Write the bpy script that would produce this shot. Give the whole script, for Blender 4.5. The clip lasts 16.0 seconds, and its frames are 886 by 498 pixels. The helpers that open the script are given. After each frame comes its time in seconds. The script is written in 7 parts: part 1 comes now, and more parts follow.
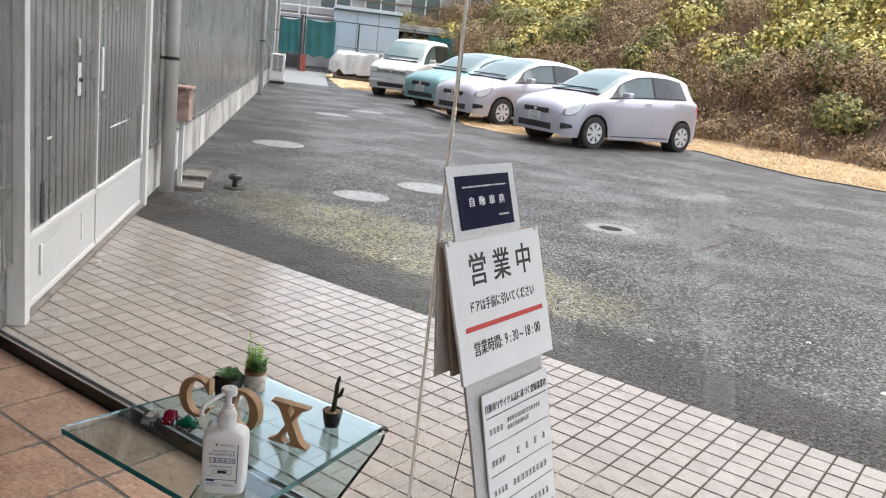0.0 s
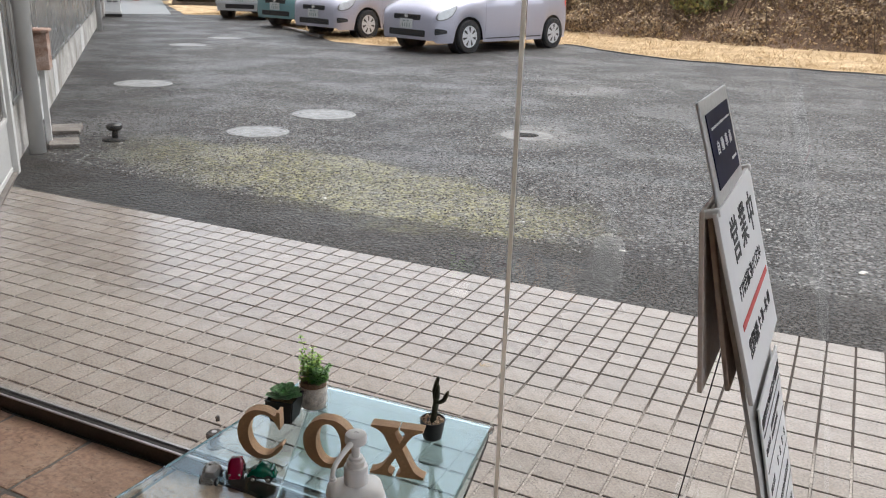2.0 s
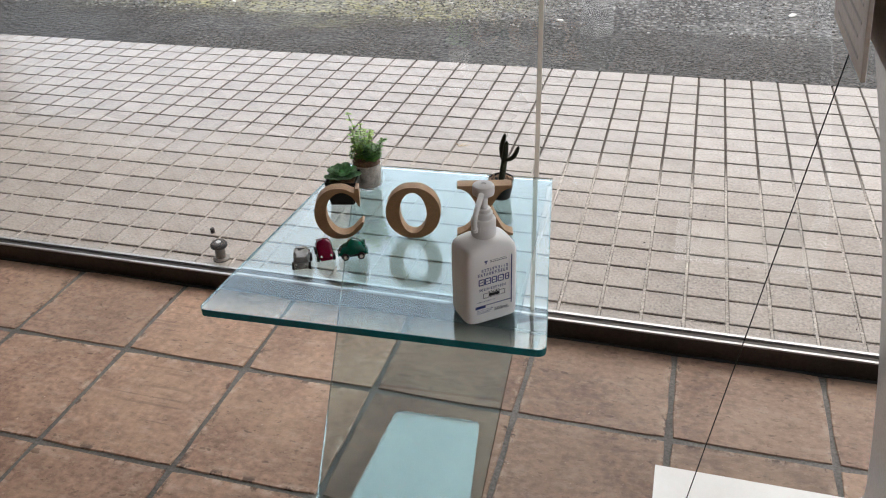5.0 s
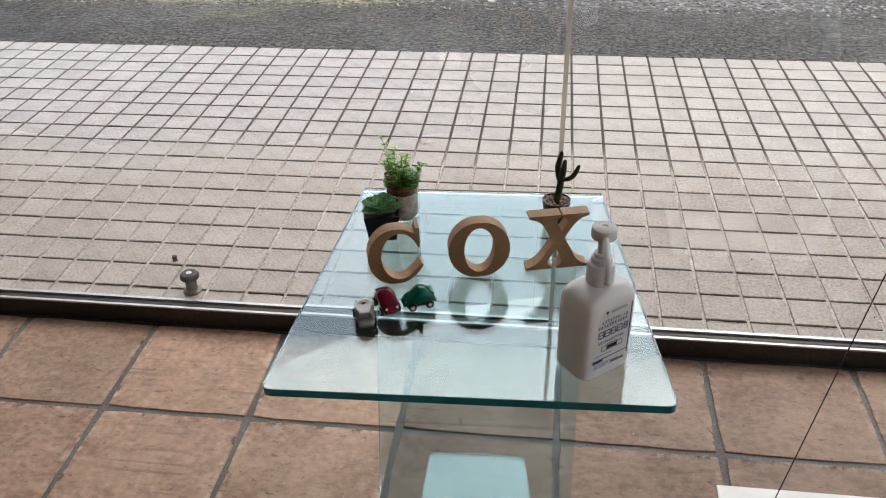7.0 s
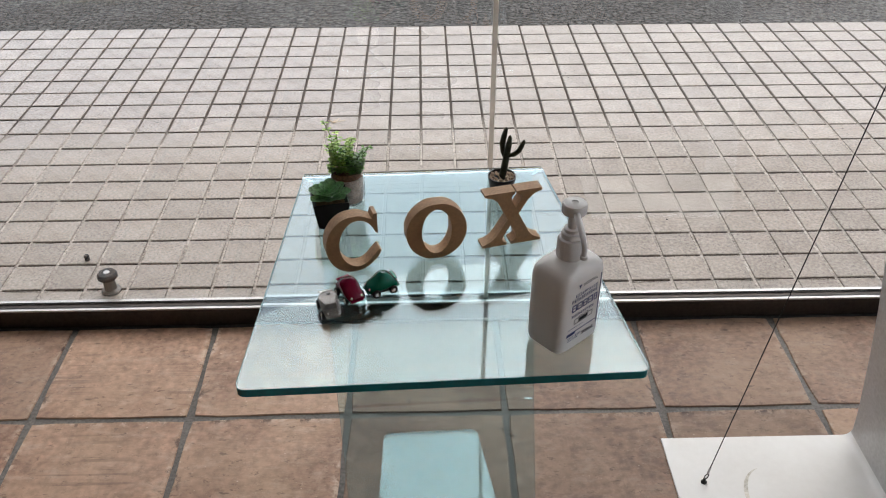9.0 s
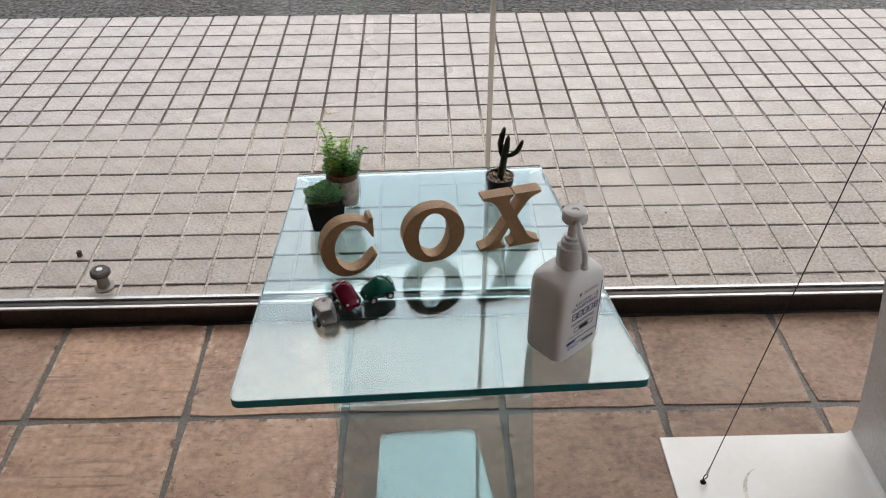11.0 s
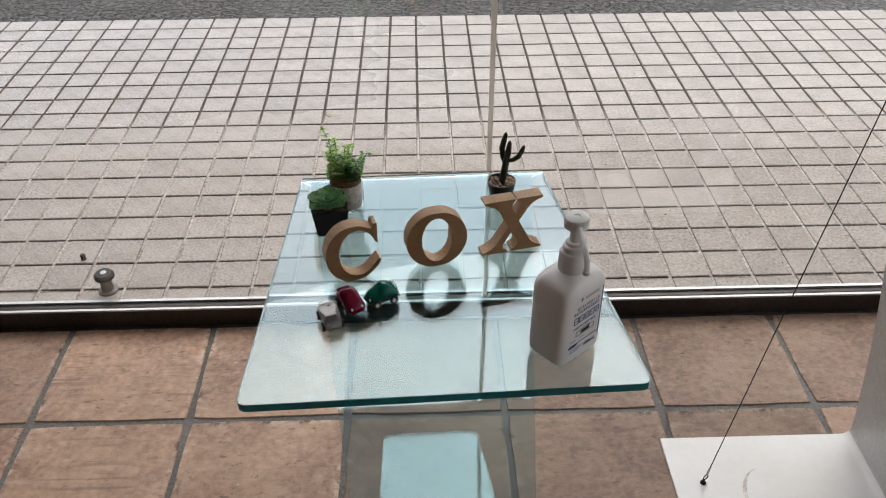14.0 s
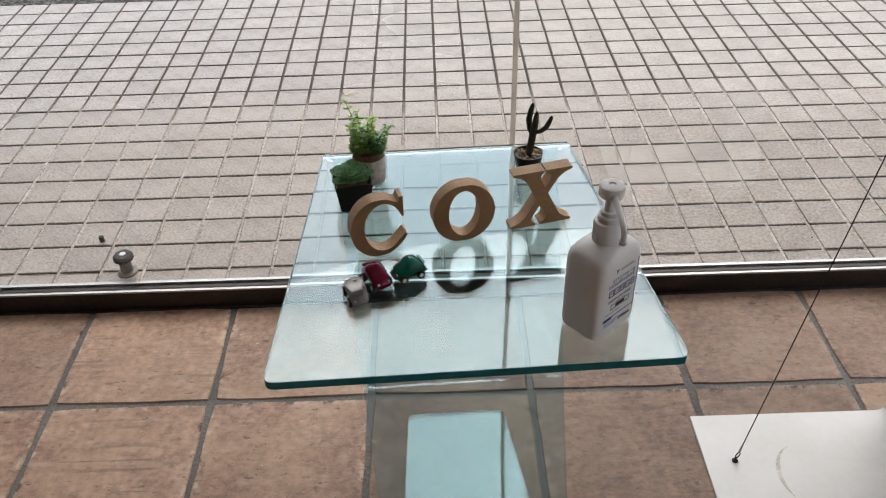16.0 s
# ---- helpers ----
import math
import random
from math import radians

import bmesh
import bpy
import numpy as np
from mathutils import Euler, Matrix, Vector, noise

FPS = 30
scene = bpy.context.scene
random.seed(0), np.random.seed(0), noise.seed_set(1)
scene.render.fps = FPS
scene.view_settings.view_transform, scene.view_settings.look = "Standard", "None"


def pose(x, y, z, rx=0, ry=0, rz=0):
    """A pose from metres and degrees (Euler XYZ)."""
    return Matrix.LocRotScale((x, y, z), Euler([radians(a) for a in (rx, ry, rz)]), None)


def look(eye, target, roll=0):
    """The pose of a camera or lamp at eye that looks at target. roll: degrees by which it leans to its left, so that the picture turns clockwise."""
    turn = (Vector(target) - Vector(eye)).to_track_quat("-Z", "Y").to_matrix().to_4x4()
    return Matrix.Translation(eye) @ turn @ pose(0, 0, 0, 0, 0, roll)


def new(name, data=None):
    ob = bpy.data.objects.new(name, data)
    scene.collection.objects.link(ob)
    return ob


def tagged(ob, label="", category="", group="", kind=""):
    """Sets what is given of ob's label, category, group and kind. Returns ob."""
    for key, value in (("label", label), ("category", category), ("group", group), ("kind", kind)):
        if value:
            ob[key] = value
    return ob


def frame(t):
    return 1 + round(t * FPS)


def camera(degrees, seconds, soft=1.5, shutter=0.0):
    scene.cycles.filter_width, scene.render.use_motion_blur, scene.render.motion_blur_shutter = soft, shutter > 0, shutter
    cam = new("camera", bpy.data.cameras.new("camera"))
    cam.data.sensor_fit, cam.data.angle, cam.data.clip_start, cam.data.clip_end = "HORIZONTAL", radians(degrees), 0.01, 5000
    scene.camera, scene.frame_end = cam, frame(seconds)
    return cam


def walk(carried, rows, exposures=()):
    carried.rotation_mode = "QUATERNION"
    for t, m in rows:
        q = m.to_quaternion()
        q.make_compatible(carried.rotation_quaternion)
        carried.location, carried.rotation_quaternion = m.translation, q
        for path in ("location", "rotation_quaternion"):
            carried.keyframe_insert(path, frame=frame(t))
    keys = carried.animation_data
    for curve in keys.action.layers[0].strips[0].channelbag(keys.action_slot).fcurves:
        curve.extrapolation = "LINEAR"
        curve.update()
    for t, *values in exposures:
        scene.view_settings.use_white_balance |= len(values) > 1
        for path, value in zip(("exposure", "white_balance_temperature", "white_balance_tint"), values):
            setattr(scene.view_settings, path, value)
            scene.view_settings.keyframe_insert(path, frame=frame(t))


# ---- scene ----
cam = camera(55.6, 16.0, soft=1.1)
PATH = [
    (0, (1.844, -1.858, 1.446), (0.725, -0.263, 0.991), 6.7),
    (0.5, (1.643, -1.824, 1.455), (0.588, -0.206, 0.937), 5.2),
    (1, (1.493, -1.747, 1.419), (0.485, -0.115, 0.852), 4.1),
    (1.5, (1.366, -1.716, 1.416), (0.415, -0.059, 0.824), 3.3),
    (2, (1.201, -1.737, 1.397), (0.39, -0.02, 0.77), 1.8),
    (2.5, (1.085, -1.761, 1.372), (0.407, -0.015, 0.672), 0.6),
    (3, (1.047, -1.79, 1.354), (0.37, -0.088, 0.55), -0.5),
    (3.5, (0.998, -1.811, 1.326), (0.347, -0.145, 0.431), -1.8),
    (4, (0.944, -1.848, 1.304), (0.361, -0.202, 0.329), -2.2),
    (4.2, (0.93, -1.851, 1.3), (0.37, -0.209, 0.305), -2.3),
    (6.3, (0.705, -1.805, 1.29), (0.338, -0.154, 0.222), -1.5),
    (6.5, (0.658, -1.765, 1.288), (0.322, -0.111, 0.213), -1.6),
    (7, (0.55, -1.713, 1.306), (0.321, -0.058, 0.206), -1.4),
    (7.5, (0.459, -1.697, 1.315), (0.411, -0.045, 0.189), -1.3),
    (8, (0.438, -1.712, 1.317), (0.466, -0.073, 0.171), -0.4),
    (10.5, (0.441, -1.678, 1.321), (0.486, -0.059, 0.147), 0.0),
    (11, (0.438, -1.667, 1.332), (0.487, -0.062, 0.14), -0.0),
    (11.5, (0.431, -1.656, 1.315), (0.485, -0.059, 0.112), 0.1),
    (12, (0.42, -1.658, 1.328), (0.472, -0.063, 0.122), 0.2),
    (12.5, (0.415, -1.664, 1.338), (0.466, -0.069, 0.133), 0.3),
    (13, (0.424, -1.674, 1.35), (0.46, -0.069, 0.157), 0.4),
    (13.5, (0.433, -1.677, 1.349), (0.473, -0.069, 0.16), 0.2),
    (14, (0.432, -1.674, 1.348), (0.483, -0.07, 0.154), -0.1),
    (14.5, (0.425, -1.671, 1.348), (0.477, -0.072, 0.147), -0.3),
    (15, (0.42, -1.67, 1.336), (0.468, -0.078, 0.127), -0.6),
    (15.5, (0.414, -1.66, 1.317), (0.453, -0.074, 0.1), -0.8),
    (16, (0.411, -1.657, 1.316), (0.429, -0.075, 0.093), -1.4),
]
walk(cam, [(t, look(eye, target, roll)) for t, eye, target, roll in PATH], exposures=((0.0, 1.68), (0.5, 1.52), (1.0, 1.48), (2.0, 1.42), (3.0, 1.43), (4.0, 1.55), (6.5, 1.55), (8.0, 1.46), (12.0, 1.45), (16.0, 1.44)))

# ---- light ----
world = bpy.data.worlds.new("overcast_sky")
scene.world = world
world.use_nodes = True
wn, wk = world.node_tree.nodes, world.node_tree.links
sky = wn.new("ShaderNodeTexSky")
sky.sky_type, sky.sun_disc = "NISHITA", False
sky.sun_elevation, sky.sun_rotation = radians(66), radians(18)
sky.air_density, sky.dust_density, sky.ozone_density = 1.0, 2.5, 1.0
grey = wn.new("ShaderNodeHueSaturation")
grey.inputs["Saturation"].default_value = 0.40
wk.new(sky.outputs[0], grey.inputs["Color"])
wk.new(grey.outputs[0], wn["Background"].inputs["Color"])
wn["Background"].inputs["Strength"].default_value = 0.15
sun = new("sun", bpy.data.lights.new("sun", "SUN"))
sun.data.energy, sun.data.angle, sun.data.color = 0.9, radians(70), (1.0, 0.93, 0.84)
sun.matrix_world = look((1.8, 5.6, 13.6), (0, 0, 0))


# ---- materials ----
def mat(name, colour, rough=0.6, metal=0.0, vary=0.12, scale=8.0, fine=90.0, bump=0.15, bump_scale=None, per_object=0.0, second=None, spec=0.5, coat=0.0, dist=0.002):
    """A surface with large stains and fine grain; second: the colour that the stains turn to."""
    m = bpy.data.materials.new(name)
    m.use_nodes = True
    n, k = m.node_tree.nodes, m.node_tree.links
    b = n["Principled BSDF"]
    b.inputs["Roughness"].default_value, b.inputs["Metallic"].default_value = rough, metal
    b.inputs["Specular IOR Level"].default_value = spec
    b.inputs["Coat Weight"].default_value = coat
    tc = n.new("ShaderNodeTexCoord")
    co = tc.outputs["Object"]
    big, small = n.new("ShaderNodeTexNoise"), n.new("ShaderNodeTexNoise")
    big.inputs["Scale"].default_value, small.inputs["Scale"].default_value = scale, fine
    big.inputs["Detail"].default_value, small.inputs["Detail"].default_value = 5, 3
    k.new(co, big.inputs["Vector"]), k.new(co, small.inputs["Vector"])
    ramp = n.new("ShaderNodeValToRGB")
    ramp.color_ramp.elements[0].position, ramp.color_ramp.elements[1].position = 0.35, 0.68
    c2 = second or tuple(c * (1 - 2 * vary) for c in colour)
    ramp.color_ramp.elements[0].color, ramp.color_ramp.elements[1].color = (*colour, 1), (*c2, 1)
    k.new(big.outputs["Fac"], ramp.inputs["Fac"])
    mix = n.new("ShaderNodeMix")
    mix.data_type, mix.blend_type = "RGBA", "OVERLAY"
    mix.inputs["Factor"].default_value = min(1.0, 2.2 * vary)
    grain = n.new("ShaderNodeMapRange")
    grain.inputs["From Min"].default_value, grain.inputs["From Max"].default_value = 0.30, 0.70
    k.new(small.outputs["Fac"], grain.inputs["Value"])
    k.new(ramp.outputs["Color"], mix.inputs["A"]), k.new(grain.outputs["Result"], mix.inputs["B"])
    out = mix.outputs["Result"]
    if per_object:
        info, hsv, mp = n.new("ShaderNodeObjectInfo"), n.new("ShaderNodeHueSaturation"), n.new("ShaderNodeMapRange")
        mp.inputs["To Min"].default_value, mp.inputs["To Max"].default_value = 1 - per_object, 1 + per_object
        k.new(info.outputs["Random"], mp.inputs["Value"]), k.new(mp.outputs["Result"], hsv.inputs["Value"])
        k.new(out, hsv.inputs["Color"])
        out = hsv.outputs["Color"]
    k.new(out, b.inputs["Base Color"])
    mr = n.new("ShaderNodeMapRange")
    mr.inputs["To Min"].default_value, mr.inputs["To Max"].default_value = max(0.02, rough * 0.82), min(1, rough * 1.18)
    k.new(big.outputs["Fac"], mr.inputs["Value"]), k.new(mr.outputs["Result"], b.inputs["Roughness"])
    if bump:
        bp = n.new("ShaderNodeBump")
        bp.inputs["Strength"].default_value, bp.inputs["Distance"].default_value = bump, dist
        src = small
        if bump_scale:
            src = n.new("ShaderNodeTexNoise")
            src.inputs["Scale"].default_value, src.inputs["Detail"].default_value = bump_scale, 4
            k.new(co, src.inputs["Vector"])
        k.new(src.outputs["Fac"], bp.inputs["Height"]), k.new(bp.outputs["Normal"], b.inputs["Normal"])
    return m


def glass_mat(name, tint, rough=0.0, ior=1.5):
    m = bpy.data.materials.new(name)
    m.use_nodes = True
    b = m.node_tree.nodes["Principled BSDF"]
    b.inputs["Base Color"].default_value = (*tint, 1)
    b.inputs["Roughness"].default_value, b.inputs["IOR"].default_value = rough, ior
    b.inputs["Transmission Weight"].default_value = 1.0
    return m


def asphalt_mat():
    """Coarse wet asphalt: stones, worn and damp areas, a mossy patch and a smoother trench along the paving."""
    m = bpy.data.materials.new("asphalt")
    m.use_nodes = True
    n, k = m.node_tree.nodes, m.node_tree.links
    b = n["Principled BSDF"]
    b.inputs["Specular IOR Level"].default_value = 0.13
    geo = n.new("ShaderNodeNewGeometry")
    P = geo.outputs["Position"]

    def noise_(scale, detail=4, rough=0.6):
        t = n.new("ShaderNodeTexNoise")
        t.inputs["Scale"].default_value, t.inputs["Detail"].default_value, t.inputs["Roughness"].default_value = scale, detail, rough
        k.new(P, t.inputs["Vector"])
        return t.outputs["Fac"]

    def rng(v, a, b_, c=0.0, d=1.0):
        t = n.new("ShaderNodeMapRange")
        t.interpolation_type = "SMOOTHSTEP"
        for key, value in (("From Min", a), ("From Max", b_), ("To Min", c), ("To Max", d)):
            t.inputs[key].default_value = value
        k.new(v, t.inputs["Value"])
        return t.outputs["Result"]

    def mth(op, a, b_):
        t = n.new("ShaderNodeMath")
        t.operation = op
        for i, v in enumerate((a, b_)):
            if isinstance(v, (int, float)):
                t.inputs[i].default_value = v
            else:
                k.new(v, t.inputs[i])
        return t.outputs[0]

    def blend(f, a, c, mode="MIX"):
        t = n.new("ShaderNodeMix")
        t.data_type, t.blend_type = "RGBA", mode
        if isinstance(f, (int, float)):
            t.inputs["Factor"].default_value = f
        else:
            k.new(f, t.inputs["Factor"])
        for key, v in (("A", a), ("B", c)):
            if isinstance(v, tuple):
                t.inputs[key].default_value = (*v, 1)
            else:
                k.new(v, t.inputs[key])
        return t.outputs["Result"]

    vor = n.new("ShaderNodeTexVoronoi")
    vor.inputs["Scale"].default_value = 36
    k.new(P, vor.inputs["Vector"])
    sep = n.new("ShaderNodeSeparateColor")
    k.new(vor.outputs["Color"], sep.inputs["Color"])
    stones = blend(sep.outputs["Red"], (0.050, 0.049, 0.048), (0.235, 0.229, 0.220))
    pale = rng(sep.outputs["Green"], 0.965, 0.975)
    stones = blend(pale, stones, (0.22, 0.212, 0.20))
    gap = rng(vor.outputs["Distance"], 0.36, 0.56)
    stones = blend(mth("MULTIPLY", gap, 0.92), stones, (0.005, 0.005, 0.005))
    big = noise_(0.55, 6)
    stones = blend(rng(big, 0.42, 0.66, 0.0, 0.40), stones, (0.034, 0.030, 0.030))
    xyz = n.new("ShaderNodeSeparateXYZ")
    k.new(P, xyz.inputs[0])
    X, Y = xyz.outputs["X"], xyz.outputs["Y"]
    wob = noise_(1.6, 5)
    wy = mth("ADD", Y, mth("MULTIPLY", mth("SUBTRACT", wob, 0.5), 1.5))
    # mossy patch, long across the drive
    ax = mth("MULTIPLY", mth("ADD", X, 2.0), 0.42)
    ay = mth("MULTIPLY", mth("SUBTRACT", wy, mth("ADD", 3.05, mth("MULTIPLY", mth("ADD", X, 2.0), -0.12))), 1.25)
    r2 = mth("ADD", mth("MULTIPLY", ax, ax), mth("MULTIPLY", ay, ay))
    moss = rng(r2, 1.0, 0.35)
    speck = rng(noise_(38, 3), 0.34, 0.56)
    moss = mth("MULTIPLY", moss, rng(noise_(9, 4), 0.32, 0.62, 0.25, 1.0))
    stones = blend(mth("MULTIPLY", mth("MULTIPLY", moss, speck), 0.80), stones, (0.33, 0.31, 0.14))
    # the trench that was filled with finer asphalt
    trench = mth("MULTIPLY", rng(mth("ADD", Y, mth("MULTIPLY", mth("SUBTRACT", noise_(2.2, 3), 0.5), 0.25)), 2.52, 2.44), 1.0)
    fine = blend(rng(noise_(62, 3, 0.75), 0.42, 0.62), (0.005, 0.005, 0.005), (0.135, 0.131, 0.126))
    clot = rng(noise_(24, 3), 0.50, 0.60)
    stones = blend(mth("MULTIPLY", clot, 0.68), stones, (0.010, 0.010, 0.010))
    stones = blend(mth("MULTIPLY", trench, 0.72), stones, fine)
    # blacker strip along the foot of the old building
    off_wall = mth("ADD", mth("ADD", mth("MULTIPLY", mth("ADD", X, Y), 0.7071), 1.273), mth("MULTIPLY", mth("SUBTRACT", noise_(1.1, 4), 0.5), 1.1))
    strip = mth("MULTIPLY", rng(off_wall, 1.55, 1.15), rng(Y, 12.0, 7.0))
    stones = blend(mth("MULTIPLY", strip, 0.45), stones, (0.010, 0.010, 0.010))
    # hairline crack that runs out from the paving
    bend = mth("ADD", mth("ADD", X, 2.75), mth("MULTIPLY", mth("SUBTRACT", noise_(1.3, 6, 0.65), 0.5), 1.1))
    crack = mth("MULTIPLY", rng(mth("ABSOLUTE", bend, 0.0), 0.016, 0.006), rng(Y, 8.0, 6.5))
    stones = blend(mth("MULTIPLY", crack, 0.8), stones, (0.006, 0.006, 0.006))
    # worn pale patch round the drain
    dx, dy = mth("MULTIPLY", mth("ADD", X, 1.33), 1.5), mth("SUBTRACT", wy, 5.5)
    worn = rng(mth("ADD", mth("MULTIPLY", dx, dx), mth("MULTIPLY", dy, dy)), 0.60, 0.10)
    stones = blend(mth("MULTIPLY", worn, 0.55), stones, (0.19, 0.185, 0.175))
    # second worn patch further out, and a dark damp one beyond it
    dx, dy = mth("MULTIPLY", mth("ADD", X, 1.86), 1.2), mth("SUBTRACT", wy, 8.95)
    worn = rng(mth("ADD", mth("MULTIPLY", dx, dx), mth("MULTIPLY", dy, dy)), 0.55, 0.08)
    stones = blend(mth("MULTIPLY", worn, 0.45), stones, (0.19, 0.185, 0.175))
    dx, dy = mth("MULTIPLY", mth("SUBTRACT", X, 2.1), 0.9), mth("MULTIPLY", mth("SUBTRACT", wy, 12.5), 1.4)
    damp = rng(mth("ADD", mth("MULTIPLY", dx, dx), mth("MULTIPLY", dy, dy)), 0.60, 0.15)
    stones = blend(mth("MULTIPLY", damp, 0.7), stones, (0.012, 0.011, 0.010))
    k.new(stones, b.inputs["Base Color"])
    wet = rng(noise_(0.9, 5), 0.42, 0.62)
    k.new(mth("MULTIPLY", mth("ADD", 0.22, mth("MULTIPLY", wet, 0.20)), mth("SUBTRACT", 1.0, mth("MULTIPLY", trench, 0.75))), b.inputs["Specular IOR Level"])
    ro = mth("SUBTRACT", 0.55, mth("MULTIPLY", wet, 0.18))
    k.new(ro, b.inputs["Roughness"])
    h = mth("ADD", mth("MULTIPLY", vor.outputs["Distance"], -1.0), mth("MULTIPLY", noise_(210, 2), 0.5))
    bp = n.new("ShaderNodeBump")
    bp.inputs["Distance"].default_value = 0.011
    k.new(mth("SUBTRACT", 0.9, mth("MULTIPLY", trench, 0.2)), bp.inputs["Strength"])
    k.new(h, bp.inputs["Height"]), k.new(bp.outputs["Normal"], b.inputs["Normal"])
    return m


def paver_mat(name, by):
    """Grey-buff paving tile with fine pitting; rain has wetted it beyond the eaves."""
    m = mat(name, (0.266, 0.236, 0.208), 0.62, vary=0.13, scale=14, fine=120, bump=0.5, bump_scale=75, per_object=0.09, spec=0.50, second=(0.218, 0.187, 0.162))
    n, k = m.node_tree.nodes, m.node_tree.links
    b = n["Principled BSDF"]
    geo, xyz, tn = n.new("ShaderNodeNewGeometry"), n.new("ShaderNodeSeparateXYZ"), n.new("ShaderNodeTexNoise")
    k.new(geo.outputs["Position"], xyz.inputs[0]), k.new(geo.outputs["Position"], tn.inputs["Vector"])
    tn.inputs["Scale"].default_value = 2.5
    ad = n.new("ShaderNodeMath")
    ad.operation = "MULTIPLY_ADD"
    ad.inputs[1].default_value = 0.5
    k.new(tn.outputs["Fac"], ad.inputs[0]), k.new(xyz.outputs["Y"], ad.inputs[2])
    if by == "island":
        for node in [q for q in n if q.bl_idname == "ShaderNodeObjectInfo"]:
            k.new(geo.outputs["Random Per Island"], node.outputs["Random"].links[0].to_socket)
    mp = n.new("ShaderNodeMapRange")
    for key, value in (("From Min", 0.80), ("From Max", 1.25), ("To Min", 0.55), ("To Max", 0.21)):
        mp.inputs[key].default_value = value
    k.new(ad.outputs[0], mp.inputs["Value"])
    # the puddled stretch towards the old building shines most
    xa, xm, xx = n.new("ShaderNodeMath"), n.new("ShaderNodeMapRange"), n.new("ShaderNodeMath")
    xa.operation, xx.operation = "MULTIPLY_ADD", "ADD"
    xa.inputs[1].default_value = -1.2
    k.new(tn.outputs["Fac"], xa.inputs[0]), k.new(xyz.outputs["X"], xa.inputs[2])
    for key, value in (("From Min", -1.0), ("From Max", 0.3), ("To Min", -0.03), ("To Max", 0.13)):
        xm.inputs[key].default_value = value
    k.new(xa.outputs[0], xm.inputs["Value"])
    k.new(mp.outputs["Result"], xx.inputs[0]), k.new(xm.outputs["Result"], xx.inputs[1]), k.new(xx.outputs[0], b.inputs["Roughness"])
    # small dark pits, thick in some places and sparse in others
    src = b.inputs["Base Color"].links[0].from_socket
    pit, crowd, lim, on, mx = (n.new("ShaderNode" + q) for q in ("TexNoise", "TexNoise", "MapRange", "MapRange", "Mix"))
    pit.inputs["Scale"].default_value, pit.inputs["Detail"].default_value, pit.inputs["Roughness"].default_value = 150, 2, 0.6
    crowd.inputs["Scale"].default_value, crowd.inputs["Detail"].default_value = 9, 2
    k.new(geo.outputs["Position"], pit.inputs["Vector"]), k.new(geo.outputs["Position"], crowd.inputs["Vector"])
    for key, value in (("From Min", 0.38), ("From Max", 0.62), ("To Min", -0.07), ("To Max", 0.035)):
        lim.inputs[key].default_value = value
    k.new(crowd.outputs["Fac"], lim.inputs["Value"])
    both = n.new("ShaderNodeMath")
    k.new(pit.outputs["Fac"], both.inputs[0]), k.new(lim.outputs["Result"], both.inputs[1])
    for key, value in (("From Min", 0.58), ("From Max", 0.66), ("To Min", 0.0), ("To Max", 0.62)):
        on.inputs[key].default_value = value
    k.new(both.outputs[0], on.inputs["Value"])
    mx.data_type = "RGBA"
    mx.inputs["B"].default_value = (0.085, 0.072, 0.062, 1)
    k.new(on.outputs["Result"], mx.inputs["Factor"]), k.new(src, mx.inputs["A"]), k.new(mx.outputs["Result"], b.inputs["Base Color"])
    return m


def joint_mat():
    """Sand in the joints: pale near the window, dark and wet where the rain reaches."""
    m = mat("paving_joint", (0.36, 0.325, 0.292), 0.85, spec=0.15, vary=0.2, scale=5, fine=120, bump=0.3)
    n, k = m.node_tree.nodes, m.node_tree.links
    b = n["Principled BSDF"]
    src = b.inputs["Base Color"].links[0].from_socket
    geo, xyz, tn = n.new("ShaderNodeNewGeometry"), n.new("ShaderNodeSeparateXYZ"), n.new("ShaderNodeTexNoise")
    k.new(geo.outputs["Position"], xyz.inputs[0]), k.new(geo.outputs["Position"], tn.inputs["Vector"])
    tn.inputs["Scale"].default_value = 4.0
    ad, mp, mx = n.new("ShaderNodeMath"), n.new("ShaderNodeMapRange"), n.new("ShaderNodeMix")
    ad.operation = "MULTIPLY_ADD"
    ad.inputs[1].default_value = 0.30
    k.new(tn.outputs["Fac"], ad.inputs[0]), k.new(xyz.outputs["Y"], ad.inputs[2])
    mp.inputs["From Min"].default_value, mp.inputs["From Max"].default_value = 0.92, 1.08
    k.new(ad.outputs[0], mp.inputs["Value"])
    mx.data_type = "RGBA"
    mx.inputs["B"].default_value = (0.058, 0.048, 0.042, 1)
    k.new(mp.outputs["Result"], mx.inputs["Factor"]), k.new(src, mx.inputs["A"]), k.new(mx.outputs["Result"], b.inputs["Base Color"])
    return m


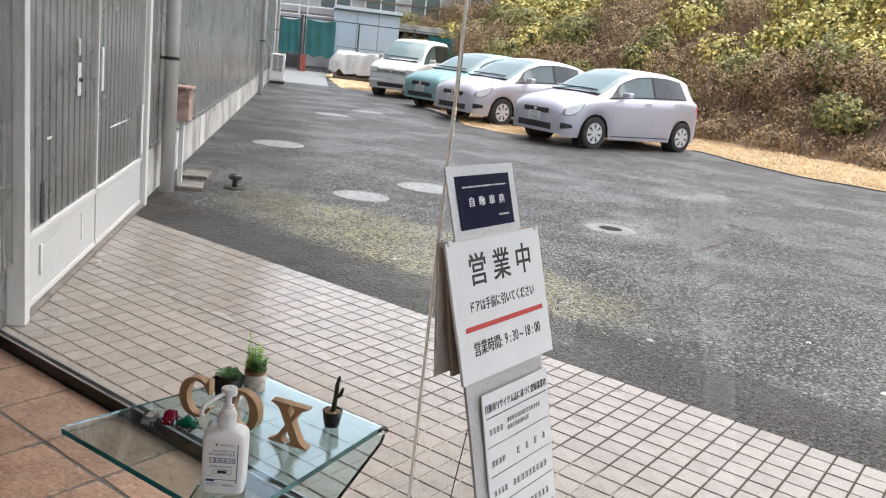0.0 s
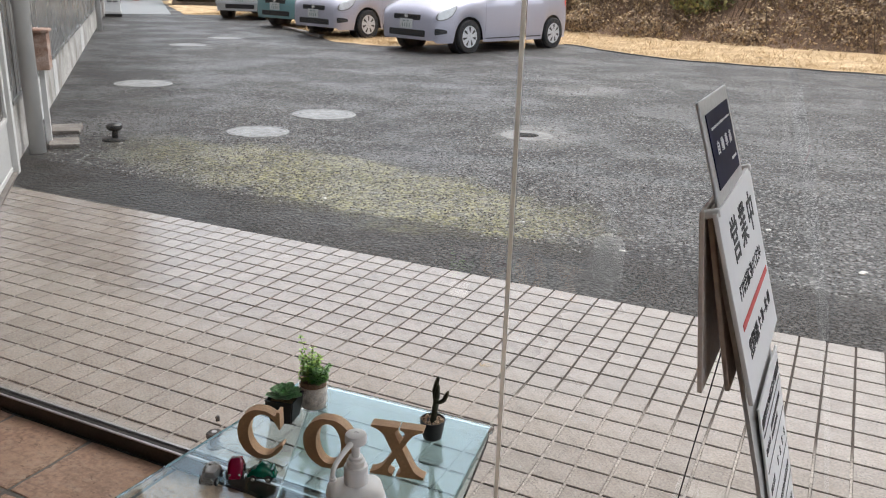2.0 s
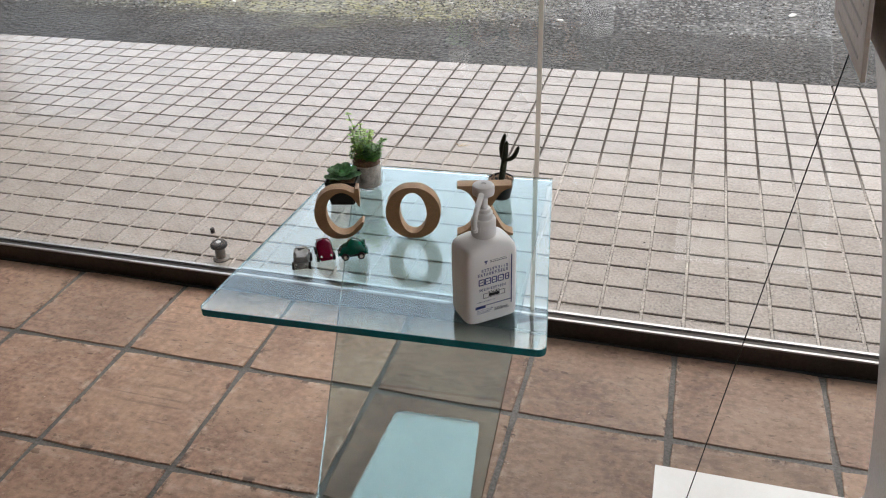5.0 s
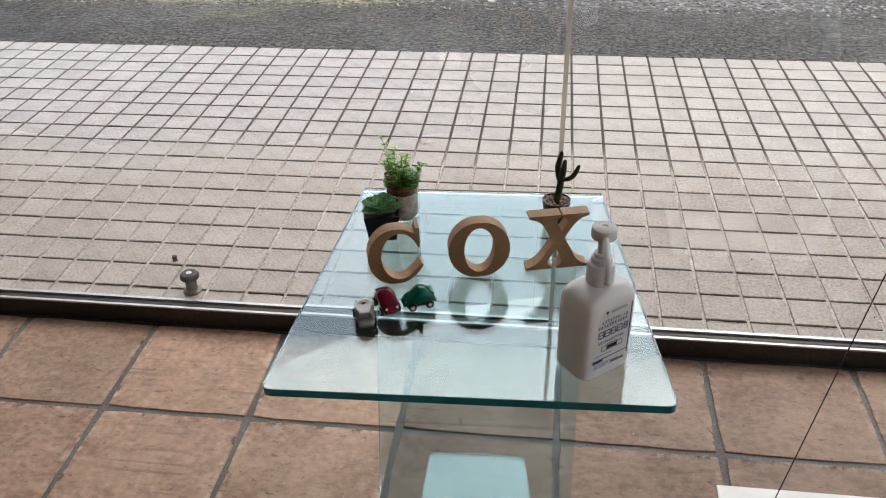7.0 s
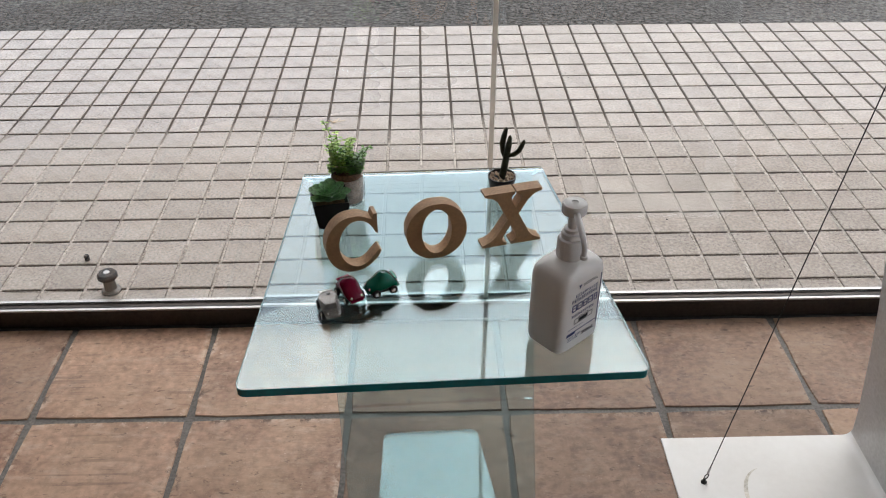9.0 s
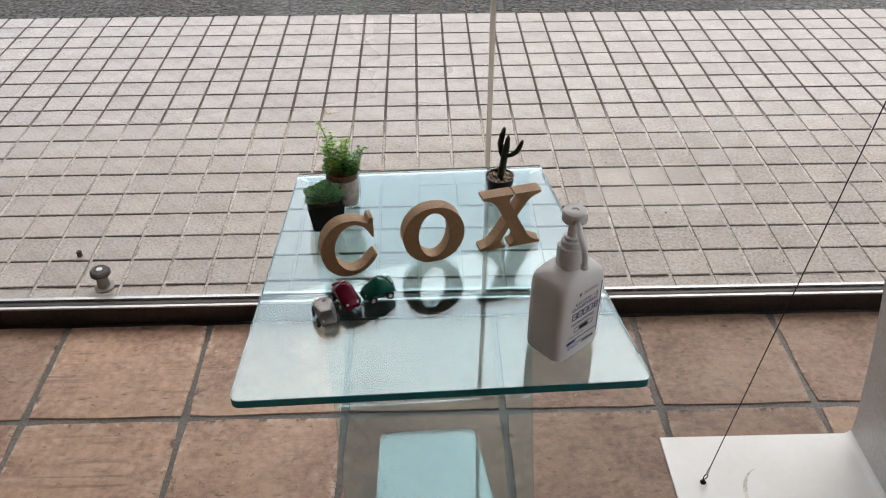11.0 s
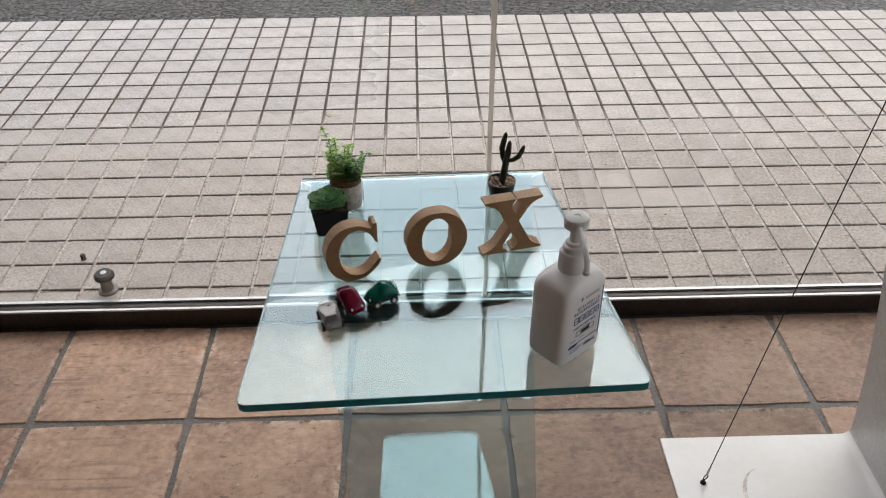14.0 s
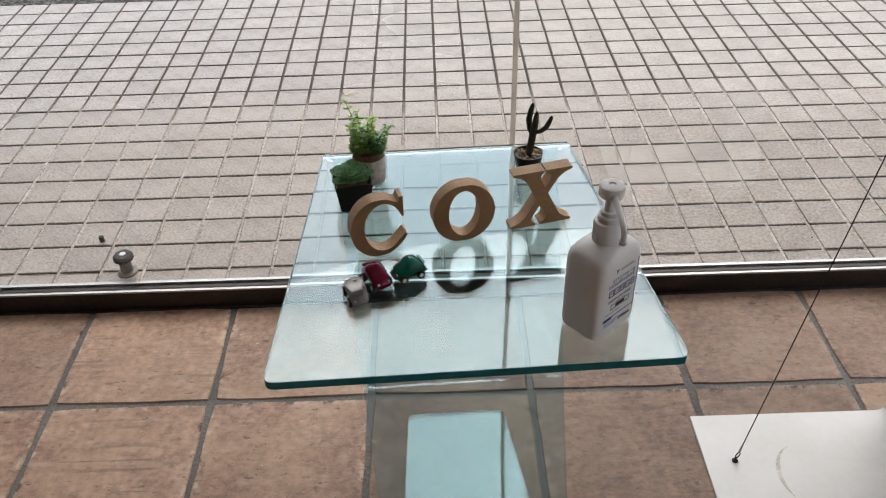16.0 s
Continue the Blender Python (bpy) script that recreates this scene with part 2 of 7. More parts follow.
def terra_mat(name, tone):
    """Handmade terracotta: clouded colour, pale scuffs, drag marks and pits."""
    m = mat(name, (0.350, 0.222, 0.156), 0.56, vary=0.14, scale=5.5, fine=60, bump=0, per_object=0.15, second=(0.235, 0.140, 0.098))
    n, k = m.node_tree.nodes, m.node_tree.links
    b = n["Principled BSDF"]
    src = b.inputs["Base Color"].links[0].from_socket
    tc, info, mp = n.new("ShaderNodeTexCoord"), n.new("ShaderNodeObjectInfo"), n.new("ShaderNodeVectorMath")
    mp.operation = "MULTIPLY_ADD"
    mp.inputs[1].default_value = (1, 1, 1)
    cmb = n.new("ShaderNodeCombineXYZ")
    mlt = n.new("ShaderNodeMath")
    mlt.operation = "MULTIPLY"
    mlt.inputs[1].default_value = 37.0
    k.new(info.outputs["Random"], mlt.inputs[0]), k.new(mlt.outputs[0], cmb.inputs[0]), k.new(mlt.outputs[0], cmb.inputs[1])
    k.new(tc.outputs["Object"], mp.inputs[0]), k.new(cmb.outputs[0], mp.inputs[2])
    V = mp.outputs[0]
    for q in [q for q in n if q.bl_idname == "ShaderNodeTexNoise"]:
        k.new(V, q.inputs["Vector"])

    def tex(scale, detail, stretch=(1, 1, 1), rough=0.6):
        v = n.new("ShaderNodeVectorMath")
        v.operation = "MULTIPLY"
        v.inputs[1].default_value = stretch
        t = n.new("ShaderNodeTexNoise")
        t.inputs["Scale"].default_value, t.inputs["Detail"].default_value, t.inputs["Roughness"].default_value = scale, detail, rough
        k.new(V, v.inputs[0]), k.new(v.outputs[0], t.inputs["Vector"])
        return t.outputs["Fac"]

    def rng(v, a, c, lo=0.0, hi=1.0):
        t = n.new("ShaderNodeMapRange")
        for key, value in (("From Min", a), ("From Max", c), ("To Min", lo), ("To Max", hi)):
            t.inputs[key].default_value = value
        k.new(v, t.inputs["Value"])
        return t.outputs["Result"]

    def over(f, a, c):
        t = n.new("ShaderNodeMix")
        t.data_type = "RGBA"
        t.inputs["B"].default_value = (*c, 1)
        k.new(f, t.inputs["Factor"]), k.new(a, t.inputs["A"])
        return t.outputs["Result"]

    drag = tex(13, 7, (1.0, 2.2, 1), 0.68)
    pits = tex(34, 5, (1, 1.9, 1), 0.7)
    cloud = tex(3.2, 5)
    col = over(rng(cloud, 0.44, 0.64, 0, 0.65), src, (0.44, 0.298, 0.205))
    col = over(rng(drag, 0.52, 0.66, 0, 0.62), col, (0.45, 0.33, 0.25))
    col = over(rng(tex(22, 8, (1, 1.3, 1), 0.75), 0.50, 0.36, 0, 0.55), col, (0.17, 0.105, 0.076))
    col = over(rng(pits, 0.60, 0.65, 0, 0.62), col, (0.11, 0.065, 0.046))
    # chipped rims and a few long scratches
    sx, ab, mx_ = n.new("ShaderNodeSeparateXYZ"), n.new("ShaderNodeVectorMath"), n.new("ShaderNodeMath")
    ab.operation, mx_.operation = "ABSOLUTE", "MAXIMUM"
    k.new(tc.outputs["Object"], ab.inputs[0]), k.new(ab.outputs[0], sx.inputs[0])
    k.new(sx.outputs[0], mx_.inputs[0]), k.new(sx.outputs[1], mx_.inputs[1])

    def both(u, v):
        t = n.new("ShaderNodeMath")
        t.operation = "MULTIPLY"
        k.new(u, t.inputs[0]), k.new(v, t.inputs[1])
        return t.outputs[0]

    rim = rng(mx_.outputs[0], 0.146, 0.160)
    col = over(both(rim, rng(tex(26, 5, (1, 1, 1), 0.7), 0.52, 0.60, 0, 0.8)), col, (0.50, 0.375, 0.29))
    col = over(both(rim, rng(tex(20, 5, (1.2, 0.8, 1), 0.7), 0.56, 0.62, 0, 0.85)), col, (0.070, 0.042, 0.032))
    col = over(rng(tex(3.0, 4, (1.0, 14.0, 1), 0.75), 0.62, 0.70, 0, 0.4), col, (0.14, 0.085, 0.062))
    col = over(rng(tex(60, 4, (1, 1.5, 1), 0.75), 0.58, 0.66, 0, 0.5), col, (0.46, 0.33, 0.24))
    # worm-like dark pits, pale nicks and bundles of drag scratches
    worm = tex(46, 2, (0.55, 1.25, 1), 0.5)
    patchy = rng(tex(5.5, 3), 0.46, 0.60)
    col = over(both(patchy, rng(worm, 0.655, 0.685, 0, 0.7)), col, (0.075, 0.044, 0.032))
    col = over(rng(tex(95, 2, (1, 1.4, 1), 0.5), 0.73, 0.76, 0, 0.8), col, (0.60, 0.47, 0.36))
    bundle = both(rng(tex(4.2, 2), 0.58, 0.66), rng(tex(2.2, 3, (0.7, 34.0, 1), 0.6), 0.54, 0.60, 0, 0.5))
    col = over(bundle, col, (0.115, 0.068, 0.052))
    hue = n.new("ShaderNodeHueSaturation")
    hue.inputs["Value"].default_value, hue.inputs["Saturation"].default_value = tone, 1.03
    k.new(col, hue.inputs["Color"]), k.new(hue.outputs["Color"], b.inputs["Base Color"])
    bp = n.new("ShaderNodeBump")
    bp.inputs["Strength"].default_value, bp.inputs["Distance"].default_value = 0.55, 0.0022
    sm = n.new("ShaderNodeMath")
    sm.operation = "SUBTRACT"
    k.new(drag, sm.inputs[0]), k.new(worm, sm.inputs[1])
    k.new(sm.outputs[0], bp.inputs["Height"]), k.new(bp.outputs["Normal"], b.inputs["Normal"])
    return m


M_asphalt = asphalt_mat()
M_paver = paver_mat("paver", "object")
M_paver_far = paver_mat("paver_joined", "island")
M_joint = joint_mat()
M_bed = mat("paving_bed", (0.014, 0.012, 0.011), 0.9, spec=0.1, vary=0.2, scale=5, fine=120, bump=0.3)
# the pale and dark copies carry the floor's sheen and shade in their colour
M_terra, M_terra_pale, M_terra_dark = terra_mat("terracotta", 0.88), terra_mat("terracotta_pale", 1.14), terra_mat("terracotta_dark", 0.72)
M_grout = mat("floor_grout", (0.165, 0.155, 0.145), 0.8, vary=0.15, scale=10, fine=160)
M_pane = glass_mat("window_glass", (0.985, 0.995, 0.99))
M_table = glass_mat("table_glass", (0.70, 0.87, 0.91), 0.0, 1.57)
M_table.node_tree.nodes["Principled BSDF"].inputs["Specular Tint"].default_value = (0.78, 0.94, 1.0, 1)
M_edge_side = mat("table_glass_side", (0.07, 0.19, 0.19), 0.10, vary=0.05, scale=6, fine=60, bump=0)
M_edge = mat("table_glass_edge", (0.008, 0.15, 0.16), 0.12, vary=0.05, scale=6, fine=60, bump=0)
M_alu = mat("aluminium", (0.40, 0.39, 0.38), 0.40, 0.9, vary=0.06, scale=3, fine=180, bump=0.05)
M_bronze = mat("bronze_rail", (0.045, 0.036, 0.030), 0.35, 0.6, vary=0.1, scale=4, fine=120, bump=0.06)
M_seal = mat("silicone_seam", (0.80, 0.74, 0.66), 0.5, vary=0.04, bump=0.03)
M_seal.node_tree.nodes["Principled BSDF"].inputs["Transmission Weight"].default_value = 0.75
M_wood = mat("letter_wood", (0.40, 0.225, 0.108), 0.55, vary=0.05, scale=30, fine=240, bump=0.12, second=(0.36, 0.20, 0.096))
M_woodcut = mat("letter_edge", (0.50, 0.315, 0.175), 0.6, vary=0.08, scale=40, fine=260, bump=0.1)
M_white = mat("white_plastic", (0.82, 0.81, 0.80), 0.38, vary=0.03, scale=10, fine=60, bump=0.03, spec=0.5)
M_bottle = mat("bottle_plastic", (0.94, 0.925, 0.90), 0.36, vary=0.03, scale=9, fine=50, bump=0.03)
M_paper = mat("white_paper", (0.87, 0.87, 0.87), 0.55, vary=0.02, scale=6, fine=60, bump=0.02)
M_board = mat("white_board", (0.86, 0.855, 0.85), 0.45, vary=0.03, scale=5, fine=90, bump=0.03)
M_back = mat("board_back", (0.72, 0.64, 0.58), 0.65, vary=0.06, scale=6, fine=110)
M_faint = mat("faint_print", (0.52, 0.48, 0.45), 0.6, vary=0.04, bump=0)
M_brown_board = mat("brown_board", (0.42, 0.34, 0.28), 0.65, vary=0.06, scale=6, fine=110)
M_ink = mat("black_ink", (0.010, 0.010, 0.012), 0.5, vary=0.03, bump=0)
M_blue = mat("blue_ink", (0.025, 0.05, 0.20), 0.5, vary=0.03, bump=0)
M_red = mat("red_ink", (0.62, 0.06, 0.05), 0.5, vary=0.03, bump=0)
M_navy = mat("navy_panel", (0.004, 0.005, 0.032), 0.5, spec=0.08, vary=0.05, bump=0.02)
M_grip = mat("grey_plastic", (0.20, 0.195, 0.19), 0.5, vary=0.1, scale=30, fine=120)
M_stop = mat("dull_metal", (0.115, 0.108, 0.10), 0.5, 0.3, vary=0.1, scale=30, fine=120)
M_steel = mat("steel_sheet", (0.56, 0.55, 0.54), 0.38, 0.25, vary=0.05, scale=2.5, fine=140, bump=0.04)
M_plate = mat("white_steel", (0.86, 0.86, 0.85), 0.35, vary=0.04, scale=5, fine=80, bump=0.03, second=(0.80, 0.79, 0.77))
M_stain = mat("dried_stain", (0.76, 0.73, 0.66), 0.5, vary=0.15, scale=60, fine=200, bump=0.1)
M_black = mat("black_plastic", (0.014, 0.014, 0.015), 0.42, vary=0.1, fine=90, bump=0.06)
M_rubber = mat("rubber", (0.022, 0.022, 0.023), 0.75, vary=0.15, scale=12, fine=120)
M_wire = mat("wire", (0.03, 0.03, 0.03), 0.4, 0.6, bump=0)
M_leaf = mat("succulent_leaf", (0.34, 0.56, 0.31), 0.34, vary=0.2, scale=40, fine=200, bump=0.08, second=(0.20, 0.40, 0.18))
M_sprig = mat("sprig_leaf", (0.42, 0.62, 0.12), 0.5, vary=0.22, scale=60, fine=200, bump=0.08, second=(0.20, 0.44, 0.07))
M_sprig_deep = mat("sprig_leaf_deep", (0.16, 0.36, 0.07), 0.45, vary=0.2, scale=60, fine=200, bump=0.08, second=(0.07, 0.20, 0.035))
M_cactus = mat("cactus", (0.045, 0.052, 0.026), 0.6, vary=0.2, scale=60, fine=300, bump=0.3)
M_pebble = mat("pebble", (0.66, 0.50, 0.34), 0.6, vary=0.25, scale=90, fine=300, second=(0.24, 0.15, 0.10))
M_soil = mat("soil", (0.30, 0.175, 0.105), 0.85, vary=0.2, scale=60, fine=300, bump=0.5)
M_jar = glass_mat("jar_glass", (0.98, 0.985, 0.975), 0.02, 1.14)
M_shell = mat("jar_fill", (0.86, 0.78, 0.71), 0.8, vary=0.15, scale=70, fine=260, bump=0.4, second=(0.46, 0.40, 0.35))
M_siding = mat("grey_siding", (0.31, 0.305, 0.295), 0.27, 0.65, vary=0.05, scale=1.2, fine=60, bump=0.03, second=(0.225, 0.22, 0.212))
M_trim = mat("white_trim", (0.60, 0.59, 0.57), 0.45, vary=0.06, scale=3, fine=60, bump=0.04, second=(0.58, 0.565, 0.54))
M_kick = mat("white_door_base", (0.50, 0.495, 0.48), 0.45, vary=0.03, scale=2.2, fine=50, bump=0.05, second=(0.50, 0.49, 0.47))
M_concrete = mat("concrete", (0.52, 0.50, 0.47), 0.8, vary=0.15, scale=2.4, fine=60, bump=0.3, second=(0.25, 0.235, 0.21))
M_pipe = mat("pipe_paint", (0.70, 0.69, 0.67), 0.42, vary=0.07, scale=3, fine=80, bump=0.05, second=(0.52, 0.51, 0.49))
M_rust = mat("rusty_paint", (0.46, 0.34, 0.28), 0.7, vary=0.2, scale=14, fine=120, bump=0.3, second=(0.20, 0.085, 0.045))
M_cover = mat("manhole_iron", (0.25, 0.25, 0.245), 0.48, 0.1, vary=0.25, scale=14, fine=110, bump=0.5, second=(0.13, 0.13, 0.127))
M_slab = mat("wet_slab", (0.20, 0.18, 0.16), 0.6, vary=0.2, scale=8, fine=90, bump=0.3, second=(0.11, 0.095, 0.085))
M_print = mat("grey_print", (0.20, 0.20, 0.21), 0.5, vary=0.03, bump=0)
M_dry = mat("dry_grass", (0.58, 0.42, 0.24), 0.9, vary=0.2, scale=2.2, fine=60, bump=0.8, second=(0.33, 0.22, 0.11), dist=0.02)
M_earth = mat("hill_earth", (0.16, 0.095, 0.055), 0.95, vary=0.25, scale=1.3, fine=30, bump=0.8, second=(0.10, 0.055, 0.03), dist=0.03)
M_room = mat("room_wall", (0.30, 0.20, 0.125), 0.8, vary=0.04, scale=2, fine=60, bump=0.05)
M_eaves = mat("eaves_paint", (0.80, 0.79, 0.77), 0.85, vary=0.012, scale=1, fine=20, bump=0)
M_ceil = mat("room_ceiling", (0.75, 0.72, 0.67), 0.85, vary=0.012, scale=1, fine=20, bump=0)
M_chrome = mat("chrome", (0.72, 0.72, 0.72), 0.16, 1.0, vary=0.03, bump=0)


# ---- helpers ----
def part(name, bm, material, parent=None, label="", smooth=False):
    """One mesh object out of a bmesh, under its thing."""
    me = bpy.data.meshes.new(name)
    if smooth:
        for f in bm.faces:
            f.smooth = True
    bm.to_mesh(me)
    bm.free()
    if any(p.use_smooth for p in me.polygons):
        me.set_sharp_from_angle(angle=radians(38))
    ob = new(name, me)
    for mm in (material if isinstance(material, (list, tuple)) else [material]):
        me.materials.append(mm)
    if parent is not None:
        ob.parent = parent
    if label:
        ob["label"] = label
    return ob


def raw(name, verts, faces, material, parent=None, smooth=False, label=""):
    me = bpy.data.meshes.new(name)
    me.from_pydata([tuple(v) for v in verts], [], [tuple(f) for f in faces])
    if smooth:
        me.polygons.foreach_set("use_smooth", [True] * len(me.polygons))
    me.update()
    ob = new(name, me)
    for mm in (material if isinstance(material, (list, tuple)) else [material]):
        me.materials.append(mm)
    if parent is not None:
        ob.parent = parent
    if label:
        ob["label"] = label
    return ob


def thing(name, m, label, category, group="", kind=""):
    ob = new(name)
    ob.empty_display_size = 0.05
    ob.matrix_world = m
    return tagged(ob, label, category, group, kind)


def box(bm, x0, x1, y0, y1, z0, z1, bevel=0.0, seg=2, m=None):
    r = bmesh.ops.create_cube(bm, size=1)
    vs = r["verts"]
    bmesh.ops.transform(bm, matrix=Matrix.LocRotScale(((x0 + x1) / 2, (y0 + y1) / 2, (z0 + z1) / 2), None, (x1 - x0, y1 - y0, z1 - z0)), verts=vs)
    if bevel:
        es = list({e for v in vs for e in v.link_edges})
        r = bmesh.ops.bevel(bm, geom=es, offset=bevel, segments=seg, profile=0.6, affect="EDGES")
        vs = list({v for f in r["faces"] for v in f.verts} | {v for v in vs if v.is_valid})
    if m is not None:
        bmesh.ops.transform(bm, matrix=m, verts=[v for v in vs if v.is_valid])
    return bm


def boxed(x0, x1, y0, y1, z0, z1, bevel=0.0, seg=2, m=None):
    return box(bmesh.new(), x0, x1, y0, y1, z0, z1, bevel, seg, m)


def cyl(bm, r0, r1, z0, z1, n=24, m=None, caps=True):
    r = bmesh.ops.create_cone(bm, cap_ends=caps, segments=n, radius1=r0, radius2=r1, depth=z1 - z0)
    mt = Matrix.Translation((0, 0, (z0 + z1) / 2))
    bmesh.ops.transform(bm, matrix=(m @ mt) if m is not None else mt, verts=r["verts"])
    return bm


def lathe(profile, n=32, bm=None, m=None):
    """Turns a list of (radius, z) round the z axis."""
    bm = bm or bmesh.new()
    rings = []
    for r, z in profile:
        if r < 1e-5:
            rings.append([bm.verts.new((0, 0, z))])
        else:
            rings.append([bm.verts.new((r * math.cos(2 * math.pi * i / n), r * math.sin(2 * math.pi * i / n), z)) for i in range(n)])
    for a, b in zip(rings, rings[1:]):
        for i in range(n):
            j = (i + 1) % n
            if len(a) == 1 and len(b) == 1:
                continue
            if len(a) == 1:
                bm.faces.new((a[0], b[j], b[i]))
            elif len(b) == 1:
                bm.faces.new((a[i], a[j], b[0]))
            else:
                bm.faces.new((a[i], a[j], b[j], b[i]))
    if m is not None:
        bmesh.ops.transform(bm, matrix=m, verts=[v for ring in rings for v in ring])
    return bm


def tube(pts, r, n=10, bm=None, taper=None):
    """A round bar along points."""
    bm = bm or bmesh.new()
    pts = [Vector(p) for p in pts]
    rings = []
    for i, p in enumerate(pts):
        d = (pts[min(i + 1, len(pts) - 1)] - pts[max(i - 1, 0)]).normalized()
        a = d.orthogonal().normalized()
        if rings:
            a = (prev - d * prev.dot(d)).normalized()
        prev = a
        b = d.cross(a)
        rr = r * (taper[i] if taper else 1)
        rings.append([bm.verts.new(p + rr * (a * math.cos(2 * math.pi * j / n) + b * math.sin(2 * math.pi * j / n))) for j in range(n)])
    for a, b in zip(rings, rings[1:]):
        for j in range(n):
            bm.faces.new((a[j], a[(j + 1) % n], b[(j + 1) % n], b[j]))
    bm.faces.new(rings[0][::-1]), bm.faces.new(rings[-1])
    return bm


def extrude_outline(pts, depth, bevel=0.0):
    """A flat outline in x and z, given depth along y."""
    bm = bmesh.new()
    f = bm.faces.new([bm.verts.new((x, -depth / 2, z)) for x, z in pts])
    r = bmesh.ops.extrude_face_region(bm, geom=[f])
    bmesh.ops.translate(bm, vec=(0, depth, 0), verts=[v for v in r["geom"] if isinstance(v, bmesh.types.BMVert)])
    bmesh.ops.recalc_face_normals(bm, faces=bm.faces)
    if bevel:
        es = [e for e in bm.edges if abs(e.verts[0].co.y - e.verts[1].co.y) < 1e-6]
        bmesh.ops.bevel(bm, geom=es, offset=bevel, segments=1, affect="EDGES")
    return bm


def lettering(name, text, size, m, material, parent, width=None, bold=0.0):
    """Flat raised characters from the built-in font, in the plane of m (x right, y up, z out)."""
    cu = bpy.data.curves.new(name, "FONT")
    cu.body, cu.size, cu.align_x, cu.align_y = text, size, "CENTER", "CENTER"
    cu.extrude, cu.resolution_u, cu.offset = 0.0004, 3, bold
    tmp = bpy.data.objects.new(name, cu)
    scene.collection.objects.link(tmp)
    bpy.context.view_layer.update()
    me = bpy.data.meshes.new_from_object(tmp.evaluated_get(bpy.context.evaluated_depsgraph_get()))
    bpy.data.objects.remove(tmp)
    xs = [v.co.x for v in me.vertices]
    sx = width / (max(xs) - min(xs)) if width and xs else 1
    me.transform(m @ Matrix.Diagonal((sx, 1, 1, 1)))
    me.materials.clear()
    me.materials.append(material)
    me.name = name
    ob = new(name, me)
    ob.parent = parent
    return ob


def bars(name, rects, m, material, parent, t=0.0006):
    """Plain printed bars: (x, y, width, height) in the plane of m."""
    bm = bmesh.new()
    for x, y, w, h in rects:
        box(bm, x - w / 2, x + w / 2, y - h / 2, y + h / 2, 0, t)
    bmesh.ops.transform(bm, matrix=m, verts=bm.verts)
    ob = part(name, bm, material, parent)
    return tagged(ob, kind="stuff") if len(rects) > 1 else ob


random.seed(7)

# ---- large structure ----
FLOOR, GLASS_Y, EDGE_Y, PITCH = -0.034, -0.082, 1.815, 0.107
W0, WD, WN = Vector((-1.85, 0.05, 0)), Vector((-1, 1, 0)).normalized(), Vector((1, 1, 0)).normalized()
WM = Matrix.Translation(W0) @ Matrix(((-WD.x, WN.x, 0, 0), (-WD.y, WN.y, 0, 0), (0, 0, 1, 0), (0, 0, 0, 1)))
# in the wall's own axes: x = minus the way along it, y = out of it


def wall_box(bm, s0, s1, d0, d1, z0, z1, bevel=0.0):
    return box(bm, -s1, -s0, d0, d1, z0, z1, bevel, 2, WM)


GX, GY = (-400, -4.4, -2.45, 6.0, 400), (-400, -5.2, -0.05, EDGE_Y, 800)
ground_v = [(x, y, 0) for y in GY for x in GX]
# everywhere but under the room and the paving
ground_f = [(5 * j + i, 5 * j + i + 1, 5 * j + i + 6, 5 * j + i + 5) for j in range(4) for i in range(4) if (i, j) not in ((2, 1), (2, 2), (1, 2))]
ground = raw("ground", ground_v, ground_f, M_asphalt)
tagged(ground, "coarse wet grey asphalt drive with a mossy patch", "ground", kind="structure")

sub = part("paving_bed", boxed(-4.4, 6.0, -0.05, EDGE_Y + 0.0, -0.2, -0.0030), M_bed)
tagged(sub, "mortar bed with joints between the paving tiles", "paving", kind="structure")
floor = part("floor", boxed(-2.6, 3.6, -4.8, -0.112, -0.2, FLOOR - 0.0034), M_grout)
tagged(floor, "terracotta tiled shop floor with grey joints", "floor", kind="structure")

# threshold rail below the shop window
rail = thing("window_rail", Matrix(), "dark bronze floor rail with bright metal lips", "window rail", kind="structure")
part("inner_face", boxed(-2.6, 3.6, -0.112, -0.104, FLOOR - 0.004, 0.016, 0.001, 1), M_bronze, rail)
part("inner_lip", boxed(-2.6, 3.6, -0.1130, -0.1045, 0.0165, 0.0215, 0.0012, 2), M_alu, rail, "bright metal lip")
part("channel", boxed(-2.6, 3.6, -0.1035, -0.058, -0.05, 0.002, 0.001, 1), M_bronze, rail)
part("gasket", boxed(-2.6, 3.6, -0.0955, -0.089, 0.0025, 0.014, 0.001, 1), M_rubber, rail)
part("outer_lip", boxed(-2.6, 3.6, -0.0600, -0.0505, -0.03, 0.008, 0.0012, 2), M_alu, rail, "bright metal lip")
part("floor_seal", boxed(-2.6, 3.6, -0.119, -0.1125, FLOOR - 0.004, FLOOR + 0.004, 0.001, 1), M_rubber, rail)

win = thing("window_1", Matrix(), "tall frameless shop window of clear glass", "window", kind="structure")
for x0, x1 in ((-2.3, 0.5785), (0.5895, 3.4)):
    p = part("pane", boxed(x0, x1, GLASS_Y - 0.004, GLASS_Y + 0.004, 0.0025, 2.60), M_pane, win)
    p.visible_shadow = False
part("seam", boxed(0.579, 0.589, GLASS_Y - 0.0055, GLASS_Y + 0.0055, 0.0025, 2.60, 0.001, 1), M_seal, win, "pale silicone seam between two panes")

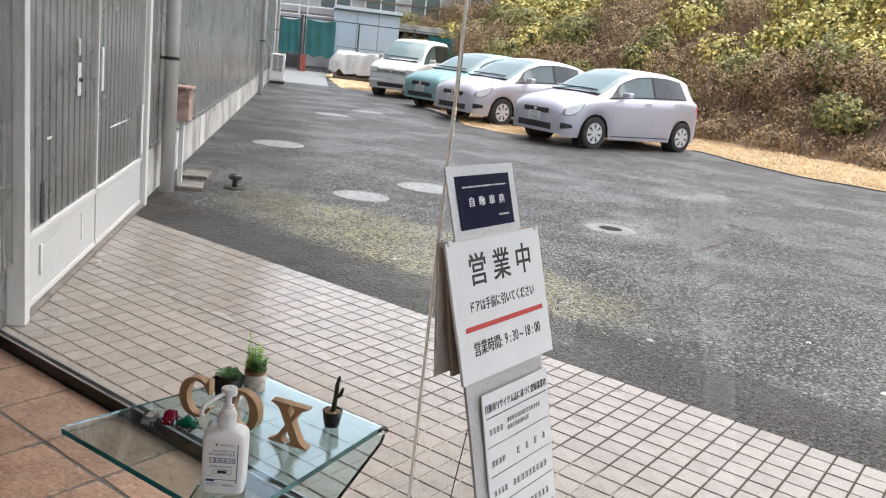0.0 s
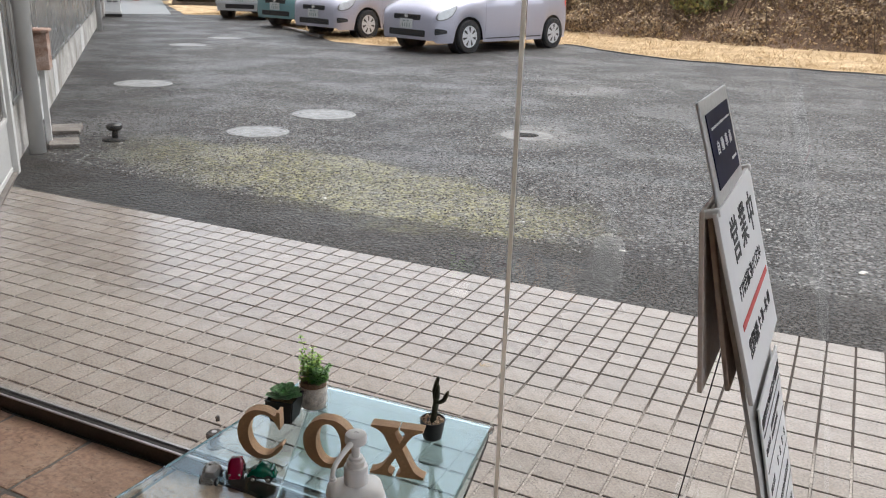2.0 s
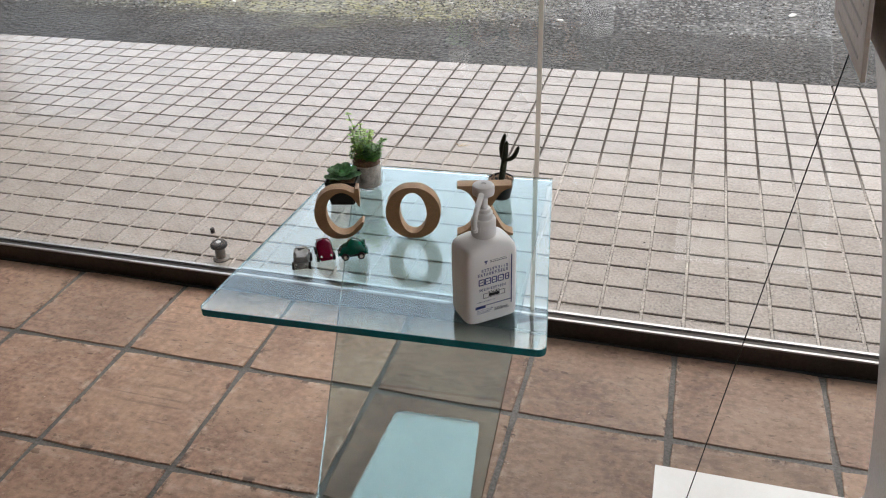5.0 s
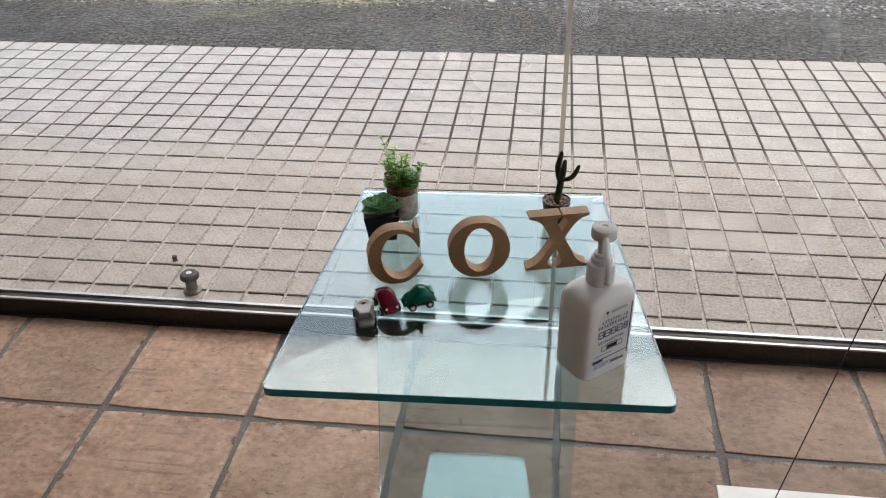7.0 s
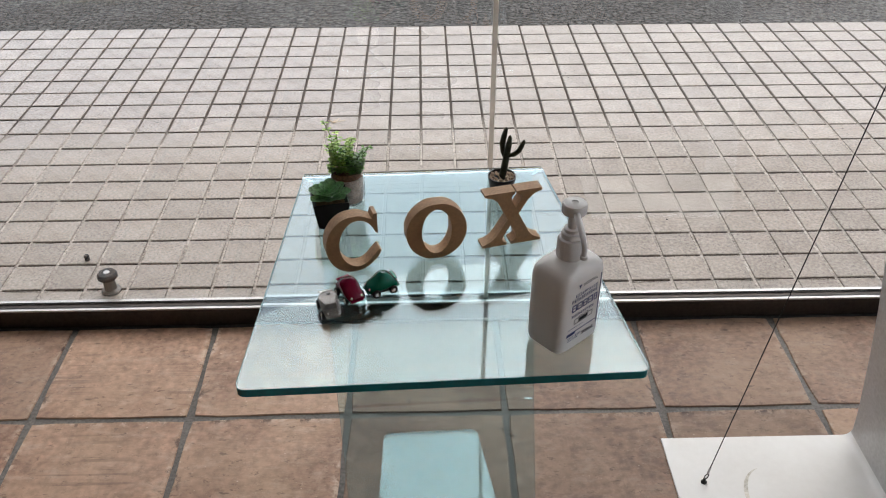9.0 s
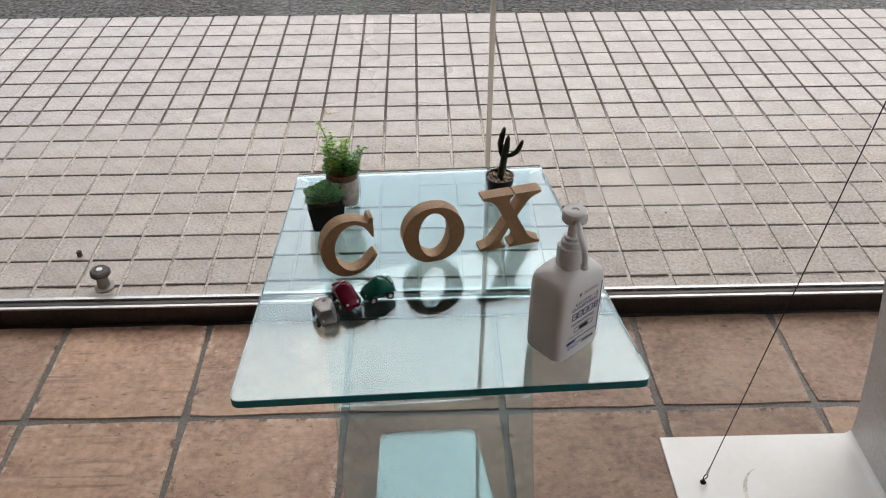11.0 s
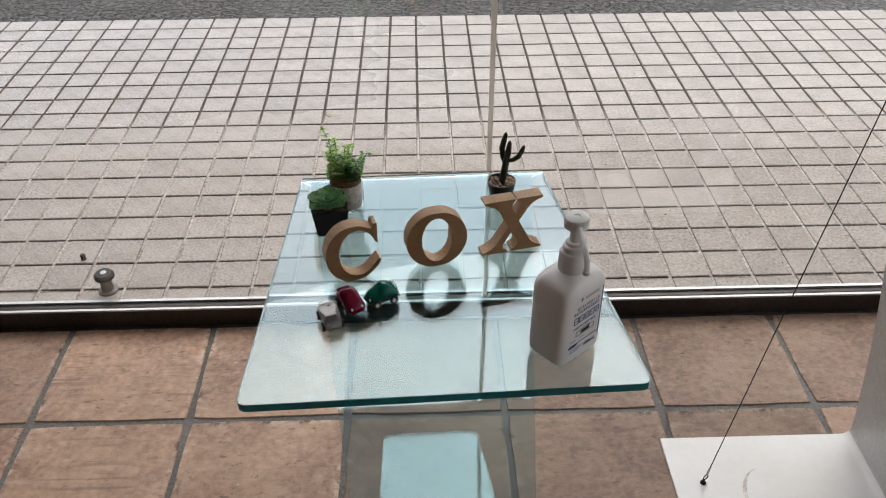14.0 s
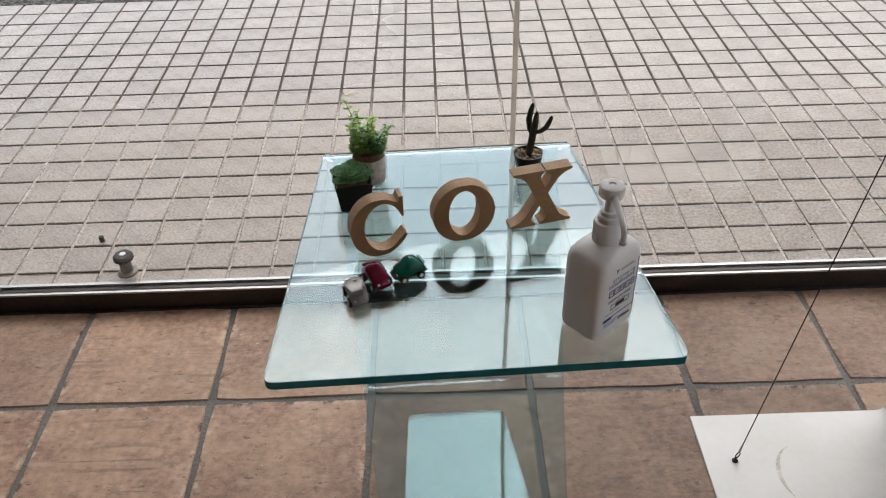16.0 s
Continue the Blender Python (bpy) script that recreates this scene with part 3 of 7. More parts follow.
# the room and the eaves outside
for nm, b_ in (("wall_west", (-2.45, -2.3, -4.8, -0.05, -0.2, 3.25)), ("wall_south", (-2.45, 3.55, -4.95, -4.8, -0.2, 3.25))):
    tagged(part(nm, boxed(*b_), M_room), "plain brown painted wall", "wall", kind="structure")
tagged(part("ceiling", boxed(-2.45, 3.55, -4.95, -0.16, 3.25, 3.35), M_ceil), "plain pale ceiling", "ceiling", kind="structure")
tagged(part("lintel", boxed(-2.45, 3.55, -0.16, -0.02, 2.60, 3.4), M_room), "plain lintel above the shop window", "wall", kind="structure")
tagged(part("eaves", boxed(-2.0, 3.55, -0.02, 0.96, 2.62, 2.80), M_eaves), "plain white eaves above the paving", "eaves", kind="structure")
# unseen glass side, added only so daylight reaches the sign and bottle
win2 = thing("window_2", Matrix(), "tall clear glass side, unseen and added to let daylight in", "window", kind="structure")
for y0, y1 in ((-4.79, -3.25), (-3.2, -1.65), (-1.60, -0.17)):
    p = part("pane", boxed(3.405, 3.413, y0, y1, 0.0, 3.10), M_pane, win2)
    p.visible_shadow = False
for y in (-3.225, -1.625):
    part("mullion", boxed(3.39, 3.43, y - 0.025, y + 0.025, -0.03, 3.10, 0.003), M_bronze, win2)
part("sill", boxed(3.38, 3.44, -4.8, -0.115, -0.2, 0.0, 0.003), M_bronze, win2)
tagged(part("lintel_east", boxed(3.36, 3.55, -4.95, -0.16, 3.10, 3.25), M_room), "plain lintel above the added side glass", "wall", kind="structure")
tagged(part("paving_east", boxed(3.44, 6.0, -5.2, -0.05, -0.2, -0.006), M_concrete), "plain concrete ground outside the added side glass", "pavement", kind="structure")

# ---- the long grey building beside the drive ----
building = thing("grey_building", Matrix(), "long building clad in grey ribbed metal", "building", kind="structure")


def ribbed(s0, s1, z0, z1, pitch, depth, d0):
    """Vertical trapezoid ribs along the wall."""
    prof, s = [], s0
    while s < s1 - 1e-6:
        for f, d in ((0, 0), (0.74, 0), (0.80, -depth), (0.94, -depth)):
            if s + f * pitch < s1:
                prof.append((s + f * pitch, d0 + d))
        s += pitch
    prof.append((s1, d0))
    bm = bmesh.new()
    lo = [bm.verts.new(WM @ Vector((-a, d, z0))) for a, d in prof]
    hi = [bm.verts.new(WM @ Vector((-a, d, z1))) for a, d in prof]
    for i in range(len(prof) - 1):
        bm.faces.new((lo[i + 1], lo[i], hi[i], hi[i + 1]))
    return bm


part("core", wall_box(bmesh.new(), -0.35, 23.7, -0.30, -0.03, 0, 5.4), M_siding, building)
# two sliding door leaves
for i, (s0, s1) in enumerate(((0.03, 1.395), (1.425, 2.80))):
    door = part("door_leaf", ribbed(s0 + 0.02, s1 - 0.02, 0.385, 2.9, 0.112, 0.022, 0.0), M_siding, building, "ribbed grey sliding door leaf")
    part("kick_board", wall_box(bmesh.new(), s0, s1, -0.03, 0.006, 0.05, 0.36, 0.004), M_kick, door, "white painted kick board")
    part("rail", wall_box(bmesh.new(), s0, s1, -0.03, 0.016, 0.36, 0.388, 0.003), M_trim, door)
    part("foot", wall_box(bmesh.new(), s0, s1, -0.03, 0.012, 0.022, 0.052, 0.003), M_trim, door)
    part("stile", wall_box(bmesh.new(), s1 - 0.022, s1, -0.03, 0.018, 0.385, 2.9, 0.003), M_trim, door)
    if i == 0:
        part("lock_plate", wall_box(bmesh.new(), 0.965, 1.03, 0.001, 0.008, 0.98, 1.16, 0.003), M_trim, door, "worn metal lock plate")
        part("lock_knob", cyl(bmesh.new(), 0.013, 0.011, 0, 0.02, 16, WM @ pose(-0.998, 0.008, 1.07, -90)), M_black, door)
        part("catch", wall_box(bmesh.new(), 0.97, 1.0, 0.001, 0.012, 1.20, 1.29, 0.003), M_trim, door)
        part("bolt", wall_box(bmesh.new(), 0.42, 0.50, 0.001, 0.008, 0.80, 0.815, 0.002), M_trim, door)
        part("pull", wall_box(bmesh.new(), 0.34, 0.39, 0.001, 0.006, 0.40, 0.60, 0.002), M_black, door, "dark recessed pull")
        part("letter_flap", wall_box(bmesh.new(), 0.32, 1.06, 0.007, 0.010, 0.135, 0.285, 0.002), M_kick, door, "flush white flap in the kick board")
        for s_ in (0.305, 1.062):
            part("flap_bracket", wall_box(bmesh.new(), s_, s_ + 0.022, 0.007, 0.016, 0.15, 0.30, 0.002), M_pipe, door)
    else:
        part("latch", wall_box(bmesh.new(), 1.43, 1.475, 0.018, 0.026, 0.98, 1.24, 0.003), M_trim, door)
        part("scuff_bar", wall_box(bmesh.new(), 1.75, 2.35, 0.001, 0.005, 0.72, 0.728, 0.001), M_trim, door)
        part("pull", wall_box(bmesh.new(), 2.68, 2.735, 0.018, 0.028, 0.43, 0.80, 0.004), M_trim, door)
part("jamb", wall_box(bmesh.new(), -0.045, 0.026, -0.03, 0.05, 0, 2.9, 0.004), M_trim, building, "white door jamb")
part("jamb", wall_box(bmesh.new(), 2.805, 2.895, -0.03, 0.045, 0, 2.9, 0.004), M_trim, building, "white door jamb")
part("siding", ribbed(-0.34, -0.05, 0.30, 2.9, 0.076, 0.012, 0.0), M_siding, building)
part("siding", ribbed(-0.34, 2.90, 2.93, 5.4, 0.095, 0.010, -0.005), M_siding, building)
part("head_rail", wall_box(bmesh.new(), -0.34, 2.90, -0.03, 0.06, 2.90, 2.94, 0.004), M_trim, building)
# unseen slab along the wall, added to darken the doors and paving below
part("canopy", wall_box(bmesh.new(), -0.34, 23.8, -0.03, 0.70, 3.02, 3.14, 0.01), M_siding, building, "narrow unseen slab added to shade the doors and paving")
part("threshold", wall_box(bmesh.new(), -0.04, 2.9, -0.03, 0.040, 0.0, 0.016, 0.003), M_slab, building, "dark worn door track")
part("siding", ribbed(2.90, 23.65, 0.43, 5.4, 0.17, 0.016, -0.005), M_siding, building)
part("flashing", wall_box(bmesh.new(), 2.90, 23.65, -0.02, 0.012, 0.405, 0.432, 0.003), M_siding, building)
part("foundation", wall_box(bmesh.new(), 2.90, 23.65, -0.06, -0.004, 0, 0.404), M_concrete, building, "stained pale concrete footing")
for s in (4.6, 6.4, 11.3):
    part("footing_patch", wall_box(bmesh.new(), s, s + random.uniform(0.3, 0.9), -0.05, 0.004, 0.01, 0.37, 0.006), M_trim, building, "white painted stretch of the footing")


def downpipe(s, d, r, clamps):
    t = thing("downpipe", WM @ pose(-s, d, 0), "grey painted metal downpipe standing at the wall", "pipe", "downpipes")
    part("pipe", cyl(bmesh.new(), r, r, 0, 5.3, 28), M_pipe, t, smooth=False)
    for p in t.children:
        for f in p.data.polygons:
            f.use_smooth = abs(f.normal.z) < 0.5
    for z in clamps:
        bm = cyl(bmesh.new(), r + 0.005, r + 0.005, z, z + 0.028, 28)
        box(bm, -0.012, 0.012, -d, -r, z, z + 0.026)
        box(bm, -r - 0.035, -r, -0.012, 0.012, z, z + 0.026)
        part("clamp", bm, M_black, t, "dark metal pipe clamp")
    return t


downpipe(3.52, 0.095, 0.058, (1.12,))
downpipe(16.3, 0.09, 0.055, (1.2,))
downpipe(23.55, 0.09, 0.05, (1.5,))

# rusty box on a post beside the pipe, with slabs at its foot
tapbox = thing("meter_box", WM @ pose(-3.86, 0.15, 0), "rusty pale metal box on a grey post", "meter box")
part("post", boxed(-0.025, 0.025, -0.02, 0.02, 0, 0.62, 0.003), M_pipe, tapbox)
part("body", boxed(-0.13, 0.10, -0.07, 0.07, 0.585, 0.865, 0.006), M_rust, tapbox, "rust-streaked painted box")
part("lid", boxed(-0.15, 0.12, -0.085, 0.09, 0.866, 0.888, 0.006), M_rust, tapbox)
for i, (s, d, w, l) in enumerate(((3.80, 0.26, 0.30, 0.22), (4.42, 0.23, 0.36, 0.24))):
    bm = boxed(-w / 2, w / 2, -l / 2, l / 2, 0, 0.03, 0.006, 2, WM @ pose(-s, d, 0, 0, 0, 4 - 5 * i))
    tagged(part("concrete_slab", bm, M_slab), "small weathered concrete slab lying by the wall", "slab", "slabs by the wall")


def aircon():
    t = thing("air_conditioner", WM @ pose(-21.4, 0.26, 0) @ Matrix.Diagonal((0.80, 0.80, 0.80, 1)), "tall white outdoor air conditioner unit on feet", "air conditioner")
    part("case", boxed(-0.42, 0.42, -0.24, 0.24, 0.10, 1.06, 0.02), M_white, t)
    for x0 in (-0.36, 0.24):
        part("foot", boxed(x0, x0 + 0.12, -0.26, 0.26, 0, 0.10, 0.006), M_black, t)
    part("base_rail", boxed(-0.44, 0.44, -0.25, 0.25, 0.102, 0.17, 0.006), M_trim, t)
    part("grille", boxed(0.4205, 0.428, -0.17, 0.17, 0.44, 1.0, 0.004, 1), M_black, t, "dark coil grille on the end")
    for i in range(9):
        part("slat", boxed(0.4285, 0.440, -0.18, 0.18, 0.455 + i * 0.061, 0.478 + i * 0.061, 0.002, 1), M_white, t)
    part("divider", boxed(0.4285, 0.444, -0.015, 0.015, 0.44, 1.0, 0.002, 1), M_white, t)
    part("fan_grille", lathe([(0.20, 0.0), (0.21, 0.006), (0.17, 0.012), (0.0, 0.012)], 24, m=pose(0.05, 0.242, 0.60, -90)), M_black, t, "dark fan grille")


aircon()

# ---- things set in the paving and drive ----
M_patch_pale = mat("pale_mortar", (0.20, 0.195, 0.185), 0.6, vary=0.2, scale=9, fine=90, bump=0.4)
M_pale_stone = mat("pale_stone", (0.62, 0.60, 0.56), 0.7, vary=0.15, scale=40, fine=200, bump=0.3)
M_patch = mat("worn_patch", (0.060, 0.060, 0.058), 0.75, spec=0.15, vary=0.2, scale=9, fine=90, bump=0.4)
stop = thing("door_stop", pose(-0.359, -0.006, 0), "short grey metal door stop with a black rubber cap", "door stop")
part("post", lathe([(0, 0), (0.024, 0), (0.024, 0.004), (0.0155, 0.008), (0.0145, 0.040), (0, 0.040)], 24), M_stop, stop, smooth=True)
part("cap", lathe([(0, 0.0402), (0.020, 0.0402), (0.0245, 0.044), (0.0245, 0.052), (0.020, 0.057), (0.009, 0.058), (0, 0.058)], 24), M_rubber, stop, "black rubber cap", smooth=True)
part("screw", lathe([(0, 0.0581), (0.008, 0.0581), (0.007, 0.0595), (0, 0.0597)], 16), M_alu, stop)
stub = part("stub", lathe([(0, 0), (0.007, 0), (0.006, 0.010), (0.0075, 0.011), (0.006, 0.016), (0, 0.017)], 14), M_rubber)
stub.matrix_world = pose(-0.462, 0.128, 0)
tagged(stub, "small dark rubber stub on the paving", "stub")

bol = thing("ground_stop", pose(-4.17, 3.27, 0), "black mushroom-headed post on a small concrete pad", "post")
part("pad", lathe([(0, 0), (0.105, 0), (0.10, 0.012), (0.085, 0.018), (0, 0.018)], 20), M_patch, bol)
part("stem", lathe([(0.026, 0.018), (0.024, 0.085)], 16), M_black, bol, smooth=True)
part("head", lathe([(0, 0.080), (0.05, 0.084), (0.064, 0.10), (0.062, 0.125), (0.045, 0.14), (0, 0.143)], 20), M_black, bol, smooth=True)

for x, y, r in ((-3.45, 4.21, 0.275), (-3.50, 5.33, 0.32), (-6.50, 5.95, 0.34), (-9.66, 10.25, 0.33), (-10.21, 11.91, 0.33)):
    mh = thing("manhole_cover", pose(x, y, 0), "round pale grey iron manhole cover set in the asphalt", "manhole cover", "manhole covers")
    part("ring", lathe([(r, 0.002), (r - 0.006, 0.009), (r - 0.025, 0.009), (r - 0.028, 0.005)], 40), M_cover, mh)
    part("lid", lathe([(r - 0.030, 0.0055), (r - 0.034, 0.0085), (r * 0.55, 0.0105), (0, 0.011)], 40), M_cover, mh)
    for a in (0.6, 0.6 + math.pi):
        part("lift_hole", boxed(-0.012, 0.012, -0.022, 0.022, 0.0105, 0.0118, 0.0, 1, pose(r * 0.72 * math.cos(a), r * 0.72 * math.sin(a), 0, 0, 0, math.degrees(a))), M_black, mh)
hole = thing("drain", pose(-1.39, 5.46, 0), "small dark drain in a worn wet patch", "drain")
part("ring", lathe([(0.245, 0.001), (0.20, 0.004), (0.125, 0.005), (0.11, 0.002)], 32), M_patch_pale, hole, "pale worn mortar ring")
part("grate", lathe([(0.11, 0.0025), (0, 0.0025)], 24), M_bed, hole)
for i in range(5):
    part("grate_bar", boxed(-0.10 + 0.016 * abs(i - 2), 0.10 - 0.016 * abs(i - 2), -0.010, 0.010, 0.0027, 0.0055, 0.001, 1, pose(0, -0.07 + 0.035 * i, 0)), M_patch, hole)
for x, y, r in ((1.82, 5.25, 0.045), (1.41, 2.83, 0.022), (0.24, 2.55, 0.014), (-0.42, 2.79, 0.012), (0.9, 3.4, 0.013), (-1.7, 2.62, 0.014), (2.2, 3.6, 0.016)):
    bm = bmesh.new()
    bmesh.ops.create_icosphere(bm, subdivisions=2, radius=r)
    for v in bm.verts:
        v.co *= 1 + 0.25 * noise.noise(v.co * (2.2 / r) + Vector((x, y, 0)))
    bmesh.ops.transform(bm, matrix=Matrix.Diagonal((1.3, 0.8, 0.45, 1)), verts=bm.verts)
    pebble = part("pale_stone", bm, M_pale_stone, smooth=True)
    pebble.matrix_world = pose(x, y, r * 0.25, 0, 0, 40 * x)
    tagged(pebble, "loose whitish stone lying on the asphalt", "stone", "loose stones")

# ---- the bent glass table and what stands on it ----
TOP = 0.53
TH = 0.013


def bent_table():
    """One tapered glass sheet: top, leaning leg and foot, with rounded bends."""
    t = thing("glass_table", pose(0, 0, FLOOR), "bent clear glass side table with green polished edges", "table")
    zt, zb = TOP - FLOOR - TH / 2, TH / 2 + 0.0005
    # centre line in y and z, with left and right x along it
    keys = [(-0.897, zt, 0.1845, 0.740), (-0.262, zt, 0.2195, 0.6465), (-0.962, zb, 0.331, 0.612), (-0.482, zb, 0.345, 0.539)]

    def fillet(a, b, c, r, n=9):
        a, b, c = Vector(a), Vector(b), Vector(c)
        d1, d2 = (a - b).normalized(), (c - b).normalized()
        ang = d1.angle(d2)
        tl = r / math.tan(ang / 2)
        p, q = b + d1 * tl, b + d2 * tl
        ctr = b + (d1 + d2).normalized() * (r / math.sin(ang / 2))
        v0, v1 = p - ctr, q - ctr
        tot = v0.angle(v1)
        ax = v0.cross(v1).normalized()
        return [ctr + Matrix.Rotation(tot * i / (n - 1), 3, ax) @ v0 for i in range(n)]

    P = [(0, k_[0], k_[1]) for k_ in keys]
    r = 0.030
    line = [Vector(P[0])] + fillet(P[0], P[1], P[2], r) + fillet(P[1], P[2], P[3], r) + [Vector(P[3])]
    ks = [Vector(p) for p in P]

    def sides(p, i):
        j = 0 if i <= 5 else (1 if i <= 14 else 2)
        a, b = ks[j], ks[j + 1]
        f = max(0, min(1, (p - a).dot(b - a) / (b - a).length_squared))
        return [keys[j][q] + f * (keys[j + 1][q] - keys[j][q]) for q in (2, 3)]

    # stations with rounded free corners
    st = []
    for i, p in enumerate(line):
        d = (line[min(i + 1, len(line) - 1)] - line[max(i - 1, 0)]).normalized()
        st.append((p, Vector((0, -d.z, d.y)), *sides(p, i)))
    rc = 0.014

    def rounded(first):
        (p, nrm, x0, x1), q = st[0 if first else -1], st[1 if first else -2]
        d = (q[0] - p).normalized()
        f = lambda a: a / (q[0] - p).length
        out = []
        for k_ in range(6):
            ang = radians(90 * k_ / 5)
            back, inset = rc * (1 - math.cos(ang)), rc * (1 - math.sin(ang))
            out.append((p + d * back, nrm, x0 + (q[2] - x0) * f(back) + inset, x1 + (q[3] - x1) * f(back) - inset))
        return out if first else out[::-1]

    st = rounded(True) + st[1:-1] + rounded(False)
    bm, rows = bmesh.new(), []
    for p, nrm, x0, x1 in st:
        o = nrm * TH / 2
        rows.append([bm.verts.new((x, *(p + s * o).yz)) for x, s in ((x0, 1), (x1, 1), (x1, -1), (x0, -1))])
    for a, b in zip(rows, rows[1:]):
        for j in range(4):
            f = bm.faces.new((a[j], a[(j + 1) % 4], b[(j + 1) % 4], b[j]))
            f.smooth = True
    bm.faces.new(rows[0][::-1]), bm.faces.new(rows[-1])
    bmesh.ops.recalc_face_normals(bm, faces=bm.faces)
    part("sheet", bm, M_table, t).visible_shadow = False
    # polished front edge, a thin band round the front and its corners
    ring = [(x0, p.y) for p, nrm, x0, x1 in st[5::-1]] + [(x1, p.y) for p, nrm, x0, x1 in st[:6]]
    bm = bmesh.new()
    out = []
    for i, (x, y) in enumerate(ring):
        a, b = Vector(ring[max(i - 1, 0)]), Vector(ring[min(i + 1, len(ring) - 1)])
        dd = (b - a).normalized()
        out.append((x + dd.y * 0.0008, y - dd.x * 0.0008, x + dd.y * 0.0002, y - dd.x * 0.0002))
    z0, z1 = zt - TH / 2 + 0.0003, zt + TH / 2 - 0.0003
    vs_ = [[bm.verts.new((x, y, z0)), bm.verts.new((x, y, z1)), bm.verts.new((u, v, z1)), bm.verts.new((u, v, z0))] for x, y, u, v in out]
    for a, b in zip(vs_, vs_[1:]):
        for j in range(4):
            bm.faces.new((a[j], b[j], b[(j + 1) % 4], a[(j + 1) % 4]))
    bmesh.ops.recalc_face_normals(bm, faces=bm.faces)
    part("polished_edge", bm, M_edge, t, "dark green polished front edge")
    for x0, x1, sg in ((0.1845, 0.2160, -1), (0.740, 0.6555, 1)):
        ang = math.degrees(math.atan2(0.552, x1 - x0))
        bm = boxed(0.016, 0.536, -0.0005, 0.0005, -TH / 2 + 0.0004, TH / 2 - 0.0004, 0, 1, pose(x0 + sg * 0.0008, -0.897, zt, 0, 0, ang))
        part("polished_edge", bm, M_edge_side, t, "pale green polished side edge")
    # the ends of the sheet are cut slightly askew
    for p in t.children:
        p.data.transform(Matrix(((1, 0, 0, 0), (0.04, 1, 0, -0.0184), (0, 0, 1, 0), (0, 0, 0, 1))))
    return t


bent_table()


def bezier(p0, p1, p2, n=6):
    """Points of a curved bracket after p0 up to p2."""
    return [tuple((1 - f) ** 2 * a + 2 * f * (1 - f) * b + f * f * c for a, b, c in zip(p0, p1, p2)) for f in (i / n for i in range(1, n + 1))]


def letter(ch, x, y, turn):
    d = 0.022
    if ch == "X":
        lo, hi, rise = 0.0045, 0.0955, 0.017
        # thick stroke falls to the right, thin stroke rises to the right: x at the foot and at the head
        tl, tr, nl, nr = (0.0655, 0.0175), (0.0895, 0.0415), (0.0135, 0.0735), (0.0265, 0.0860)

        def along(a, z):
            return a[0] + (a[1] - a[0]) * (z - lo) / (hi - lo), z

        def cross(a, b):
            f = (b[0] - a[0]) / ((a[1] - a[0]) - (b[1] - b[0]))
            return a[0] + f * (a[1] - a[0]), lo + f * (hi - lo)

        def foot(slab_x, line, out):
            """Bracket between a slab's corner and a stroke's side at the foot."""
            pts_ = [(slab_x, lo)] + bezier((slab_x, lo), along(line, lo + 0.003), along(line, lo + rise))
            return pts_ if out else pts_[::-1]

        def head(slab_x, line, out):
            pts_ = [(slab_x, hi)] + bezier((slab_x, hi), along(line, hi - 0.003), along(line, hi - rise))
            return pts_ if out else pts_[::-1]

        pts = [(-0.002, 0), (0.042, 0)] + foot(0.042, nr, True) + [cross(nr, tl)] + foot(0.050, tl, False) + [(0.050, 0), (0.104, 0)] + foot(0.104, tr, True) + [cross(tr, nr)]
        pts += head(0.101, nr, False) + [(0.101, 0.1), (0.056, 0.1)] + head(0.056, nl, True) + [cross(nl, tr)] + head(0.053, tr, False) + [(0.053, 0.1), (0.0, 0.1)] + head(0.0, tl, True) + [cross(tl, nl)] + foot(-0.002, nl, False)
        pts = [(px - 0.051, pz) for px, pz in pts]
        bm = extrude_outline(pts, d)
    elif ch == "C":
        n = 44
        arc = lambda cx, rx, rz, a0, a1: [(cx + rx * math.cos(radians(a0 + (a1 - a0) * i / n)), 0.05 + rz * math.sin(radians(a0 + (a1 - a0) * i / n))) for i in range(n + 1)]
        outer = [(px, max(0.0, min(0.1, pz))) for px, pz in arc(0.0, 0.0465, 0.0508, 58, 312)]
        inner = arc(0.007, 0.0315, 0.0418, 55, 316)
        # beak at the head, upturned tail at the foot
        pts = [(0.0375, 0.064), (0.0405, 0.064), (0.0405, 0.099), (0.0345, 0.099), (0.0315, 0.0905)] + outer + bezier(outer[-1], (0.0400, 0.0180), (0.0455, 0.0305), 4) + [(0.0420, 0.0325)] + inner[::-1] + bezier(inner[0], (0.0315, 0.078), (0.0375, 0.064), 4)[:-1]
        bm = extrude_outline(pts, d)
    else:
        n, bm = 56, bmesh.new()
        ring_of = lambda rx, rz: [(rx * math.cos(2 * math.pi * i / n), max(0.0, min(0.1, 0.05 + rz * math.sin(2 * math.pi * i / n)))) for i in range(n)]
        of, ob_, if_, ib = [[bm.verts.new((px, yy, pz)) for px, pz in ring] for ring in (ring_of(0.0485, 0.0510), ring_of(0.0240, 0.0405)) for yy in (-d / 2, d / 2)]
        for i in range(n):
            j = (i + 1) % n
            bm.faces.new((of[i], of[j], if_[j], if_[i]))
            bm.faces.new((ob_[j], ob_[i], ib[i], ib[j]))
            bm.faces.new((of[j], of[i], ob_[i], ob_[j]))
            bm.faces.new((if_[i], if_[j], ib[j], ib[i]))
        bmesh.ops.recalc_face_normals(bm, faces=bm.faces)
    for f in bm.faces:
        f.material_index = 0 if abs(f.normal.y) > 0.9 else 1
        f.smooth = f.material_index == 1
    if ch != "O":
        bmesh.ops.scale(bm, vec=(0.94, 1, 1), verts=bm.verts)
    ob = part("wooden_letter", bm, [M_wood, M_woodcut])
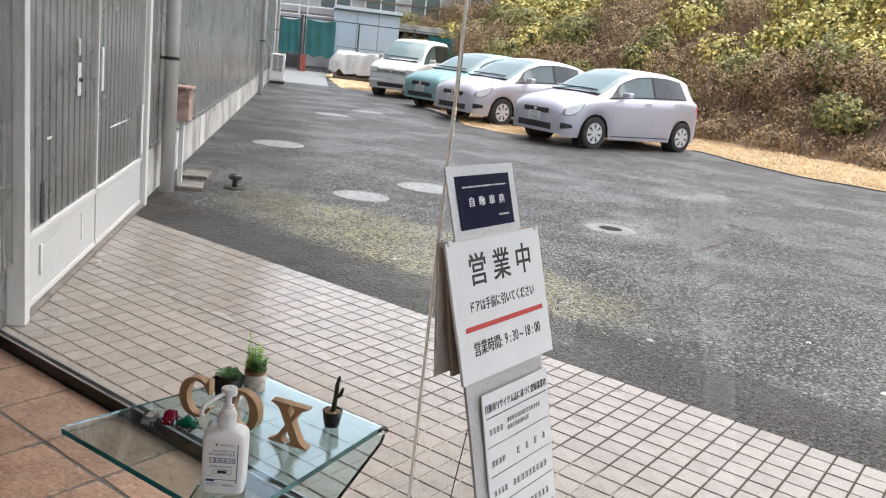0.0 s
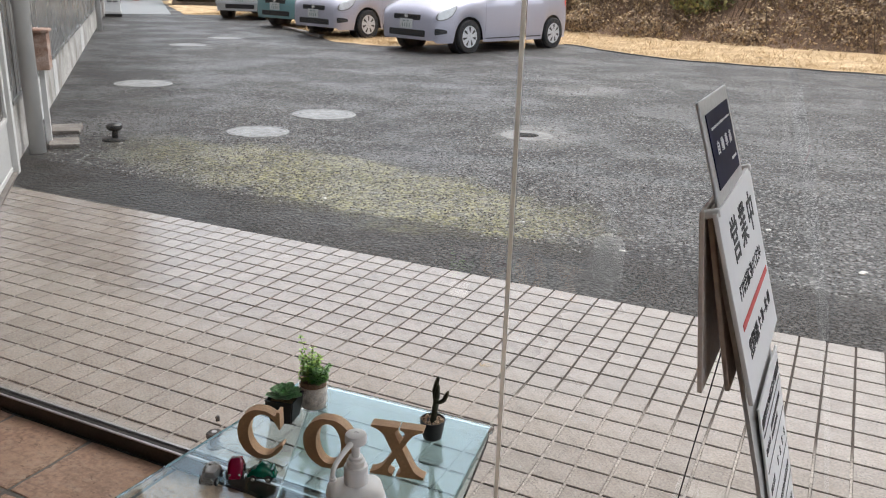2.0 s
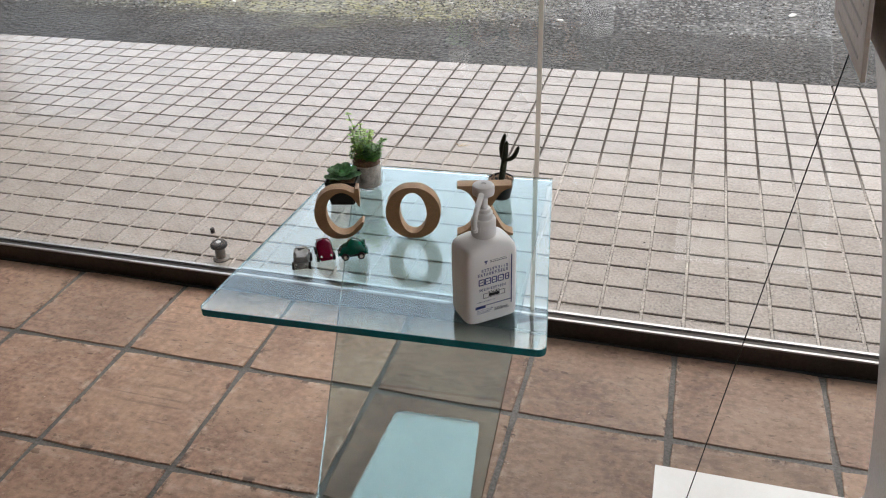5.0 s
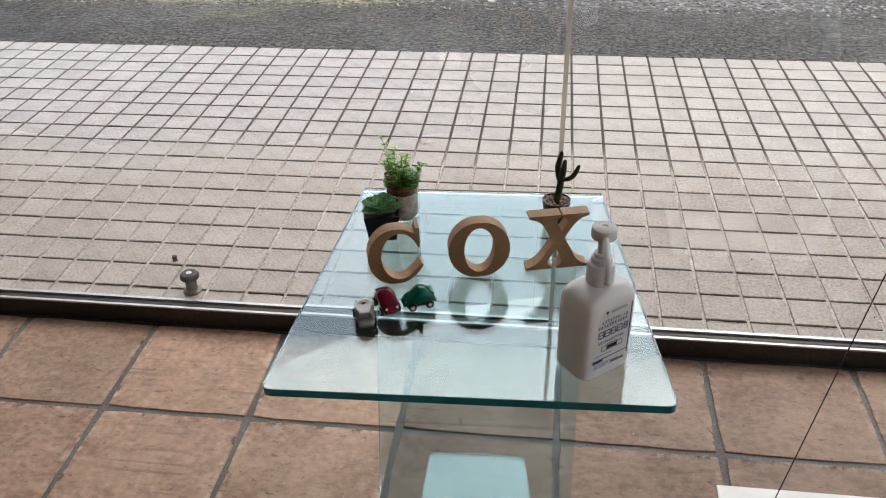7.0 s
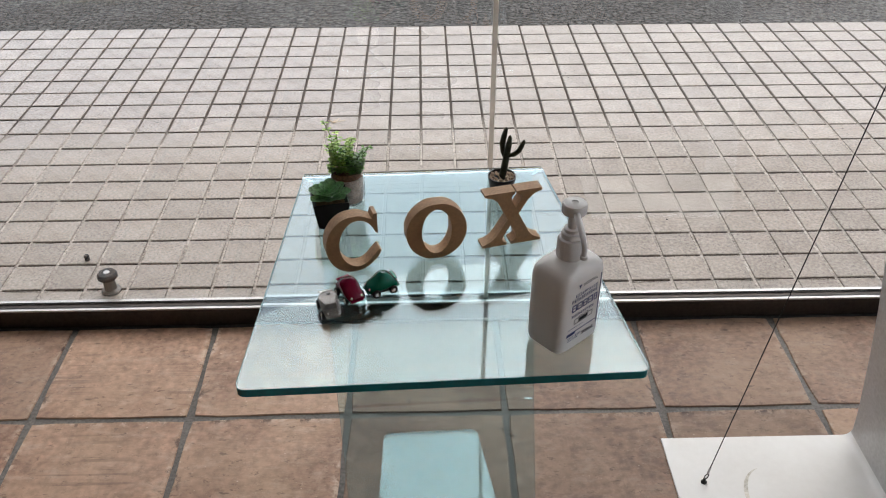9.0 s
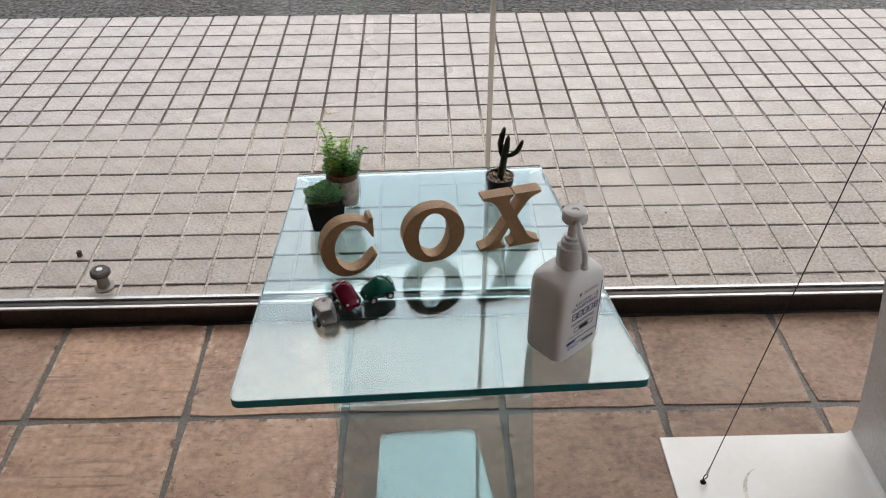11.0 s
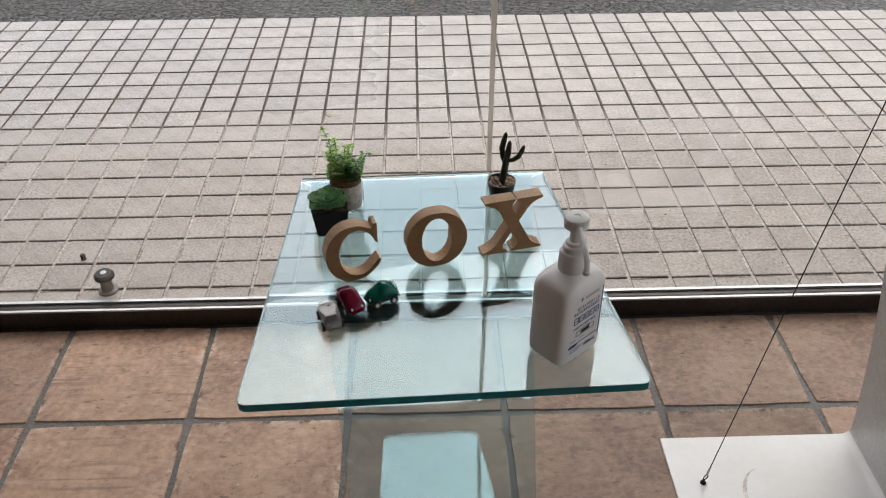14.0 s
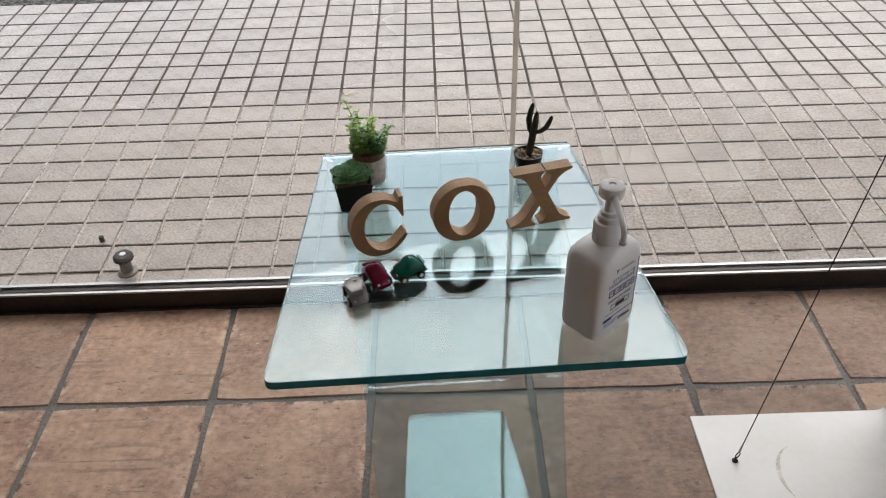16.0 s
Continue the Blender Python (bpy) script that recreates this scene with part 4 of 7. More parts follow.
    ob.matrix_world = pose(x, y, TOP + 0.0004, 0, 0, turn)
    return tagged(ob, "brown wooden serif letter %s standing on the glass table" % ch, "letter", "wooden letters")


letter("C", 0.326, -0.641, 18)
letter("O", 0.454, -0.609, 13)
letter("X", 0.5755, -0.574, 14.5)


def pump_bottle():
    t = thing("pump_bottle", pose(0.629, -0.806, TOP + 0.0004, 0, 0, 40) @ Matrix.Diagonal((1, 1, 0.98, 1)), "white plastic pump bottle with a printed label", "bottle")
    # rounded rectangular sections from foot to neck
    prof = [(0.0, 0.0395, 0.0290), (0.003, 0.0425, 0.0325), (0.012, 0.0435, 0.0335), (0.110, 0.0435, 0.0335), (0.118, 0.0430, 0.0330), (0.125, 0.0412, 0.0315), (0.1305, 0.0380, 0.0288), (0.1345, 0.0325, 0.0252), (0.1370, 0.0255, 0.0215), (0.1382, 0.0200, 0.0188), (0.1390, 0.0170, 0.0170)]
    bm, rings, n = bmesh.new(), [], 64
    for z, a, b in prof:
        p = 2 + 3.4 * max(0, min(1, (0.139 - z) / 0.012))
        ring = []
        for i in range(n):
            c, s = math.cos(2 * math.pi * i / n), math.sin(2 * math.pi * i / n)
            ring.append(bm.verts.new((a * math.copysign(abs(c) ** (2 / p), c), b * math.copysign(abs(s) ** (2 / p), s), z)))
        rings.append(ring)
    for a, b in zip(rings, rings[1:]):
        for i in range(n):
            bm.faces.new((a[i], a[(i + 1) % n], b[(i + 1) % n], b[i]))
    bm.faces.new(rings[0][::-1]), bm.faces.new(rings[-1])
    part("body", bm, M_bottle, t, smooth=True)
    collar = part("collar", lathe([(0.0168, 0.1391), (0.0182, 0.1400), (0.0182, 0.1660), (0.0170, 0.1690), (0.0140, 0.1700), (0.0, 0.1700)], 40), M_white, t, "ribbed white collar", smooth=True)
    for i in range(30):
        part("rib", boxed(0.0180, 0.01835, -0.0005, 0.0005, 0.1420, 0.1640, 0, 1, pose(0, 0, 0, 0, 0, i * 12)), M_white, collar)
    part("neck_ring", lathe([(0.0138, 0.1701), (0.0138, 0.1775), (0.0126, 0.1790), (0.0108, 0.1795), (0.0108, 0.1840), (0.0095, 0.1850), (0.0, 0.1850)], 32), M_white, t, smooth=True)
    part("stem", lathe([(0.0066, 0.1851), (0.0063, 0.2095)], 20), M_white, t, smooth=True)
    head = part("head", lathe([(0, 0.2068), (0.0135, 0.2068), (0.0158, 0.2085), (0.0163, 0.2110), (0.0163, 0.2195), (0.0150, 0.2225), (0.0120, 0.2238), (0.0045, 0.2240), (0.0036, 0.2226), (0, 0.2224)], 36), M_white, t, "round push head with a small dimple", smooth=True)
    nz = tube([(-0.012, 0, 0.2140), (-0.030, 0, 0.2115), (-0.048, 0, 0.2080), (-0.060, 0, 0.2045), (-0.0655, 0, 0.2005), (-0.0675, 0, 0.1950), (-0.0680, 0, 0.1860)], 0.0042, 14, taper=[1.1, 1.0, 0.95, 0.9, 0.88, 0.85, 0.85])
    nozzle = part("nozzle", nz, M_white, t, "curved white spout", smooth=True)
    part("nozzle_tip", lathe([(0.0022, 0.1830), (0.0048, 0.1830), (0.0050, 0.1875), (0.0038, 0.1885)], 18, m=pose(-0.0680, 0, 0)), M_white, nozzle, smooth=True)
    nozzle.matrix_local = pose(0, 0, 0, 0, 0, 53)
    lab = Matrix.Translation((0.0, -0.0337, 0.0)) @ pose(0, 0, 0, 90)
    lab2 = lab @ pose(0, 0, 0.0003) @ pose(0, 0.0655, 0) @ Matrix.Diagonal((1.06, 0.95, 1, 1)) @ pose(0, -0.078, 0)
    random.seed(3)

    def run(y, h, x0, x1, w, gap):
        out, x = [], x0
        while x < x1:
            ww = w * random.uniform(0.6, 1.3)
            out.append((x + ww / 2, y, ww * 0.86, h * random.uniform(0.5, 0.8)))
            x += ww + gap
        return out

    def sign_strokes(x, y, w, h):
        """One printed character that cannot be read, as thin strokes."""
        out = [(x, y + h * q, w * random.uniform(0.55, 1.0), h * 0.15) for q in (-0.42, 0.0, 0.42) if random.random() < 0.85]
        return out + [(x + w * random.uniform(-0.3, 0.3), y, w * 0.17, h * random.uniform(0.6, 1.0))]

    def row(y, h, x0, x1, pitch):
        return [r for i in range(int((x1 - x0) / pitch)) for r in sign_strokes(x0 + (i + 0.5) * pitch, y, pitch * 0.78, h)]

    bars("small_print", row(0.1125, 0.0050, -0.020, 0.022, 0.0042) + row(0.1050, 0.0054, -0.026, 0.023, 0.0044) + row(0.0765, 0.0042, -0.024, 0.022, 0.0036), lab2, M_blue, t, 0.0002)
    # large outlined characters of the product's name as plain outlined blocks
    frame_ = lambda x, y, w, h, e: [(x, y + h / 2, w, e), (x, y - h / 2, w, e), (x - w / 2, y, e, h), (x + w / 2, y, e, h)]
    bars("brand_block", [r for i, w in enumerate((0.0078, 0.0082, 0.0068, 0.0082, 0.0050)) for r in frame_(-0.0195 + 0.0100 * i, 0.0910, w, 0.0105, 0.0015) + [(-0.0195 + 0.0100 * i, 0.0910, w * 0.6, 0.0011)]], lab2, M_blue, t, 0.0002)
    bars("emblem", [(-0.0125, 0.1265, 0.0016, 0.0055), (-0.0140, 0.1285, 0.0012, 0.0030), (-0.0110, 0.1285, 0.0012, 0.0030)], lab2, M_blue, t, 0.0002)
    bars("emblem_print", run(0.1285, 0.0016, -0.006, 0.018, 0.0022, 0.0005) + run(0.1255, 0.0020, -0.006, 0.018, 0.0026, 0.0005), lab2, M_print, t, 0.0002)
    bars("hand_mark", frame_(0.0, 0.0640, 0.034, 0.0085, 0.0007) + [(0.0, 0.0640, 0.017, 0.0058)] + run(0.0705, 0.0014, -0.009, 0.009, 0.002, 0.001), lab2, M_ink, t, 0.0002)
    bars("rule", [(0.0275, 0.084, 0.0016, 0.092), (0.0, 0.0455, 0.057, 0.0012)], lab2, M_blue, t, 0.0002)
    bars("fine_print", [(-0.0215, 0.0430, 0.0160, 0.0042)] + run(0.0375, 0.0013, -0.027, -0.004, 0.0026, 0.0006) + run(0.0345, 0.0013, -0.027, -0.006, 0.0026, 0.0006) + run(0.0315, 0.0013, -0.027, -0.008, 0.0026, 0.0006) + run(0.0535, 0.0012, -0.027, 0.0, 0.0026, 0.0006), lab2, M_blue, t, 0.0002)
    lettering("volume", "500mL", 0.0085, lab2 @ pose(0.012, 0.033, 0), M_print, t)
    return t


pump_bottle()


def jar_plant():
    t = thing("potted_sprig", pose(0.304, -0.442, TOP + 0.0004), "small green sprig in a clear glass jar of sand", "plant")
    part("jar", lathe([(0, 0.0), (0.024, 0.0), (0.0285, 0.004), (0.030, 0.02), (0.0295, 0.055), (0.0265, 0.067), (0.0262, 0.072), (0.0285, 0.074), (0.0290, 0.080), (0.0272, 0.082), (0.0255, 0.080), (0.0248, 0.068), (0.0280, 0.054), (0.0284, 0.02), (0.026, 0.0045), (0, 0.003)], 36), M_jar, t, smooth=True).visible_shadow = False
    part("sand", lathe([(0, 0.004), (0.0255, 0.0055), (0.0279, 0.02), (0.0276, 0.051), (0, 0.052)], 28), M_shell, t, "pale sand", smooth=True)
    part("soil", lathe([(0, 0.0525), (0.0272, 0.0522), (0.0268, 0.058), (0.0250, 0.062), (0.012, 0.064), (0, 0.065)], 28), M_soil, t, "brown soil", smooth=True)
    rnd = random.Random(11)

    def spray(name, mat_, stems, leaf, label):
        """Upright stems set with pairs of small round cupped leaves."""
        vs, fs = [], []
        for base, a, lean, h in stems:
            stem = [base + Vector((math.cos(a) * lean * h * f * f, math.sin(a) * lean * h * f * f, h * f)) for f in np.linspace(0, 1, 8)]
            part("stem", tube(stem, 0.0006, 5), mat_, t)
            for j in range(1, 8):
                small = 1.0 - 0.07 * j
                for q in range(3):
                    b = a + q * 2.09 + j * 1.1 + rnd.uniform(-0.4, 0.4)
                    d = Vector((math.cos(b), math.sin(b), rnd.uniform(-0.25, 0.25))).normalized()
                    sd = Vector((-math.sin(b), math.cos(b), 0))
                    up = d.cross(sd)
                    r = leaf * small * rnd.uniform(0.75, 1.2)
                    c, k0 = stem[j] + d * r * 1.25, len(vs)
                    vs += [c - up * r * 0.25] + [c + r * (d * math.cos(g) + sd * math.sin(g) * 0.9) for g in (i * math.pi / 4 for i in range(8))] + [stem[j]]
                    fs += [(k0, k0 + 1 + i, k0 + 1 + (i + 1) % 8) for i in range(8)] + [(k0 + 9, k0 + 4, k0 + 5), (k0 + 9, k0 + 5, k0 + 6)]
        return raw(name, vs, fs, mat_, t, True, label)

    pale, deep = [(Vector((-0.012, 0.0, 0.060)), 3.0, 0.22, 0.090)], []
    for i in range(10):
        g = i * 0.63
        pale.append((Vector((-0.008 + 0.011 * math.cos(g), 0.011 * math.sin(g), 0.058)), g, rnd.uniform(0.05, 0.30), rnd.uniform(0.022, 0.056) if i % 3 else 0.064))
    for i in range(12):
        g = i * 0.52
        deep.append((Vector((0.013 + 0.008 * math.cos(g), 0.011 * math.sin(g), 0.060)), g, rnd.uniform(0.10, 0.45), rnd.uniform(0.022, 0.046)))
    spray("pale_leaves", M_sprig, pale, 0.0070, "pale yellow-green round leaves")
    spray("deep_leaves", M_sprig_deep, deep, 0.0062, "deeper green small leaves")
    return t


jar_plant()


def succulent():
    t = thing("potted_succulent", pose(0.279, -0.508, TOP + 0.0004, 0, 0, 12), "green rosette succulent in a square black pot", "plant")
    bm = bmesh.new()
    loops = []
    for z, a in ((0, 0.0225), (0.002, 0.0235), (0.048, 0.0300), (0.050, 0.0300), (0.050, 0.0277), (0.040, 0.0262)):
        loops.append([bm.verts.new((sx * a, sy * a, z)) for sx, sy in ((-1, -1), (1, -1), (1, 1), (-1, 1))])
    for a, b in zip(loops, loops[1:]):
        for i in range(4):
            bm.faces.new((a[i], a[(i + 1) % 4], b[(i + 1) % 4], b[i]))
    bm.faces.new(loops[0][::-1]), bm.faces.new(loops[-1])
    es = [e for e in bm.edges if abs(e.verts[0].co.z - e.verts[1].co.z) > 0.03]
    bmesh.ops.bevel(bm, geom=es, offset=0.0025, segments=2, affect="EDGES")
    part("pot", bm, M_black, t)
    part("soil", boxed(-0.0235, 0.0235, -0.0235, 0.0235, 0.0402, 0.045, 0.001, 1), M_soil, t)
    rnd = random.Random(5)
    for ring, (cnt, L, tilt, z) in enumerate(((7, 0.0375, 2, 0.047), (6, 0.0325, 14, 0.050), (5, 0.025, 30, 0.052), (3, 0.016, 55, 0.054))):
        for i in range(cnt):
            bm = bmesh.new()
            n, m_ = 9, 7
            grid = []
            for u in range(n):
                f = u / (n - 1)
                # narrow at the root, round and broad towards the tip, with a short point
                w = L * 0.33 * (math.sin(math.pi * min(1, 0.10 + 0.86 * f ** 1.35)) ** 0.62) * (1 if u < n - 1 else 0.25) + 0.0006
                grid.append([bm.verts.new((L * f, w * math.cos(math.pi * j / (m_ - 1)), 0.32 * w * (math.cos(math.pi * j / (m_ - 1)) ** 2) + L * 0.22 * f * f)) for j in range(m_)])
            for u in range(n - 1):
                for j in range(m_ - 1):
                    bm.faces.new((grid[u][j], grid[u + 1][j], grid[u + 1][j + 1], grid[u][j + 1]))
            bmesh.ops.solidify(bm, geom=bm.faces, thickness=0.0024)
            m = pose(0, 0, z, 0, 0, 360 * (i + ring * 0.43) / cnt + rnd.uniform(-7, 7)) @ pose(0, 0, 0, 0, -tilt + rnd.uniform(-6, 6), 0)
            bmesh.ops.transform(bm, matrix=m, verts=bm.verts)
            part("leaf", bm, M_leaf, t, smooth=True)
    return t


succulent()


def cactus():
    t = thing("potted_cactus", pose(0.574, -0.432, TOP + 0.0004), "thin dark cactus with bent arms in a black pot", "plant")
    part("pot", lathe([(0, 0), (0.017, 0), (0.0185, 0.002), (0.0245, 0.036), (0.0250, 0.040), (0.0232, 0.040), (0.0226, 0.034), (0, 0.034)], 32), M_black, t, smooth=True)
    rnd = random.Random(9)
    for i in range(70):
        r, a = 0.0215 * math.sqrt(rnd.random()), rnd.uniform(0, 6.28)
        bm = bmesh.new()
        bmesh.ops.create_icosphere(bm, subdivisions=1, radius=rnd.uniform(0.0021, 0.0034))
        bmesh.ops.transform(bm, matrix=pose(r * math.cos(a), r * math.sin(a), 0.0355 + rnd.uniform(0, 0.003), rnd.uniform(0, 90), rnd.uniform(0, 90)) @ Matrix.Diagonal((1.3, 1, 0.7, 1)), verts=bm.verts)
        part("pebble", bm, M_pebble, t, smooth=True)
    part("trunk", tube([(0.0, 0, 0.034), (0.003, 0, 0.055), (0.006, 0, 0.08), (0.009, -0.002, 0.105), (0.0105, -0.002, 0.121), (0.011, -0.002, 0.1265)], 0.0062, 12, taper=[0.95, 1, 0.95, 0.85, 0.6, 0.2]), M_cactus, t, smooth=True)
    part("arm", tube([(0.006, 0.002, 0.072), (0.001, 0.006, 0.088), (-0.001, 0.008, 0.105), (0.002, 0.009, 0.122), (0.0045, 0.0095, 0.133), (0.0050, 0.0095, 0.137)], 0.0052, 12, taper=[0.7, 0.95, 1, 0.9, 0.65, 0.2]), M_cactus, t, smooth=True)
    part("arm", tube([(0.008, -0.002, 0.084), (0.018, -0.005, 0.088), (0.026, -0.007, 0.096), (0.031, -0.008, 0.108), (0.034, -0.008, 0.117), (0.0345, -0.008, 0.120)], 0.0046, 12, taper=[0.8, 0.95, 1, 0.9, 0.65, 0.2]), M_cactus, t, smooth=True)
    for p in t.children:
        if p.name.startswith(("trunk", "arm")):
            p.data.transform(pose(0, 0, 0.034) @ Matrix.Diagonal((1, 1, 0.92, 1)) @ pose(0, 0, -0.034))
    return t


cactus()


def toy_car(x, y, turn, tint, label):
    t = thing("toy_car", pose(x, y, TOP + 0.0004, 0, 0, turn), label, "toy car", "toy cars")
    mat_ = bpy.data.materials.new("toy_plastic")
    mat_.use_nodes = True
    b = mat_.node_tree.nodes["Principled BSDF"]
    b.inputs["Base Color"].default_value = (*tint, 1)
    b.inputs["Roughness"].default_value, b.inputs["Transmission Weight"].default_value = 0.08, 0.95 if tint[0] > 0.6 else 0.35
    # rounded body, nose at +x
    st = [(-0.024, 0.010, 0.006, 0.012), (-0.022, 0.0125, 0.005, 0.018), (-0.016, 0.0140, 0.005, 0.024), (-0.009, 0.0142, 0.005, 0.0295), (0.0, 0.0142, 0.005, 0.0310), (0.006, 0.0140, 0.005, 0.0275), (0.010, 0.0140, 0.005, 0.0215), (0.016, 0.0135, 0.005, 0.0195), (0.021, 0.0120, 0.005, 0.0160), (0.0245, 0.0095, 0.006, 0.0115)]
    bm, rings, n = bmesh.new(), [], 20
    for px, w, z0, z1 in st:
        ring = []
        for i in range(n):
            a = 2 * math.pi * i / n
            c, s = math.cos(a), math.sin(a)
            f = 1 if s < 0 else (1 - 0.38 * s ** 2 * (1 if z1 > 0.022 else 0.35))
            ring.append(bm.verts.new((px, w * f * math.copysign(abs(c) ** 0.6, c), (z0 + z1) / 2 + (z1 - z0) / 2 * math.copysign(abs(s) ** 0.7, s))))
        rings.append(ring)
    for a, b2 in zip(rings, rings[1:]):
        for i in range(n):
            bm.faces.new((a[i], a[(i + 1) % n], b2[(i + 1) % n], b2[i]))
    bm.faces.new(rings[0][::-1]), bm.faces.new(rings[-1])
    bmesh.ops.recalc_face_normals(bm, faces=bm.faces)
    part("body", bm, mat_, t, smooth=True).visible_shadow = tint[0] < 0.6
    part("fin", boxed(-0.0225, -0.0175, -0.0105, 0.0105, 0.0205, 0.0222, 0.0007, 1), mat_, t)
    part("chassis", boxed(-0.021, 0.021, -0.0105, 0.0105, 0.0035, 0.0075, 0.001, 1), M_grip if tint[0] > 0.6 else M_black, t)
    if tint[0] > 0.6:
        part("motor", boxed(-0.012, 0.008, -0.008, 0.008, 0.0078, 0.018, 0.002, 2), M_alu, t, "bright clockwork motor")
    for wx in (-0.0135, 0.0135):
        for sy in (-1, 1):
            w = part("wheel", lathe([(0, -0.0022), (0.0058, -0.0022), (0.0064, -0.0012), (0.0064, 0.0012), (0.0058, 0.0022), (0.0036, 0.0022)], 20, m=pose(wx, sy * 0.0138, 0.0066, -90 * sy)), M_rubber, t, "black tyre with a bright hub", smooth=False)
            part("hub", lathe([(0.0036, 0.0020), (0.0034, 0.0026), (0.0014, 0.0021), (0, 0.0028)], 16, m=pose(wx, sy * 0.0138, 0.0066, -90 * sy)), M_chrome, w)
    for sy in (-1, 1):
        part("headlight", lathe([(0, 0.0), (0.0022, 0.0002), (0.0016, 0.0012), (0, 0.0016)], 12, m=pose(0.0222, sy * 0.0082, 0.0125, 0, 80, 0)), M_chrome, t)
        part("window_line", boxed(-0.010, 0.006, min(sy * 0.0118, sy * 0.0124), max(sy * 0.0118, sy * 0.0124), 0.0205, 0.0212), M_chrome, t)
    part("bumper", boxed(0.0235, 0.0262, -0.0105, 0.0105, 0.0065, 0.0090, 0.0008, 1), mat_, t)
    part("bumper", boxed(-0.0262, -0.0235, -0.0105, 0.0105, 0.0065, 0.0090, 0.0008, 1), mat_, t)
    for p in t.children_recursive:
        p.data.transform(Matrix.Diagonal((1, 1, 1.12, 1)))
    return t


toy_car(0.297, -0.750, -70, (0.80, 0.78, 0.75), "clear smoky plastic toy car on the glass table")
toy_car(0.324, -0.716, -58, (0.24, 0.004, 0.035), "translucent dark red plastic toy car on the glass table")
toy_car(0.371, -0.702, 205, (0.003, 0.17, 0.105), "translucent green plastic toy car on the glass table")


# ---- the sign stand ----
def sign_stand():
    t = thing("sign_stand", pose(0, 0, FLOOR), "bent white and grey steel sign stand with a tension wire", "sign stand")
    y0, y1, th = -0.757, -0.508, 0.005
    # the taut wire bows the upright part of the sheet
    bow = lambda z: 1.331 - 0.112 * z - 0.098 * z * z
    slope = lambda z: -0.112 - 0.196 * z
    # bent sheet: plate, tight fold, bowed panel
    R = 0.022
    prof = [(0.926, th / 2)] + [(bow(0.0) - R + R * math.sin(radians(84 * i / 7)), th / 2 + R - R * math.cos(radians(84 * i / 7))) for i in range(8)]
    prof += [(bow(z), z - FLOOR) for z in np.linspace(0.02, 1.125, 24)]
    bm, rows = bmesh.new(), []
    for i, p in enumerate(prof):
        a, b = Vector(prof[max(i - 1, 0)]), Vector(prof[min(i + 1, len(prof) - 1)])
        dd = (b - a).normalized()
        nn = Vector((-dd.y, dd.x)) * th / 2
        rows.append([bm.verts.new((p[0] + s * nn.x, y, p[1] + s * nn.y)) for y, s in ((y0, 1), (y1, 1), (y1, -1), (y0, -1))])
    for a, b in zip(rows, rows[1:]):
        for j in range(4):
            f = bm.faces.new((a[j], a[(j + 1) % 4], b[(j + 1) % 4], b[j]))
            f.smooth = j in (0, 2)
            f.material_index = 0 if a[0].co.z < 0.012 and b[0].co.z < 0.03 else 1
    bm.faces.new(rows[0][::-1]), bm.faces.new(rows[-1])
    bmesh.ops.recalc_face_normals(bm, faces=bm.faces)
    part("sheet", bm, [M_plate, M_steel], t)
    def on(yc, z, out):
        """Axes on the panel's outer face at the world height z: x along the sheet, y up it, z out of it."""
        d2 = Vector((slope(min(z, 1.1)), 0, 1)).normalized()
        nrm = Vector((d2.z, 0, -d2.x))
        m = Matrix(((0, d2.x, nrm.x, bow(z)), (1, 0, 0, yc), (0, d2.z, nrm.z, z - FLOOR), (0, 0, 0, 1)))
        return m @ pose(0, 0, out)

    # navy licence plate in a silver frame
    m = on(-0.641, 1.200, th / 2 + 0.006)
    bm = boxed(-0.104, 0.104, -0.110, 0.063, 0, 0.004, 0.001, 1, m)
    plate = part("licence_plate", bm, M_steel, t, "navy dealer plate in a silver frame")
    part("navy_panel", boxed(-0.0835, 0.0835, -0.0455, 0.0455, 0.0042, 0.0055, 0.0004, 1, m), M_navy, plate)
    ml = m @ pose(0, 0, 0.0058)
    lettering("title", "自  動  車  商", 0.0178, ml @ pose(0.003, -0.001, 0), M_paper, plate, 0.110, 0.0001)
    rn = random.Random(2)
    bars("small_print", [(-0.066 + i * 0.0046, 0.026, 0.0026, 0.0034 * rn.uniform(0.6, 1)) for i in range(30)] + [(0.036 + i * 0.0050, -0.027, 0.0030, 0.0034) for i in range(7)], ml, M_board, plate)
    # opening-hours board in front
    m = on(-0.628, 1.030, th / 2 + 0.004)
    bd = part("hours_board", boxed(-0.148, 0.148, -0.118, 0.118, 0, 0.006, 0.0015, 2, m), M_board, t, "white opening-hours board with black and red print")
    mb = m @ pose(0, 0, 0.0063)
    lettering("heading", "営 業 中", 0.058, mb @ pose(0.008, 0.062, 0), M_ink, bd, 0.196, 0.0005)
    lettering("line", "ドアは手前に引いてください", 0.022, mb @ pose(0.0, 0.004, 0), M_ink, bd, 0.205, 0.0001)
    bars("red_rule", [(0.002, -0.030, 0.250, 0.0085)], mb, M_red, bd)
    lettering("line", "営業時間:", 0.026, mb @ pose(-0.064, -0.067, 0), M_ink, bd, 0.084, 0.0001)
    lettering("line", "9 : 30 ~ 18 : 00", 0.027, mb @ pose(0.049, -0.066, 0), M_ink, bd, 0.120)
    for yy in (-0.142, 0.142):
        part("clip", boxed(-0.006, 0.006, -0.004, 0.006, -0.012, 0.009, 0.003, 2, m @ pose(yy * 0.97, 0.116, 0)), M_white, bd, "clear plastic clip")
